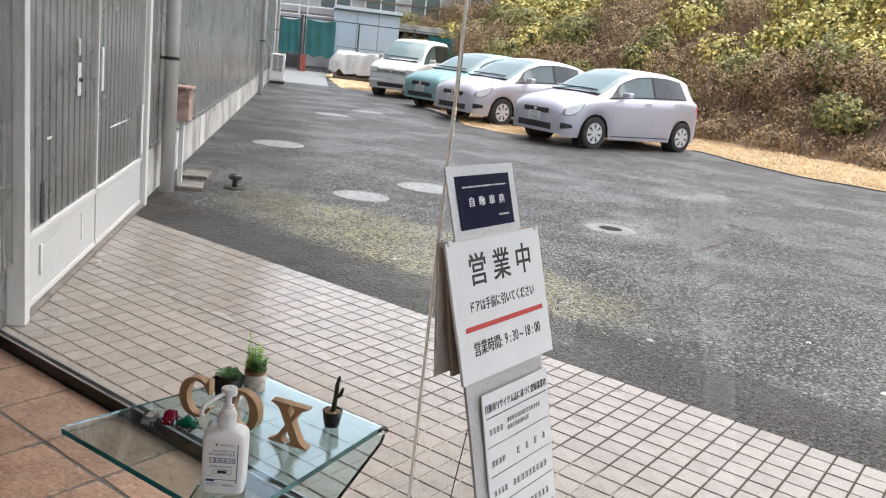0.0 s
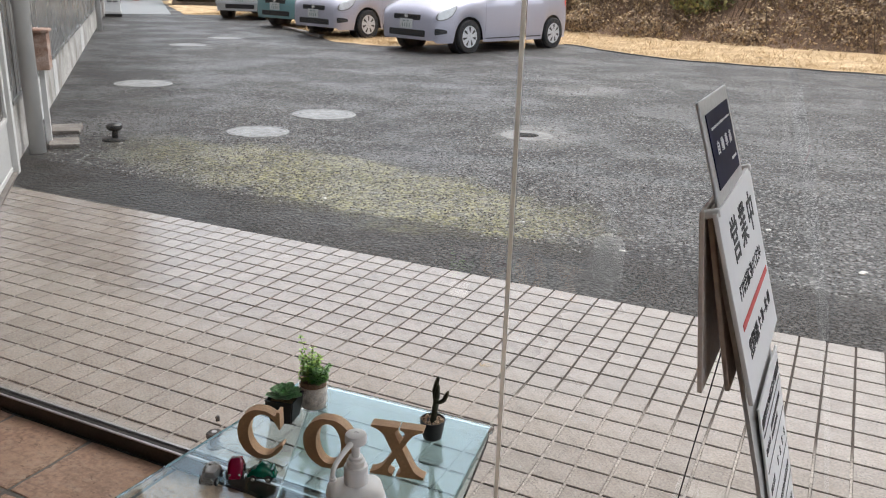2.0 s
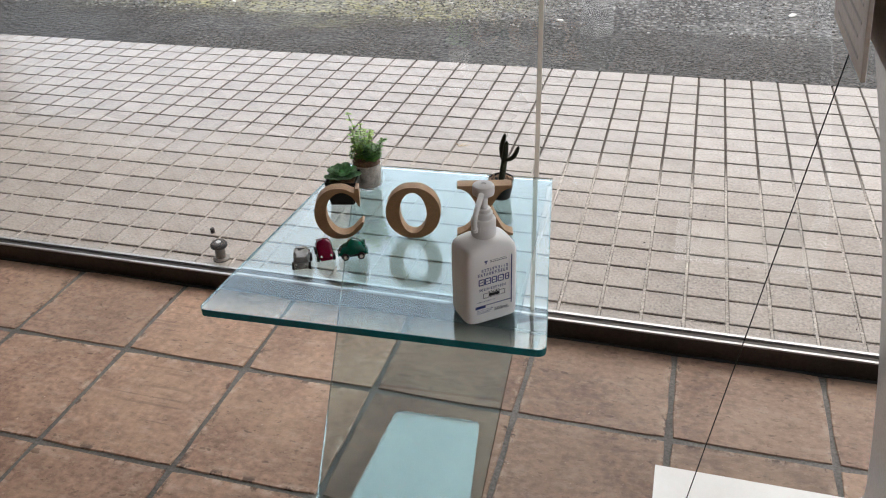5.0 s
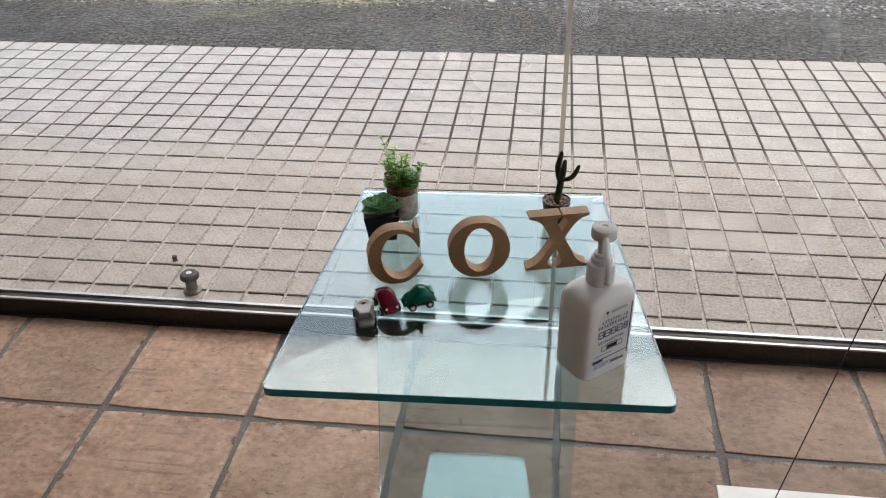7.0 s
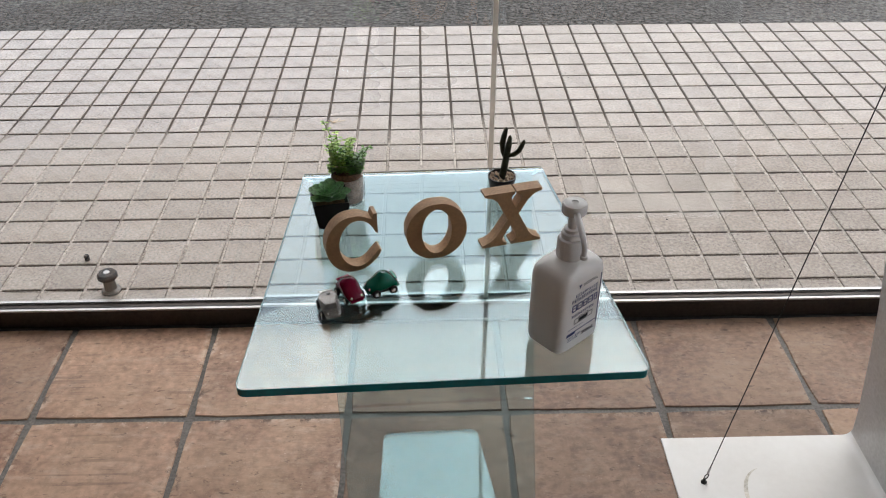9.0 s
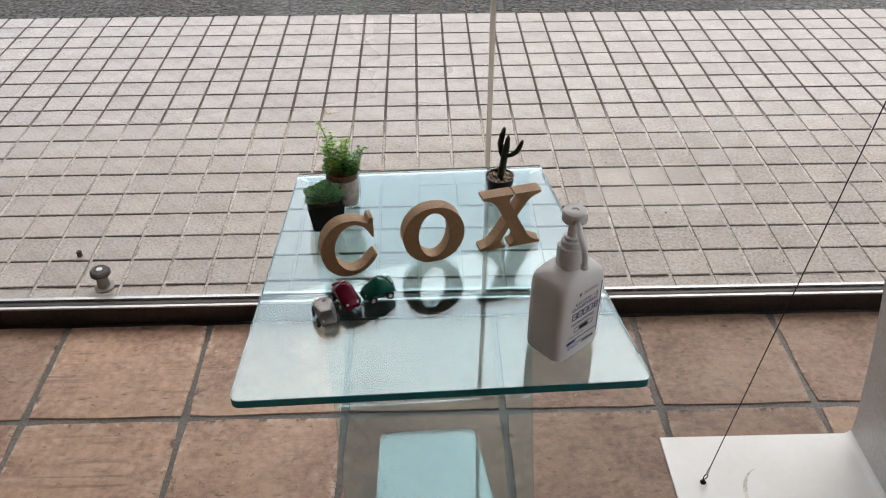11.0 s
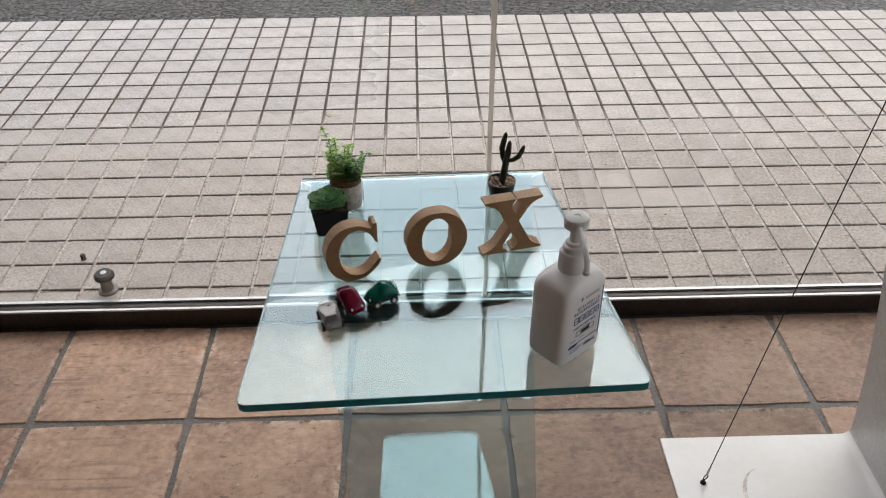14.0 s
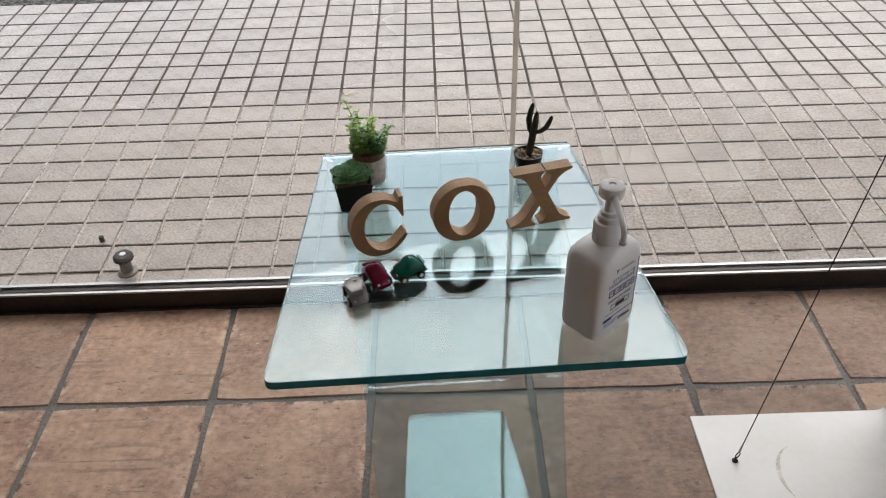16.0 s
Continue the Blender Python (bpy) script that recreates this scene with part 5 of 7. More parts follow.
    # boards that hang down behind
    for xo, w, h, dx, lab in ((1.071, 0.290, 0.226, 6.3, "pale printed board hanging behind the panel"), (1.0785, 0.280, 0.222, 12.5, "brownish board hanging behind the panel")):
        mm = pose(xo, -0.628, 1.145 - FLOOR, 0, -dx, 0)
        bk = part("rear_board", boxed(-0.003, 0.003, -w / 2, w / 2, -h, 0, 0.001, 1, mm), M_back if dx < 8 else M_brown_board, t, lab)
        if dx < 8:
            mt = mm @ Matrix(((0, 0, -1, -0.0032), (-1, 0, 0, 0), (0, 1, 0, 0), (0, 0, 0, 1)))
            bars("print", [(rn.uniform(-0.01, 0.01), -0.03 - 0.022 * i, rn.uniform(0.15, 0.23), 0.004) for i in range(9)], mt, M_faint, bk)
    # registration notice further down
    m = on(-0.617, 0.715, th / 2 + 0.0023)
    nb = part("notice", boxed(-0.109, 0.109, -0.182, 0.182, 0, 0.003, 0.0008, 1, m), M_board, t, "white registration notice with ruled lines")
    mn = m @ pose(0, 0, 0.0033)
    lettering("heading", "自動車リサイクル法に基づく登録事業者", 0.016, mn @ pose(0, 0.155, 0), M_ink, nb, 0.205)
    rules = [(0, 0.140, 0.205, 0.0016)] + [(0, 0.090 - 0.052 * i, 0.205, 0.0010) for i in range(6)]
    txt = []

    def sign_of(x, y, w, h):
        """An unreadable printed character as a few thin strokes."""
        out = [(x, y + h * q, w * rn.uniform(0.6, 1.0), h * 0.13) for q in (-0.42, 0.0, 0.42)]
        return out + [(x + w * rn.uniform(-0.3, 0.3), y, w * 0.14, h * rn.uniform(0.6, 1.0))]

    for i in range(6):
        yy = 0.115 - 0.052 * i
        for j in range(4):
            txt += sign_of(-0.092 + 0.0115 * j, yy - (0.003 if i else 0), 0.0084, 0.0095)
        if i == 0:
            for j in range(14):
                txt += sign_of(-0.035 + 0.0082 * j, yy + 0.007, 0.0062, 0.0074)
            for j in range(9):
                txt += sign_of(-0.035 + 0.0082 * j, yy - 0.006, 0.0062, 0.0074)
        elif i == 1:
            for j in range(4):
                txt += sign_of(-0.01 + 0.03 * j, yy - 0.003, 0.0100, 0.0115)
        else:
            for j in range(9):
                txt += sign_of(-0.030 + 0.0135 * j, yy - 0.003, 0.0098, 0.0108)
    bars("ruled_line", rules, mn, M_ink, nb)
    bars("print", txt, mn, M_ink, nb)
    stain = [(1.115 - 0.055 * math.sin(radians(q)), -0.665 + 0.075 * math.cos(radians(q))) for q in range(15, 130, 6)]
    vv, ff = [], []
    for i, (px, py) in enumerate(stain):
        w = 0.0035 * math.sin(math.pi * (i + 0.5) / len(stain)) + 0.0006
        vv += [(px - w, py, th + 0.0002), (px + w, py, th + 0.0002), (px + w, py, th + 0.0006), (px - w, py, th + 0.0006)]
        if i:
            k0 = len(vv) - 8
            ff += [(k0 + j, k0 + (j + 1) % 4, k0 + 4 + (j + 1) % 4, k0 + 4 + j) for j in range(4)]
    raw("stain", vv, ff, M_stain, t, False, "thin brownish dried stain")
    # wire with a crimped end
    wb = Vector((0.984, -0.624, th + 0.0))
    up = Vector((wb.x + 0.124 * (0.985 + 0.023), -0.626, 0.985 - FLOOR))
    hook = [wb + Vector((0.0036 * math.sin(q) + 0.124 * h, 0.001 * math.cos(q), h)) for q, h in ((2 * math.pi * i / 14, 0.017 - 0.009 * math.cos(2 * math.pi * i / 14)) for i in range(15))]
    part("hook", tube(hook, 0.0011, 6), M_wire, t, "bent wire hook")
    part("wire", tube([wb.lerp(up, 0.024), wb.lerp(up, 0.05), up], 0.0010, 8), M_wire, t, "thin black steel wire")
    part("crimp", tube([wb.lerp(up, 0.026), wb.lerp(up, 0.042)], 0.0022, 8), M_alu, t)
    part("eye", lathe([(0, 0.0), (0.006, 0.0), (0.006, 0.002), (0.0028, 0.004), (0.0026, 0.010), (0, 0.011)], 14, m=Matrix.Translation(wb)), M_wire, t)
    return t


sign_stand()

# ---- parked cars ----
def paint(name, c, metal=0.35):
    return mat(name, c, 0.38, metal, vary=0.03, scale=1.5, fine=400, bump=0, coat=0.12)


M_carglass = mat("car_glass", (0.060, 0.092, 0.094), 0.06, vary=0.05, bump=0, spec=0.75)
M_screen = mat("windscreen_glass", (0.15, 0.225, 0.23), 0.08, vary=0.05, bump=0, spec=0.55)
M_darkglass = mat("privacy_glass", (0.022, 0.028, 0.029), 0.06, vary=0.05, bump=0, spec=0.55)
M_lamp = mat("lamp_lens", (0.70, 0.71, 0.72), 0.12, 0.15, vary=0.10, scale=20, bump=0)
M_tyre = mat("tyre", (0.020, 0.020, 0.021), 0.8, vary=0.1, fine=60)
M_rim = mat("wheel_cover", (0.62, 0.62, 0.63), 0.35, 0.25, vary=0.05, bump=0)
M_dark = mat("dark_trim", (0.02, 0.02, 0.022), 0.5, vary=0.1, bump=0.05)
M_numplate = mat("number_plate", (0.62, 0.62, 0.60), 0.5, vary=0.02, bump=0)


def lerp_table(tab, x):
    return float(np.interp(x, [a for a, _ in tab], [b for _, b in tab]))


HATCH = dict(L=3.785, W=1.695, wheels=(0.78, 3.24), r=0.295,
             top=[(0, 0.58), (0.02, 0.68), (0.07, 0.765), (0.18, 0.835), (0.40, 0.905), (0.66, 0.960), (0.88, 0.995), (0.97, 1.03), (1.55, 1.360), (1.92, 1.485), (2.35, 1.525), (2.8, 1.515), (3.25, 1.455), (3.48, 1.395), (3.62, 1.13), (3.70, 0.98), (3.76, 0.80), (3.785, 0.55)],
             belt=[(0, 0.52), (0.02, 0.61), (0.07, 0.68), (0.18, 0.745), (0.40, 0.82), (0.70, 0.885), (1.0, 0.925), (1.6, 0.955), (2.6, 0.985), (3.3, 1.01), (3.62, 0.99), (3.70, 0.93), (3.76, 0.75), (3.785, 0.52)],
             plan=[(0, 0.70), (0.03, 0.78), (0.10, 0.86), (0.25, 0.93), (0.5, 0.98), (0.9, 1.0), (2.9, 1.0), (3.4, 0.965), (3.65, 0.91), (3.76, 0.85), (3.785, 0.80)],
             roofw=[(0, 0.60), (0.7, 0.70), (1.05, 0.78), (1.6, 0.71), (2.2, 0.69), (3.0, 0.685), (3.5, 0.64), (3.785, 0.66)],
             shield=(0.99, 1.86), side=((1.46, 2.27), (2.33, 3.14)), back=(3.50, 3.66))
VAN = dict(L=3.395, W=1.475, wheels=(0.62, 2.98), r=0.27,
           top=[(0, 0.55), (0.03, 0.76), (0.1, 0.86), (0.3, 0.93), (0.55, 1.0), (0.7, 1.08), (1.1, 1.42), (1.45, 1.63), (1.8, 1.7), (2.6, 1.72), (3.1, 1.7), (3.28, 1.64), (3.36, 1.05), (3.395, 0.6)],
           belt=[(0, 0.53), (0.03, 0.72), (0.10, 0.82), (0.30, 0.90), (0.6, 0.98), (1.2, 1.03), (3.2, 1.05), (3.36, 0.98), (3.395, 0.58)],
           plan=[(0, 0.86), (0.05, 0.92), (0.2, 0.97), (0.5, 1.0), (3.1, 1.0), (3.3, 0.96), (3.395, 0.92)],
           roofw=[(0, 0.80), (0.6, 0.86), (1.1, 0.82), (1.6, 0.78), (3.0, 0.78), (3.395, 0.74)],
           shield=(0.73, 1.42), side=((1.05, 1.72), (1.80, 2.45), (2.52, 3.12)), back=(3.28, 3.35))


def car(x, y, heading, spec, colour, label):
    """A car whose front-bumper middle stands at x, y and which looks along heading (degrees from +x)."""
    t = thing("car", pose(x, y, 0, 0, 0, heading + 180), label, "car", "parked cars")
    Mp = paint("car_paint", colour)
    L, HW, r = spec["L"], spec["W"] / 2, spec["r"]

    def bottom(px):
        z = 0.19 if px > 0.05 else 0.23
        for wx in spec["wheels"]:
            q = (r + 0.055) ** 2 - (px - wx) ** 2
            if q > 0:
                z = max(z, r + math.sqrt(q) - 0.0)
        return z

    def section(px, v):
        """v from 0 at the sill to 1 at the middle of the top."""
        w = HW * lerp_table(spec["plan"], px)
        zb, zt, zl = bottom(px), lerp_table(spec["top"], px), lerp_table(spec["belt"], px)
        zl = max(zl, zb + 0.02)
        zt = max(zt, zl + 0.004)
        wr = min(HW * lerp_table(spec["roofw"], px), w * 0.97)
        crown = min(0.05, 0.4 * (zt - zl))
        keys = [(0.0, 0.965 * w, zb), (0.12, 0.99 * w, zb + 0.25 * (zl - zb)), (0.28, w, zb + 0.6 * (zl - zb)), (0.42, 0.975 * w, zl), (0.47, 0.945 * w, zl + 0.02 * (zt - zl)),
                (0.70, wr + 0.02, zt - crown - 0.10 * (zt - zl) * 0.6), (0.78, wr - 0.04, zt - crown * 0.55), (1.0, 0.0, zt)]
        i = max(j for j in range(len(keys) - 1) if keys[j][0] <= v + 1e-9)
        a, b = keys[i], keys[i + 1]
        f = (v - a[0]) / (b[0] - a[0])
        yy, zz = a[1] + f * (b[1] - a[1]), a[2] + f * (b[2] - a[2])
        if v > 0.78:
            g = (v - 0.78) / 0.22
            zz = zt - crown * 0.55 * (1 - g) ** 2
        return yy, zz

    xs = sorted(set([0, 0.015, 0.04, 0.08, 0.13, 0.2, 0.28] + list(np.round(np.arange(0.34, L - 0.1, 0.055), 3)) + [L - 0.1, L - 0.06, L - 0.03, L - 0.01, L]))
    vsn = [0, 0.06, 0.12, 0.2, 0.28, 0.35, 0.42, 0.445, 0.47, 0.55, 0.63, 0.70, 0.74, 0.78, 0.85, 0.92, 1.0]

    def patch(fx, rows_, cols, side, off, name, material, parent, label_=""):
        """A piece that follows the body: fx gives (x, v) for 0..1 across and up."""
        vv, ff = [], []
        for i in range(cols + 1):
            for j in range(rows_ + 1):
                px, v = fx(i / cols, j / rows_)
                yy, zz = section(px, v)
                e = 0.01
                y1, z1 = section(min(L, px + e), v)
                y0_, z0_ = section(max(0, px - e), v)
                y2, z2 = section(px, min(1, v + e))
                y3, z3 = section(px, max(0, v - e))
                du = Vector((min(L, px + e) - max(0, px - e), y1 - y0_, z1 - z0_))
                dv = Vector((0, y2 - y3, z2 - z3))
                nn = dv.cross(du)
                nn = nn.normalized() if nn.length > 1e-9 else Vector((0, 1, 0))
                if nn.z < -0.3 or (nn.y < -0.2):
                    nn = -nn
                p = Vector((px, yy, zz)) + nn * off
                vv.append((p.x, side * p.y, p.z))
        for i in range(cols):
            for j in range(rows_):
                a = i * (rows_ + 1) + j
                q = (a, a + rows_ + 1, a + rows_ + 2, a + 1)
                ff.append(q if side > 0 else q[::-1])
        return raw(name, vv, ff, material, parent, True, label_)

    vv, ff = [], []
    nv = len(vsn)
    for px in xs:
        half = [section(px, v) for v in vsn]
        vv += [(px, -yy, zz) for yy, zz in half] + [(px, yy, zz) for yy, zz in half[-2::-1]]
    R = 2 * nv - 1
    for i in range(len(xs) - 1):
        for j in range(R - 1):
            ff.append((i * R + j, i * R + j + 1, (i + 1) * R + j + 1, (i + 1) * R + j))
    ff.append(tuple(range(R))[::-1])
    ff.append(tuple((len(xs) - 1) * R + j for j in range(R)))
    raw("body", vv, ff, Mp, t, True)
    part("underside", boxed(0.30, L - 0.20, -HW * 0.76, HW * 0.76, 0.20, 0.52, 0.02), M_dark, t)
    s0, s1 = spec["shield"]
    # windscreen and rear window run across both sides
    def across(x0, x1, v0, off, name, n=10):
        a, b = [], []
        vv_, ff_ = [], []
        cols = 12
        for i in range(n + 1):
            px = x0 + (x1 - x0) * i / n
            for j in range(cols + 1):
                sgn = -1 + 2 * j / cols
                v = 1 - abs(sgn) * (1 - v0)
                yy, zz = section(px, v)
                vv_.append((px - off * 0.6, math.copysign(yy, sgn), zz + off))
        for i in range(n):
            for j in range(cols):
                k_ = i * (cols + 1) + j
                ff_.append((k_, k_ + 1, k_ + cols + 2, k_ + cols + 1))
        return raw(name, vv_, ff_, M_screen, t, True, "pale green tinted windscreen")

    across(s0, s1, 0.735, 0.006, "windscreen")
    for side in (1, -1):
        for i, (a, b) in enumerate(spec["side"]):
            def fx(u, v, a=a, b=b, i=i):
                top = 0.672
                lo = 0.492
                px = a + (b - a) * u
                if i == 0:
                    px = a + (b - a) * u + (1 - u) * (v - 1) * 0.42 * 0.9
                if i == len(spec["side"]) - 1:
                    px = px + u * (1 - v) * 0.10
                return px, lo + (top - lo) * v
            patch(fx, 8, 14, side, 0.016, "side_window", M_carglass if i == 0 else M_darkglass, t, "tinted side window" if i == 0 else "dark privacy glass")
        first, last = spec["side"][0], spec["side"][-1]

        def frame_of(u, v):
            px = first[0] - 0.06 + (last[1] - first[0] + 0.10) * u
            return px + (1 - u) ** 3 * (v - 1) * 0.38 + u ** 6 * (1 - v) * 0.10, 0.482 + 0.206 * v
        patch(frame_of, 8, 40, side, 0.010, "window_surround", M_dark, t, "black window surround")
        for xx in (1.18, 2.30, 3.05):
            patch(lambda u, v, xx=xx: (xx + (u - 0.5) * 0.005, 0.03 + 0.43 * v), 8, 1, side, 0.002, "door_gap", M_dark, t)
        patch(lambda u, v: (1.20 + 1.85 * u, 0.035 + 0.012 * v), 1, 16, side, 0.003, "sill_line", M_dark, t)
        for hx in (2.02, 2.85):
            patch(lambda u, v, hx=hx: (hx + 0.17 * u, 0.375 + 0.022 * v), 1, 4, side, 0.022, "door_handle", Mp, t)
        # headlight, swept back round the corner
        oval = lambda u, k: k * math.sqrt(max(0.0, 1 - (2 * u - 1) ** 2)) + 0.003
        patch(lambda u, v: (0.055 + 0.40 * u, 0.405 + 0.05 * (u - 0.5) + (2 * v - 1) * oval(u, 0.082)), 12, 24, side, 0.007, "lamp_rim", M_grip, t, "grey headlight rim")
        patch(lambda u, v: (0.075 + 0.36 * u, 0.405 + 0.05 * (u - 0.5) + (2 * v - 1) * oval(u, 0.068)), 12, 24, side, 0.013, "headlight", M_lamp, t, "clear headlight")
        patch(lambda u, v: (0.04 + 0.20 * u, 0.14 + (0.11 - 0.07 * u) * v), 6, 14, side, 0.010, "fog_recess", M_dark, t)
        patch(lambda u, v: (L - 0.16 + 0.12 * u, 0.36 + 0.14 * v), 3, 3, side, 0.005, "tail_light", M_red, t, "red tail light")
        if spec is HATCH:
            patch(lambda u, v: (1.08 + 0.28 * u, 0.492 + 0.132 * u * v), 4, 6, side, 0.024, "mirror_foot", M_dark, t, "black mirror foot")
        mir = boxed(-0.06, 0.08, -0.09, 0.09, -0.055, 0.055, 0.035, 4)
        mm = part("mirror", mir, Mp, t, smooth=True)
        mm.matrix_local = pose(s0 + 0.42, side * (HW + 0.075), lerp_table(spec["belt"], s0 + 0.4) + 0.09)
        for wx in spec["wheels"]:
            wm = pose(wx, side * (HW - 0.105), r, -90 * side)
            tyre = part("tyre", lathe([(0.19, -0.09), (r - 0.02, -0.09), (r, -0.065), (r, 0.065), (r - 0.02, 0.09), (0.20, 0.093), (0.185, 0.07)], 36, m=wm), M_tyre, t, smooth=False)
            part("wheel_cover", lathe([(0.196, 0.075), (0.19, 0.088), (0.155, 0.083), (0.05, 0.094), (0, 0.097)], 36, m=wm), M_rim, tyre, "silver wheel cover", smooth=True)
            for q in range(7):
                # wedge-shaped opening between two spokes
                bm = boxed(-0.5, 0.5, 0.068, 0.168, 0.086, 0.0965, 0, 1)
                for v in bm.verts:
                    v.co.x *= 0.016 + 0.036 * (v.co.y - 0.068) / 0.1
                    v.co.z += 0.002 if v.co.y < 0.1 else 0.0
                bmesh.ops.transform(bm, matrix=wm @ pose(0, 0, 0, 0, 0, q * 360 / 7) @ pose(0, 0, 0, -4), verts=bm.verts)
                part("slot", bm, M_dark, tyre)
            part("arch", lathe([(r + 0.05, -0.12), (r + 0.05, 0.075), (r + 0.0, 0.04), (0.05, 0.03)], 30, m=wm @ pose(0, 0, -0.04)), M_dark, t)
    # front: grille, emblem, plate, lower intake, wipers
    van = spec is VAN
    fw = HW * (0.60 if van else 0.40)
    gz = 0.73 if van else 0.615
    part("grille", boxed(-0.012 if not van else -0.005, 0.08, -fw, fw, gz - 0.05, gz + 0.045, 0.018, 3, pose(0, 0, 0, 0, 0, 0)), M_dark, t, "dark radiator grille", smooth=False)
    if van:
        for sy in (-1, 1):
            part("headlight", boxed(0.0, 0.16, min(sy * 0.42, sy * 0.66), max(sy * 0.42, sy * 0.66), 0.66, 0.83, 0.03, 3), M_lamp, t, "large clear headlight")
        part("bumper_band", boxed(-0.035, 0.05, -HW * 0.9, HW * 0.9, 0.40, 0.47, 0.012, 2), M_rim, t, "silver bumper band")
        for i in range(4):
            part("grille_bar", boxed(-0.016, 0.02, -fw * 0.96, fw * 0.96, gz - 0.042 + i * 0.024, gz - 0.032 + i * 0.024, 0.003, 1), M_trim, t)
    part("intake", boxed(-0.010, 0.10, -HW * 0.55, HW * 0.55, 0.285, 0.40, 0.02, 3), M_dark, t, "dark lower air intake")
    part("emblem", lathe([(0, 0), (0.045, 0.0), (0.05, 0.006), (0.03, 0.010), (0, 0.011)], 20, m=pose(-0.012, 0, gz + 0.015, 0, -90, 0)), M_chrome, t)
    pl = part("number_plate", boxed(-0.026, -0.016, -0.165, 0.165, 0.415, 0.580, 0.003, 1), M_numplate, t, "white number plate with plain bars")
    mpl = Matrix(((0, 0, -1, -0.0265), (-1, 0, 0, 0), (0, 1, 0, 0.4975), (0, 0, 0, 1)))
    bars("print", [(-0.05, 0.045, 0.07, 0.022), (0.05, 0.045, 0.05, 0.022)] + [(-0.09 + 0.06 * i, -0.025, 0.026, 0.06) for i in range(4)], mpl, mat("plate_print", (0.22, 0.29, 0.26), 0.5, bump=0, vary=0.02), pl)
    for yy in (-0.25, 0.30):
        xw = s0 + 0.05
        pts_ = [(xw - 0.02, yy + 0.28, section(xw, 0.95)[1] + 0.02), (xw, yy - 0.24, section(xw, 0.95)[1] + 0.015)]
        part("wiper", tube(pts_, 0.011, 6), M_dark, t)
    part("cowl", boxed(s0 - 0.10, s0 - 0.01, -HW * 0.74, HW * 0.74, section(s0 - 0.05, 1)[1] - 0.02, section(s0 - 0.05, 1)[1] + 0.006, 0.004, 1), M_dark, t)
    return t


def at_wheel(x, y, heading, spec):
    """The front middle of a car whose left front wheel stands at x, y."""
    h = Vector((math.cos(radians(heading)), math.sin(radians(heading)), 0))
    left = Vector((-h.y, h.x, 0))
    p = Vector((x, y, 0)) + h * spec["wheels"][0] - left * (spec["W"] / 2 - 0.03)
    return p.x, p.y


LILAC, TEAL, WHITE_ = (0.47, 0.455, 0.52), (0.19, 0.345, 0.355), (0.62, 0.615, 0.60)
HD = math.degrees(math.atan2(-2.33, -0.79))
car(*at_wheel(-5.13, 12.50, HD, HATCH), HD, HATCH, LILAC, "pale lilac-silver hatchback parked on the drive")
car(*at_wheel(-8.10, 13.95, HD + 3, HATCH), HD + 3, HATCH, LILAC, "pale lilac-silver hatchback parked beside its twin")
car(*at_wheel(-10.4, 15.75, HD + 8, HATCH), HD + 8, HATCH, TEAL, "pale turquoise hatchback parked in the row")
car(-13.9, 17.0, -72, VAN, WHITE_, "white compact van facing the drive")

# ---- verge, bank and shrubs ----
def verge():
    """Dry grass from the ragged asphalt edge to the bank."""
    edge = [(14, 14.6), (6, 14.1), (1.5, 13.95), (-0.4, 13.93), (-1.9, 14.05), (-3.2, 14.9), (-4.3, 15.9), (-5.6, 15.2), (-6.4, 13.4), (-6.9, 12.65), (-8.25, 12.8), (-9.06, 13.6), (-11.06, 15.1), (-12.5, 16.8), (-14.6, 18.5), (-15.6, 18.1), (-16.35, 17.55), (-23.0, 23.6)]
    xs_ = np.linspace(14, -23, 190)
    ys_ = np.interp(-xs_, [-a for a, _ in edge], [b for _, b in edge])
    vv, ff = [], []
    rows_ = 14
    for x, y in zip(xs_, ys_):
        y = y + 0.10 * noise.noise((x * 1.7, 0, 0)) + 0.05 * noise.noise((x * 6, 3, 0))
        for j in range(rows_ + 1):
            f = j / rows_
            yy = y + f * 9.0
            vv.append((x, yy, (0.006 if j == 0 else 0.022 + 0.12 * max(0, f - 0.35) + 0.03 * noise.noise((x * 1.3, yy * 1.3, 0)) + 0.02 * noise.noise((x * 5, yy * 5, 1)))))
    for i in range(len(xs_) - 1):
        for j in range(rows_):
            a = i * (rows_ + 1) + j
            ff.append((a, a + 1, a + rows_ + 2, a + rows_ + 1))
    v = raw("verge", vv, ff, M_dry, smooth=True)
    tagged(v, "verge of straw-coloured dry grass along the asphalt", "verge", kind="structure")
    bm = tube([(x, y - 0.01, 0.0) for x, y in zip(xs_[:95], [float(np.interp(-x, [-a for a, _ in edge], [b for _, b in edge])) + 0.10 * noise.noise((x * 1.7, 0, 0)) + 0.05 * noise.noise((x * 6, 3, 0)) for x in xs_[:95]])], 0.024, 6)
    tagged(part("edging", bm, M_dark), "thin black edging strip between asphalt and dry grass", "edging", kind="structure")


verge()


def bank_y(x):
    return float(np.interp(x, [-30, -20, -12, -6, 0, 8, 20], [31, 26.5, 22.6, 20.0, 18.6, 18.0, 17.6]))


def bank_z(x, d):
    """Height of the bank d metres behind its foot."""
    return 0.1 + 0.62 * max(0, d) - 0.012 * max(0, d) ** 2 + 0.5 * noise.noise((x * 0.22, d * 0.3, 4))


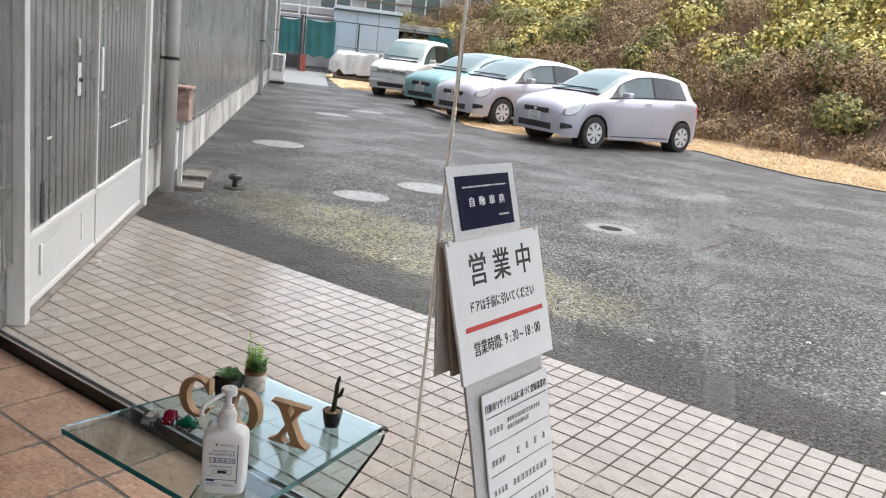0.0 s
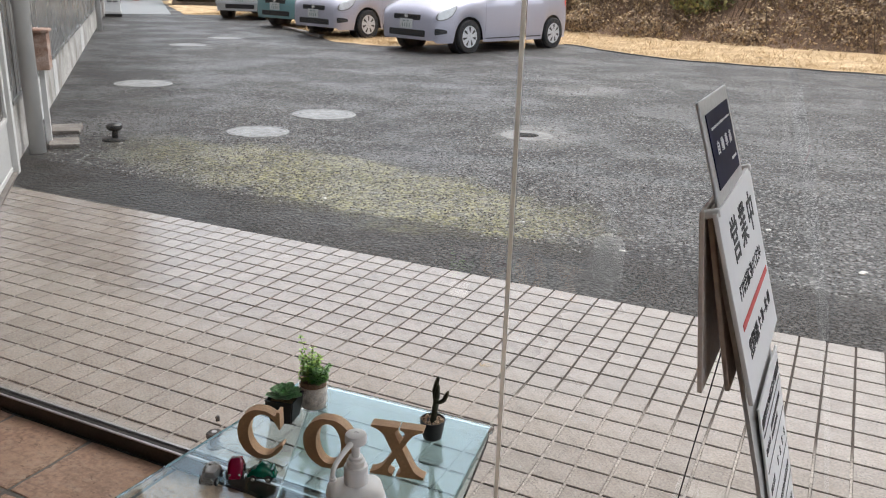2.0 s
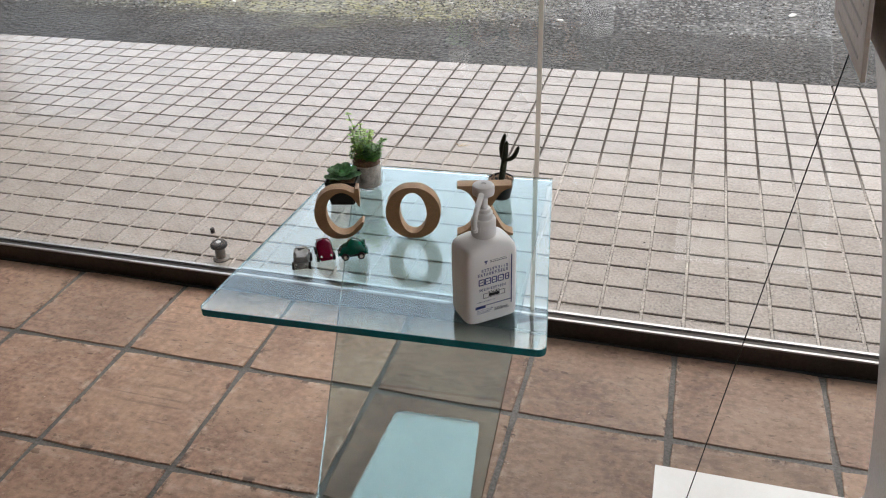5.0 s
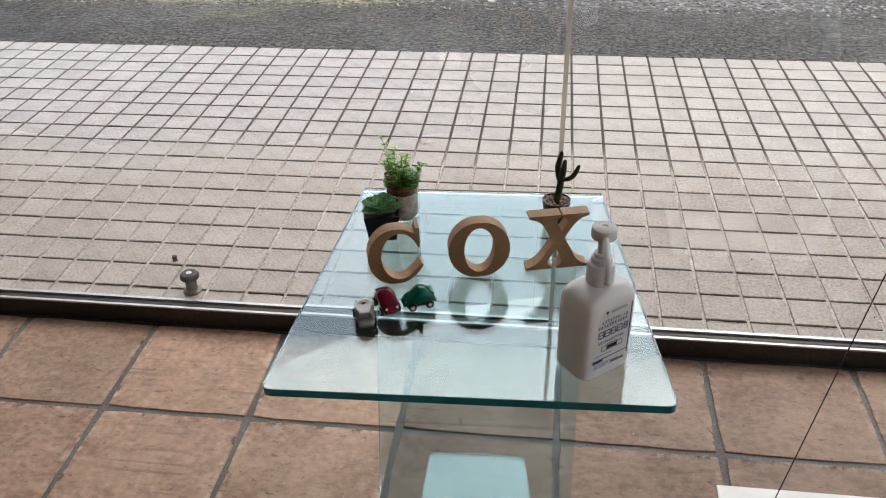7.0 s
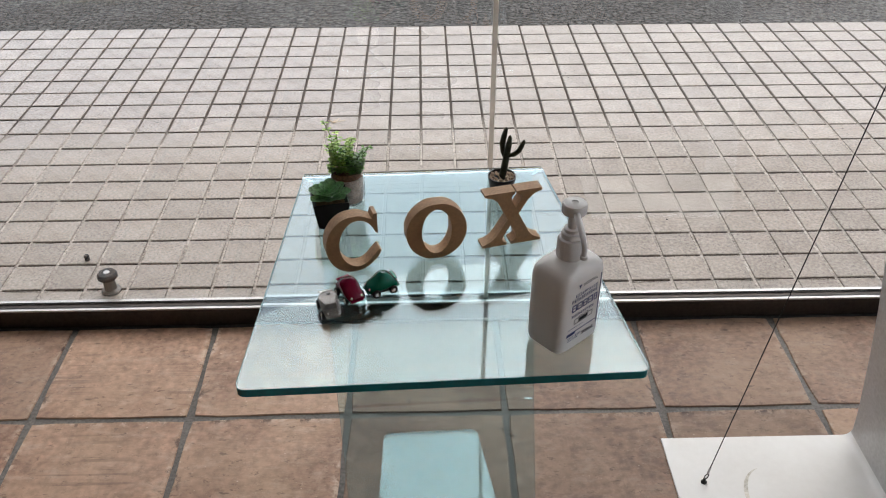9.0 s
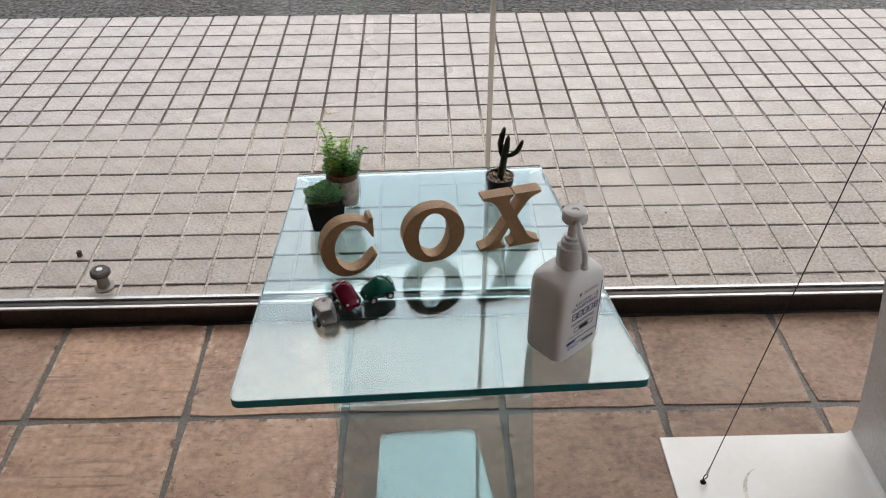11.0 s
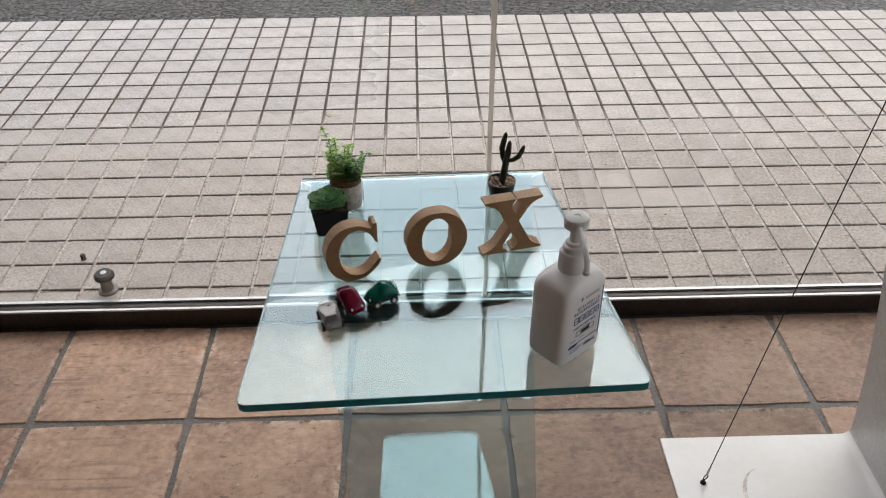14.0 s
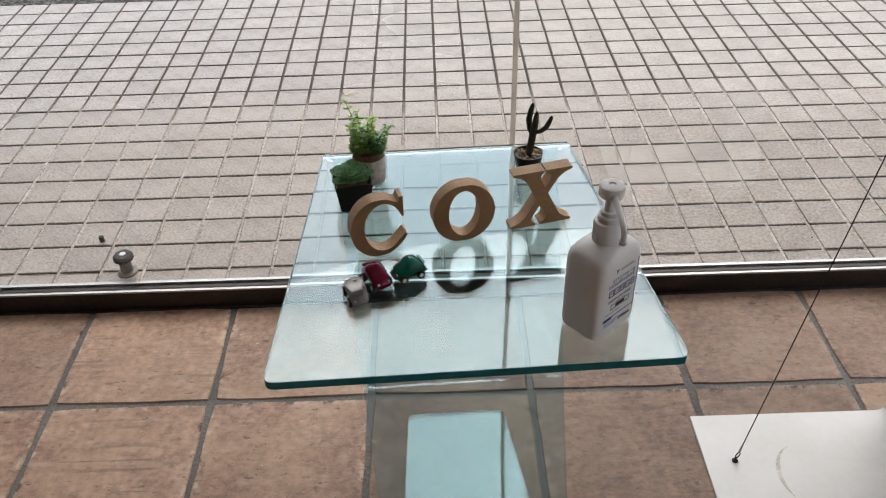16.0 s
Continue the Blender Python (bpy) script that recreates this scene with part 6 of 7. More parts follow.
def bank():
    vv, ff = [], []
    xs_, ds = np.linspace(-34, 22, 113), np.linspace(-0.8, 15, 32)
    for x in xs_:
        for d in ds:
            vv.append((x, bank_y(x) + d, bank_z(x, d) if d > 0 else 0.02))
    n = len(ds)
    for i in range(len(xs_) - 1):
        for j in range(n - 1):
            a = i * n + j
            ff.append((a, a + n, a + n + 1, a + 1))
    tagged(raw("bank", vv, ff, M_earth, smooth=True), "brown earth bank behind the car park", "bank", kind="structure")


bank()


def leaf_mat(name, a, b, c, gloss=0.5):
    m = bpy.data.materials.new(name)
    m.use_nodes = True
    n, k = m.node_tree.nodes, m.node_tree.links
    s = n["Principled BSDF"]
    s.inputs["Roughness"].default_value = 0.6
    s.inputs["Specular IOR Level"].default_value = gloss
    g, r = n.new("ShaderNodeNewGeometry"), n.new("ShaderNodeValToRGB")
    r.color_ramp.elements[0].color, r.color_ramp.elements[1].color = (*a, 1), (*b, 1)
    e = r.color_ramp.elements.new(0.55)
    e.color = (*c, 1)
    k.new(g.outputs["Random Per Island"], r.inputs["Fac"]), k.new(r.outputs["Color"], s.inputs["Base Color"])
    return m


M_lfy = leaf_mat("yellow_green_leaves", (0.12, 0.125, 0.028), (0.74, 0.58, 0.17), (0.42, 0.365, 0.085))
M_lfo = leaf_mat("olive_leaves", (0.085, 0.10, 0.028), (0.42, 0.34, 0.10), (0.20, 0.195, 0.055))
M_lfb = leaf_mat("russet_leaves", (0.11, 0.065, 0.034), (0.46, 0.32, 0.165), (0.25, 0.155, 0.075))
M_twig = mat("twig", (0.13, 0.09, 0.06), 0.9, vary=0.2, bump=0)


def foliage(name, label, clumps, material, count, size, seed, broad=0.55):
    """Leaves strewn through ragged clumps: (x, y, z, radius, height)."""
    rg = np.random.default_rng(seed)
    w = np.array([c[3] ** 2 * c[4] for c in clumps])
    idx = rg.choice(len(clumps), count, p=w / w.sum())
    C = np.array(clumps)[idx]
    d = rg.normal(size=(count, 3))
    d /= np.linalg.norm(d, axis=1)[:, None]
    rad = rg.uniform(0.62, 1.06, count) ** 0.7
    lump = 1 + 0.28 * np.sin(d[:, 0] * 7 + C[:, 0] * 3) * np.cos(d[:, 2] * 6 + C[:, 1] * 2)
    P = C[:, :3] + d * (rad * lump)[:, None] * np.stack([C[:, 3], C[:, 3], C[:, 4]], 1)
    a = rg.normal(size=(count, 3)) * 0.55 + d * 1.0 + np.array([0, -0.1, 0.35])
    a /= np.linalg.norm(a, axis=1)[:, None]
    b = np.cross(a, rg.normal(size=(count, 3)))
    b /= np.linalg.norm(b, axis=1)[:, None]
    c_ = np.cross(a, b)
    s = size * rg.uniform(0.55, 1.35, count)[:, None]
    V = np.stack([P - b * s, P + c_ * s * broad - a * s * 0.12, P + b * s, P - c_ * s * broad - a * s * 0.12], 1).reshape(-1, 3)
    me = bpy.data.meshes.new(name)
    me.vertices.add(4 * count)
    me.vertices.foreach_set("co", V.astype(np.float32).ravel())
    me.loops.add(4 * count)
    me.loops.foreach_set("vertex_index", np.arange(4 * count, dtype=np.int32))
    me.polygons.add(count)
    me.polygons.foreach_set("loop_start", np.arange(0, 4 * count, 4, dtype=np.int32))
    me.update(calc_edges=True)
    me.validate()
    me.materials.append(material)
    return tagged(new(name, me), label, "shrubs", kind="stuff")


def shrubs():
    rg = random.Random(21)
    yel, oli, rus = [], [], []
    # ragged bushes in loose rows up the bank, kinds growing through one another
    for i in range(760):
        x = -30 + 46 * ((i % 58) + rg.random()) / 58
        d = 0.9 + 11 * ((i // 58) + rg.random()) / 13
        r = rg.uniform(0.30, 0.85)
        z = bank_z(x, d) + r * rg.uniform(0.4, 1.1)
        tone = 0.9 * noise.noise((x * 0.30, d * 0.35, 9)) + 0.55 * noise.noise((x * 0.9, d * 0.9, 2)) + 0.11 * (d - 2.6) + 0.055 * max(-5, min(5, x + 3)) + rg.uniform(-0.30, 0.30)
        c = (x, bank_y(x) + d, z, r, r * rg.uniform(0.55, 1.1))
        (yel if tone > 0.12 else oli if tone > -0.12 else rus).append(c)
    for i in range(300):
        x = rg.uniform(-14, 14)
        d = rg.uniform(-0.5, 1.9)
        r = rg.uniform(0.20, 0.55)
        rus.append((x, bank_y(x) + d, bank_z(x, d) + 0.10, r, r * rg.uniform(0.5, 1.0)))
    foliage("yellow_shrubs", "dense yellow-green leafy shrubs on the bank", yel, M_lfy, 170000, 0.066, 1, 0.8)
    foliage("olive_shrubs", "dense olive-green shrubs on the bank", oli, M_lfo, 120000, 0.054, 2)
    foliage("russet_shrubs", "withered russet-brown undergrowth on the bank", rus, M_lfb, 230000, 0.038, 3)
    # bare stems among the leaves
    vv, ff = [], []
    for i in range(900):
        x, d = rg.uniform(-16, 14), rg.uniform(-0.4, 7)
        p = Vector((x, bank_y(x) + d, bank_z(x, d) - 0.05))
        q = p + Vector((rg.uniform(-0.5, 0.5), rg.uniform(-0.6, 0.2), rg.uniform(0.5, 1.7)))
        r = rg.uniform(0.006, 0.016)
        k0 = len(vv)
        for pt, rr in ((p, r), (p.lerp(q, 0.5) + Vector((rg.uniform(-0.1, 0.1), 0, 0.1)), r * 0.7), (q, r * 0.3)):
            vv += [pt + Vector((rr * math.cos(a), rr * math.sin(a), 0)) for a in (0, 2.09, 4.19)]
        for s in (0, 3):
            for j in range(3):
                ff.append((k0 + s + j, k0 + s + (j + 1) % 3, k0 + s + 3 + (j + 1) % 3, k0 + s + 3 + j))
    tagged(raw("bare_stems", vv, ff, M_twig), "thin bare brown stems in the undergrowth", "stems", kind="stuff")
    # tufts of dry grass on the verge
    vv, ff = [], []
    for i in range(42000):
        x = rg.uniform(-16.3, 13)
        lo = float(np.interp(x, [-16.35, -15.6, -14.6, -12.5, -11.06, -9.06, -8.25, -6.9, -6.4, -5.6, -4.3, -3.2, -1.9, 0, 6, 13], [17.55, 18.1, 18.5, 16.8, 15.1, 13.6, 12.8, 12.65, 13.4, 15.2, 15.9, 14.9, 14.1, 13.97, 14.1, 14.5]))
        y = lo + abs(rg.gauss(0, 1.6)) + 0.03
        h, a = rg.uniform(0.02, 0.09), rg.uniform(0, 6.28)
        if y > lo + 2.2:
            h *= 2.6
        b = Vector((x, y, 0.015))
        w = Vector((math.cos(a), math.sin(a), 0)) * 0.006
        tip = b + Vector((rg.uniform(-1, 1), rg.uniform(-1, 1), 0.7)) * h
        k0 = len(vv)
        vv += [b - w, b + w, tip]
        ff.append((k0, k0 + 1, k0 + 2))
    tagged(raw("grass_tufts", vv, ff, M_straw), "tufts of straw-coloured dry grass", "grass", kind="stuff")


M_straw = leaf_mat("straw", (0.34, 0.23, 0.11), (0.66, 0.51, 0.31), (0.50, 0.365, 0.20))
shrubs()

# ---- the far end of the drive: gate, net fence, shed, covered heap ----
M_net = mat("green_net", (0.012, 0.135, 0.135), 0.7, vary=0.12, scale=2, fine=160, bump=0.2, second=(0.008, 0.085, 0.085))
M_fpost = mat("green_post", (0.02, 0.05, 0.05), 0.5, vary=0.08, bump=0)
M_shed = mat("pale_blue_siding", (0.42, 0.52, 0.60), 0.5, vary=0.05, scale=0.8, fine=30, bump=0.03)
M_tarp = mat("silver_tarp", (0.46, 0.455, 0.45), 0.4, 0.2, vary=0.12, scale=1.5, fine=20, bump=0.2, second=(0.34, 0.32, 0.31))
M_oldwood = mat("old_wood", (0.22, 0.17, 0.13), 0.85, vary=0.2, scale=4, fine=60)
M_wet_pad = mat("wet_concrete", (0.34, 0.35, 0.355), 0.35, vary=0.15, scale=2.0, fine=50, bump=0.2, second=(0.24, 0.245, 0.25))
M_house = mat("house_render", (0.50, 0.50, 0.50), 0.8, vary=0.15, scale=0.7, fine=30, bump=0.1, second=(0.30, 0.28, 0.26))
M_redbox = mat("red_paint", (0.33, 0.07, 0.045), 0.6, vary=0.15, scale=5, fine=60)
FO = Vector((-25.2, 22.0, 0))
FM = Matrix.Translation(FO) @ pose(0, 0, 0, 0, 0, 45)


def net_panel(x0, x1, z0, z1, t, rnd):
    """A sagging, creased net sheet with some thickness at its hems."""
    n, vv, ff = 16, [], []
    for i in range(n + 1):
        for j in range(10):
            f = j / 9
            sag = 0.07 * math.sin(math.pi * i / n)
            vv.append((x0 + (x1 - x0) * i / n, -0.04 + 0.05 * math.sin(i * 1.1 + 2.0 * f) * (1 - 0.6 * f) + rnd.uniform(-0.012, 0.012), z0 + (z1 - z0) * f - sag * f + 0.05 * math.sin(i * 0.9) * (1 - f)))
    for i in range(n):
        for j in range(9):
            a = i * 10 + j
            ff.append((a, a + 10, a + 11, a + 1))
    return raw("net", vv, ff, M_net, t, True, "sagging turquoise net")


def fence():
    t = thing("net_fence", FM, "wire fence and gate hung with turquoise net", "fence")
    rnd = random.Random(4)
    for x, h in ((0.62, 3.4), (1.80, 2.22), (4.0, 2.18), (6.3, 2.22), (8.2, 2.22), (11.6, 2.2), (14.5, 2.2)):
        part("post", cyl(bmesh.new(), 0.035, 0.035, 0, h, 12, pose(x, 0, 0)), M_pipe if h > 3 else M_fpost, t)
    part("gate_post", boxed(1.62, 1.72, -0.06, 0.06, 0, 2.25, 0.006), M_gate, t, "dark brown gate post")
    part("gate_stile", boxed(0.76, 0.81, -0.03, 0.03, 0.06, 2.12, 0.004), M_gate, t)
    part("gate_rail", boxed(0.76, 1.62, -0.03, 0.03, 2.07, 2.12, 0.004), M_gate, t)
    part("gate_rail", boxed(0.76, 1.62, -0.03, 0.03, 0.62, 0.67, 0.004), M_gate, t)
    part("gate_panel", boxed(0.82, 1.61, -0.015, 0.015, 0.10, 0.61, 0.004), M_dark, t, "dark lower gate panel")
    part("top_wire", tube([(1.80, 0, 2.16), (6.3, 0, 2.14), (14.5, 0, 2.14)], 0.022, 8), M_fpost, t)
    part("mid_wire", tube([(3.1, 0, 1.15), (14.5, 0, 1.15)], 0.012, 6), M_fpost, t)
    net_panel(0.80, 1.62, 0.68, 2.08, t, rnd)
    net_panel(1.86, 3.05, 0.66, 2.12, t, rnd)
    net_panel(6.9, 8.1, 0.7, 2.05, t, rnd)


M_gate = mat("brown_gate_paint", (0.05, 0.032, 0.028), 0.6, vary=0.15, scale=5, fine=60)
fence()
rb = part("metal_box", boxed(-0.09, 0.13, -0.15, 0.15, 0, 0.68, 0.012), M_redbox)
rb.matrix_world = FM @ pose(1.80, -0.35, 0)
tagged(rb, "rusty red metal box standing by the gate", "box")
apron = part("concrete_pad", boxed(0.4, 2.75, -9.6, 0.3, 0.0, 0.008), M_wet_pad)
apron.matrix_world = FM @ pose(0, 0, 0.002)
tagged(apron, "pale wet concrete pad before the gate", "pavement", kind="structure")


def shed():
    t = thing("pale_blue_shed", FM @ pose(3.05, 1.6, 0), "pale blue metal shed with a flat roof", "shed")
    part("wall", boxed(0, 2.75, 0, 4, 0, 2.72), M_shed, t)
    for i in range(2):
        part("panel_joint", boxed(0.92 + i * 0.92, 0.94 + i * 0.92, -0.010, -0.002, 0.05, 2.7), M_fpost, t)
    door = part("door", boxed(0.12, 0.80, -0.03, -0.004, 0.05, 1.95, 0.004), M_shed, t, "pale blue metal door")
    part("handle", boxed(0.14, 0.19, -0.05, -0.031, 0.95, 1.12, 0.004), M_trim, door)
    part("roof", boxed(-0.08, 2.85, -0.12, 4.2, 2.72, 2.86, 0.01), M_shed_roof, t, "pale flat roof edge")
    part("gutter", boxed(-0.08, 2.85, -0.17, -0.122, 2.66, 2.72, 0.008), M_fpost, t)
    return t


M_shed_roof = mat("shed_roof", (0.60, 0.66, 0.70), 0.5, vary=0.05, scale=0.8, fine=30, bump=0.03)
shed()


def lean_to():
    """Weathered store beyond the shed, with a slab over a dark opening."""
    t = thing("lean_to", FM @ pose(6.1, 2.6, 0), "weathered grey-brown lean-to store with a dark opening", "shed")
    part("post", boxed(0.0, 0.22, 0, 0.25, 0, 2.1, 0.01), M_oldwood, t)
    part("post", boxed(1.75, 1.95, 0, 0.25, 0, 2.1, 0.01), M_oldwood, t)
    part("slab", boxed(-0.35, 2.2, -0.25, 1.8, 2.1, 2.42, 0.02), M_concrete, t, "stained concrete slab roof")
    part("back", boxed(0.0, 1.95, 1.5, 1.6, 0, 2.1), M_dark, t)
    part("crate", boxed(0.5, 1.3, 0.5, 1.1, 0, 1.2, 0.01), M_oldwood, t)


lean_to()
house = thing("old_house", FM @ pose(-1.5, 7, 0), "pale two-storey house with dark windows and beams", "house")
part("wall", boxed(-1, 17, 0, 5, 0, 5.4), M_house, house)
part("roof", boxed(-1.4, 17.4, -0.6, 5.6, 5.4, 5.6, 0.02), M_dark, house)
for i in range(6):
    w = part("window", boxed(3.9 + i * 2.2, 5.3 + i * 2.2, -0.04, -0.004, 2.9, 4.2, 0.01), M_carglass, house)
    for x0 in (3.8, 4.56, 5.3):
        part("frame", boxed(x0 + i * 2.2, x0 + 0.08 + i * 2.2, -0.06, -0.041, 2.85, 4.25, 0.002), M_trim, w)
for i in range(3):
    part("beam", boxed(-1, 17, -0.08, -0.004, 2.45 + i * 0.95, 2.53 + i * 0.95), M_oldwood, house)
for x0 in (1.1, 2.0, 2.9, 3.3):
    part("scaffold_pole", cyl(bmesh.new(), 0.03, 0.03, 0, 5.2, 10, pose(x0, -1.2, 0)), M_pipe, house)
for z0 in (2.35, 2.75, 3.3):
    part("scaffold_rail", tube([(0.6, -1.25, z0), (4.6, -1.25, z0 + 0.05)], 0.028, 8), M_pipe, house)
part("white_awning", boxed(0.4, 4.4, -2.4, -1.4, 2.05, 2.16, 0.02, 2), M_white, house, "white awning sheet")


def heap():
    t = thing("covered_heap", pose(-20.1, 22.6, 0.0, 0, 0, 42), "heap of timber under a crumpled silver sheet", "heap")
    n, vv, ff = 44, [], []
    for i in range(n + 1):
        for j in range(n + 1):
            u, v = i / n, j / n
            e = min(u, 1 - u, v, 1 - v)
            z = 0.98 + 0.16 * noise.noise((u * 5, v * 4, 1)) + 0.05 * noise.noise((u * 14, v * 14, 2)) - (0.93 * (1 - min(1, e / 0.11)) ** 1.2) * (0.75 + 0.5 * noise.noise((u * 9, v * 9, 8)))
            vv.append(((u - 0.5) * 2.4, (v - 0.5) * 1.7, z))
    for i in range(n):
        for j in range(n):
            a = i * (n + 1) + j
            ff.append((a, a + n + 1, a + n + 2, a + 1))
    raw("sheet", vv, ff, M_tarp, t, False, "crumpled silver sheet")
    for i in range(6):
        part("board", boxed(-1.0, 1.0, -0.7 + i * 0.25, -0.52 + i * 0.25, 0.02 + 0.14 * (i % 3), 0.14 + 0.14 * (i % 3), 0.005), M_oldwood, t)
    for xx in (-0.9, 0.9):
        part("trestle", boxed(xx - 0.04, xx + 0.04, -0.75, 0.75, 0.0, 0.7, 0.006), M_oldwood, t)


heap()


def trestle_board():
    t = thing("board_on_trestle", FM @ pose(3.35, -2.6, 0, 0, 0, 20), "grey board leaning on a small timber trestle", "board")
    part("board", boxed(-0.32, 0.32, -0.02, 0.02, 0.28, 0.86, 0.006, 2, pose(0, 0, 0, 8)), M_tarp, t)
    for x0 in (-0.30, 0.26):
        part("leg", boxed(x0, x0 + 0.05, -0.16, -0.10, 0, 0.84, 0.004), M_oldwood, t)
    part("brace", boxed(-0.30, 0.31, -0.155, -0.105, 0.22, 0.27, 0.004), M_oldwood, t)


trestle_board()
stone = part("kerb_stone", boxed(-1.25, 1.25, -0.07, 0.07, 0, 0.06, 0.012), M_slab)
stone.matrix_world = pose(-10.0, 14.3, 0.0, 0, 0, -37)
tagged(stone, "long weathered kerb stone lying before the cars", "kerb stone")

# ---- floor tiles inside ----
random.seed(12)
TP, TX, TY = 0.3428, -0.4225, -0.420


def worn_tile(w, l, h, seed):
    """A handmade tile with uneven, eased edges."""
    rnd = random.Random(seed)
    n = 6
    ring = []
    for a, b in (((-1, -1), (1, -1)), ((1, -1), (1, 1)), ((1, 1), (-1, 1)), ((-1, 1), (-1, -1))):
        for i in range(n):
            f = i / n
            ring.append(((a[0] + (b[0] - a[0]) * f) * w / 2, (a[1] + (b[1] - a[1]) * f) * l / 2))
    top, mid, low = [], [], []
    for x, y in ring:
        j = 1 - rnd.uniform(0, 0.018)
        corner = 0.985 if abs(abs(x) - w / 2) < 1e-6 and abs(abs(y) - l / 2) < 1e-6 else 1
        low.append((x * j * corner, y * j * corner, -0.02))
        mid.append((x * j * corner, y * j * corner, h - 0.0016 - rnd.uniform(0, 0.0010)))
        top.append((x * j * corner * 0.990, y * j * corner * 0.990, h))
    m_ = len(ring)
    vs = low + mid + top
    fs = [tuple(range(2 * m_, 3 * m_))]
    for i in range(m_):
        k_ = (i + 1) % m_
        fs += [(i, k_, m_ + k_, m_ + i), (m_ + i, m_ + k_, 2 * m_ + k_, 2 * m_ + i)]
    return vs, fs


def mesh_of(name, vs, fs, material, smooth=False):
    me = bpy.data.meshes.new(name)
    me.from_pydata(vs, [], fs)
    me.materials.append(material)
    if smooth:
        me.polygons.foreach_set("use_smooth", [True] * len(me.polygons))
    me.update()
    return me


TONES = (M_terra_pale, M_terra, M_terra_dark)
full = [[mesh_of("tile", *worn_tile(TP - 0.0085, TP - 0.0085, 0.0, s), mt) for s in range(6)] for mt in TONES]
cut = [[mesh_of("tile", *worn_tile(TP - 0.0085, 0.298, 0.0, 20 + s), mt) for s in range(4)] for mt in TONES]
# left tiles paler, right ones darker: the floor's uneven light put into colour
tone_of = lambda x: 0 if -0.8 < x < 0.1 and random.random() < 0.75 else 2 if x > 0.1 and random.random() < 0.7 else 1
for c in range(-6, 12):
    for r in range(0, 13):
        x, y = TX + (c + 0.5) * TP, TY - (r - 0.5) * TP
        if r == 0:
            y = TY + 0.0065 + 0.295 / 2
        me = random.choice((cut if r == 0 else full)[tone_of(x)])
        ob = new("tile", me)
        ob.parent = floor
        ob.matrix_world = pose(x, y, FLOOR, random.uniform(-0.10, 0.10), random.uniform(-0.10, 0.10), 180 * random.randint(0, 1) + random.uniform(-0.25, 0.25))

# ---- paving tiles outside ----
def paver_mesh(w, l, seed):
    rnd = random.Random(seed)
    vs = []
    for z, k_ in ((-0.012, 0.0), (-0.0012, 0.0), (0.0, 0.0016)):
        for sx, sy in ((-1, -1), (1, -1), (1, 1), (-1, 1)):
            vs.append((sx * (w / 2 - k_) + rnd.uniform(-0.0004, 0.0004), sy * (l / 2 - k_) + rnd.uniform(-0.0004, 0.0004), z))
    fs = [(8, 9, 10, 11)]
    for a in (0, 4):
        for i in range(4):
            j = (i + 1) % 4
            fs.append((a + i, a + j, a + 4 + j, a + 4 + i))
    return vs, fs


pav = [mesh_of("paving_tile", *paver_mesh(PITCH - 0.0088, PITCH - 0.0086, s), M_paver) for s in range(6)]
pav_cut = [mesh_of("paving_tile", *paver_mesh(PITCH - 0.0088, 0.044, 50 + s), M_paver) for s in range(3)]
rest_v, rest_f = [], []
for c in range(-38, 40):
    for r in range(-1, 17):
        x, y = (c + 0.5) * PITCH, (r + 0.5) * PITCH
        if r == -1:
            y = -0.0505 + 0.0005 + 0.044 / 2
        if x + y < -1.95:
            continue
        dz, tx, ty = random.uniform(-0.0007, 0.0007), random.uniform(-0.25, 0.25), random.uniform(-0.25, 0.25)
        near = -8 <= c <= 8
        me = random.choice(pav_cut if r == -1 else pav)
        m = pose(x, y, dz, tx, ty, random.uniform(-0.3, 0.3) + 180 * random.randint(0, 1))
        if near:
            ob = new("paving_tile", me)
            ob.parent = sub
            ob.matrix_world = m
        else:
            k0 = len(rest_v)
            rest_v += [m @ v.co for v in me.vertices]
            rest_f += [tuple(k0 + i for i in p.vertices) for p in me.polygons]
fill_v, fill_f = [], []
for c in range(-38, 41):
    x, n_ = c * PITCH, 40
    y0 = max(-0.0500, -1.95 - x)
    if y0 > EDGE_Y - 0.1:
        continue
    for i in range(n_ + 1):
        y = y0 + (EDGE_Y - 0.002 - y0) * i / n_
        w = 0.0042 * random.uniform(0.75, 1.0)
        z = -0.0012 - random.uniform(0, 0.0011)
        fill_v += [(x - w, y, z - 0.0006), (x, y, z), (x + w, y, z - 0.0006)]
        if i:
            k0 = len(fill_v) - 6
            fill_f += [(k0, k0 + 1, k0 + 4, k0 + 3), (k0 + 1, k0 + 2, k0 + 5, k0 + 4)]
for r in range(0, 10):
    y = r * PITCH
    for c in range(-20, 40):
        x0 = c * PITCH
        if x0 + y < -1.85:
            continue
        for i in range(5):
            x = x0 + PITCH * i / 4
            w = 0.0017 * random.uniform(0.4, 1.0)
            z = -0.0015 - random.uniform(0, 0.0012)
            fill_v += [(x, y - 0.0020 - w, z - 0.0006), (x, y - 0.0020, z), (x, y - 0.0020 + w, z - 0.0006)]
            if i:
                k0 = len(fill_v) - 6
                fill_f += [(k0 + 1, k0, k0 + 3, k0 + 4), (k0 + 2, k0 + 1, k0 + 4, k0 + 5)]
filling = raw("joint_sand", fill_v, fill_f, M_joint, sub, smooth=True)
tagged(filling, "pale sand filling in the joints", kind="stuff")
rest = raw("far_paving_tiles", rest_v, rest_f, M_paver_far, sub)
tagged(rest, "grey-buff paving tiles further along the window", kind="stuff")

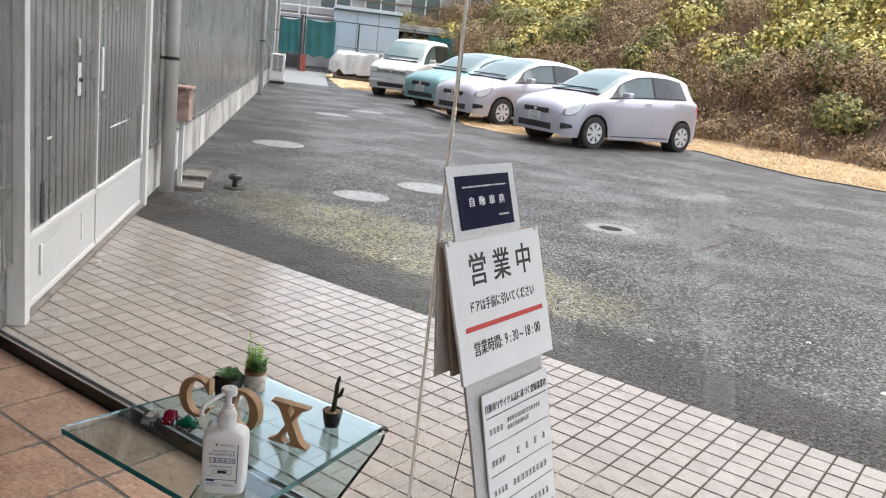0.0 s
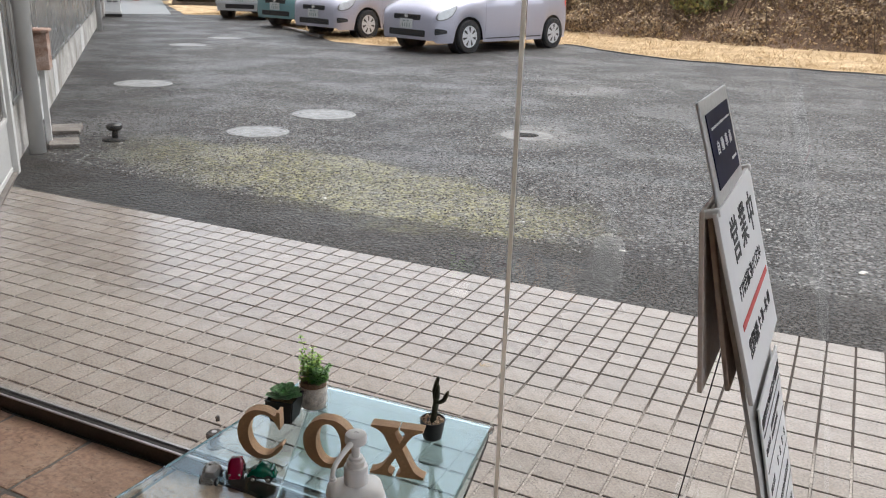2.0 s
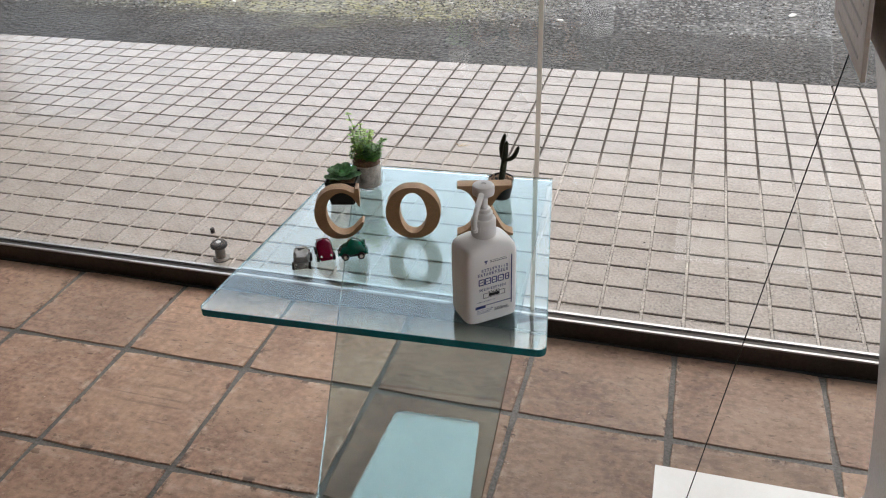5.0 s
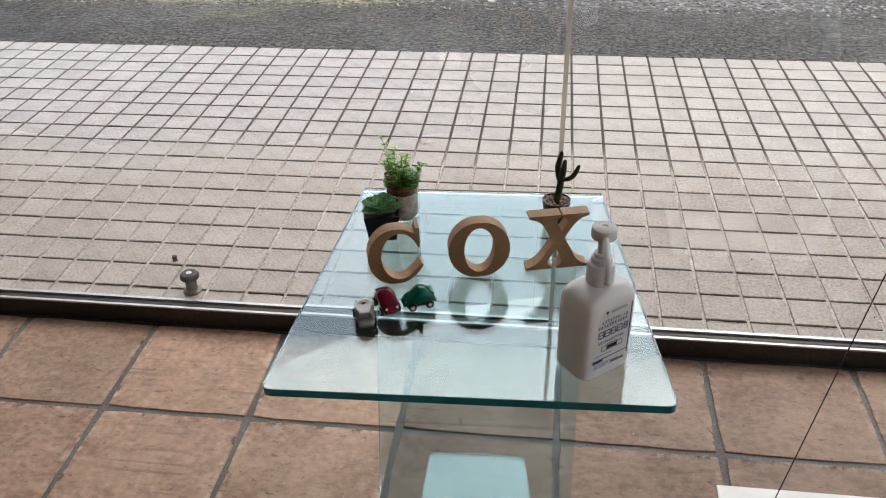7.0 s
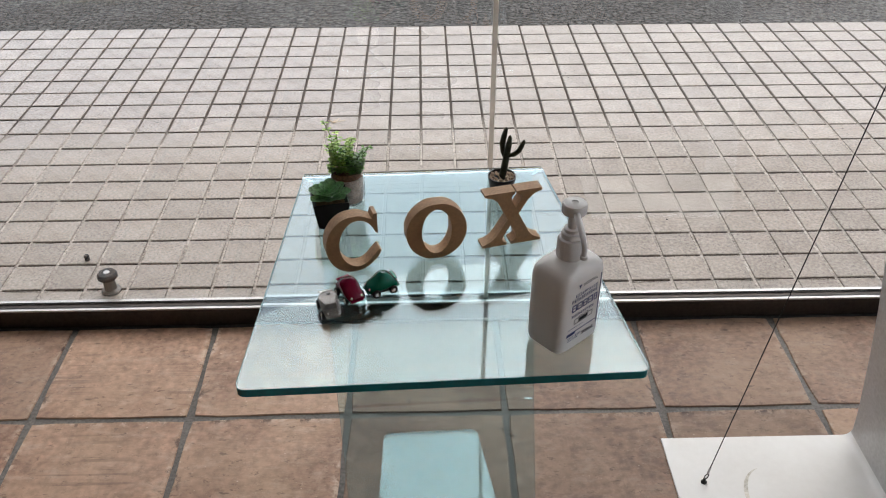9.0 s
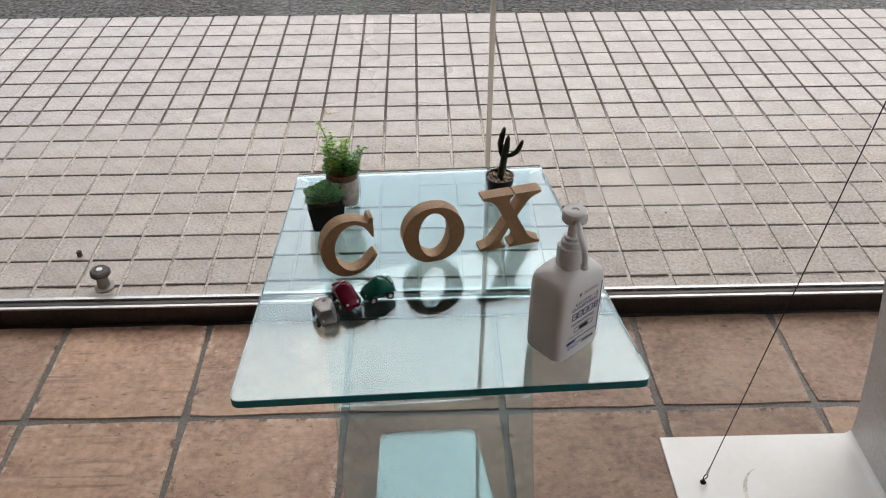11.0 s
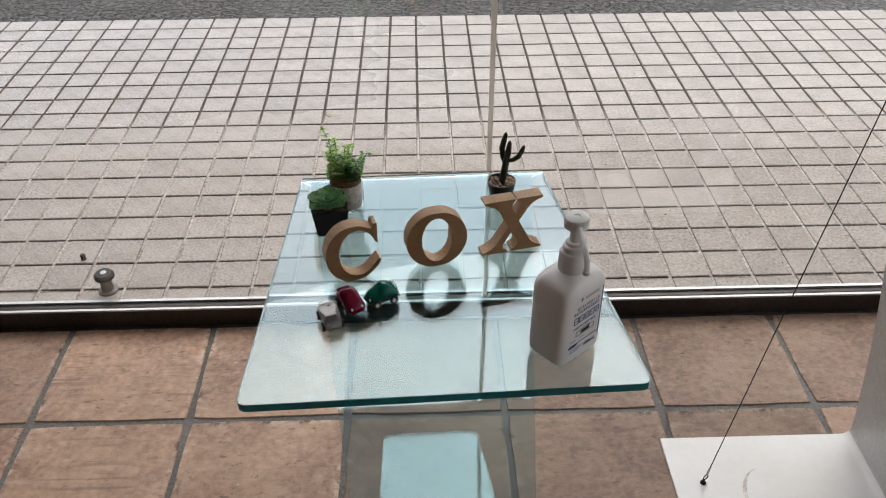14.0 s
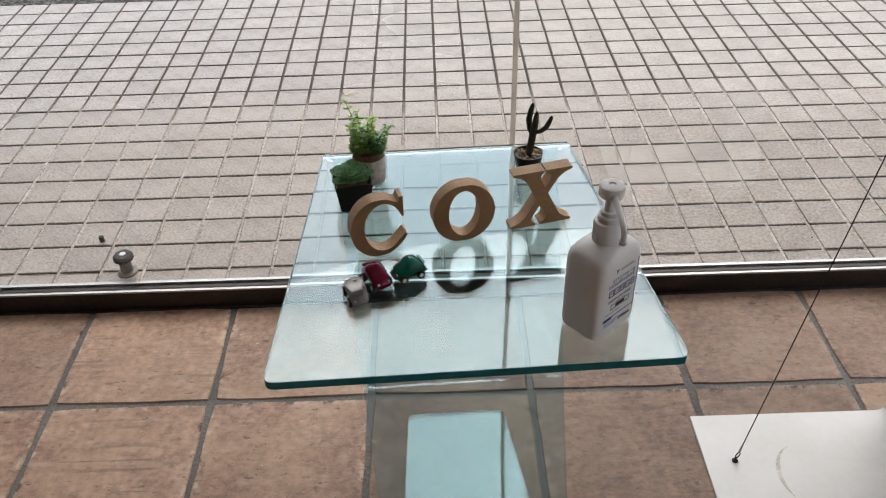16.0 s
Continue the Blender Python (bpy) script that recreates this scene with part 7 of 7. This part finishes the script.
# ---- loose coarse stones that stand proud of the worn asphalt ----
def asphalt_stones():
    rg = np.random.default_rng(31)
    pts = []
    for x0, x1, y0, y1, dens in ((-5.2, 3.2, 2.4, 4.6, 2000), (-7.0, 3.6, 4.6, 7.2, 1100), (-9.5, 3.0, 7.2, 11.5, 520)):
        n = int((x1 - x0) * (y1 - y0) * dens)
        pts.append(np.stack([rg.uniform(x0, x1, n), rg.uniform(y0, y1, n)], 1))
    P = np.concatenate(pts)
    keep = (P[:, 0] + P[:, 1] > -1.55) & (np.sin(P[:, 0] * 1.9 + 1.3 * np.sin(P[:, 1] * 1.1)) * np.sin(P[:, 1] * 1.6 + P[:, 0]) > rg.uniform(-2.2, 0.7, len(P)))
    for mx, my, mr in ((-3.45, 4.21, 0.30), (-3.50, 5.33, 0.34), (-6.50, 5.95, 0.36), (-1.33, 5.55, 0.2), (-4.17, 3.27, 0.12)):
        keep &= np.hypot(P[:, 0] - mx, P[:, 1] - my) > mr
    P = P[keep]
    n = len(P)
    size = rg.uniform(0.0040, 0.0098, n) * (1 + 0.05 * np.clip(P[:, 1] - 4, 0, 6))
    ang = rg.uniform(0, 6.283, n)
    V = np.zeros((n, 7, 3), np.float32)
    for j in range(6):
        r = size * rg.uniform(0.85, 1.15, n)
        V[:, j, 0] = P[:, 0] + r * np.cos(ang + j * 1.0472)
        V[:, j, 1] = P[:, 1] + r * 0.8 * np.sin(ang + j * 1.0472)
        V[:, j, 2] = rg.uniform(-0.001, 0.002, n)
    V[:, 6, 0], V[:, 6, 1] = P[:, 0] + rg.normal(0, 0.001, n), P[:, 1] + rg.normal(0, 0.001, n)
    V[:, 6, 2] = size * rg.uniform(0.5, 0.9, n)
    F = np.zeros((n, 6, 3), np.int32)
    for j in range(6):
        F[:, j] = np.stack([np.arange(n) * 7 + j, np.arange(n) * 7 + (j + 1) % 6, np.arange(n) * 7 + 6], 1)
    me = bpy.data.meshes.new("asphalt_stones")
    me.vertices.add(7 * n)
    me.vertices.foreach_set("co", V.ravel())
    me.loops.add(18 * n)
    me.loops.foreach_set("vertex_index", F.ravel())
    me.polygons.add(6 * n)
    me.polygons.foreach_set("loop_start", np.arange(0, 18 * n, 3, dtype=np.int32))
    me.update(calc_edges=True)
    me.materials.append(leaf_mat("asphalt_stone", (0.010, 0.010, 0.010), (0.36, 0.352, 0.338), (0.070, 0.068, 0.065), 0.2))
    tagged(new("asphalt_stones", me), "coarse grey stones standing out of the worn asphalt", "gravel", kind="stuff")


asphalt_stones()


# ---- litter on the paving ----
def litter():
    rnd = random.Random(77)
    vv, ff = [], []
    for i in range(60):
        x, y = rnd.uniform(-1.6, 1.9), rnd.uniform(0.0, 1.7)
        s = rnd.uniform(0.0012, 0.0032)
        k0 = len(vv)
        vv += [(x + s * math.cos(a) * rnd.uniform(0.6, 1.3), y + s * math.sin(a) * rnd.uniform(0.6, 1.3), 0.0006) for a in (0, 1.57, 3.14, 4.71)] + [(x, y, 0.0006 + s * 0.9)]
        ff += [(k0 + j, k0 + (j + 1) % 4, k0 + 4) for j in range(4)]
    tagged(raw("crumbs", vv, ff, M_rubber), "dark crumbs of grit scattered on the paving", "grit", kind="stuff")
    bm = bmesh.new()
    for i in range(7):
        a, l = rnd.uniform(0.2, 2.2), rnd.uniform(0.02, 0.055)
        tube([(0, 0, 0.0018), (l * 0.5 * math.cos(a), l * 0.5 * math.sin(a), 0.004), (l * math.cos(a + 0.2), l * math.sin(a + 0.2), 0.0022)], 0.0007, 5, bm)
    straw = part("straw_wisp", bm, M_straw)
    straw.matrix_world = pose(0.125, 0.905, 0.0005)
    tagged(straw, "pale dry wisp of straw lying on the paving", "straw")


litter()
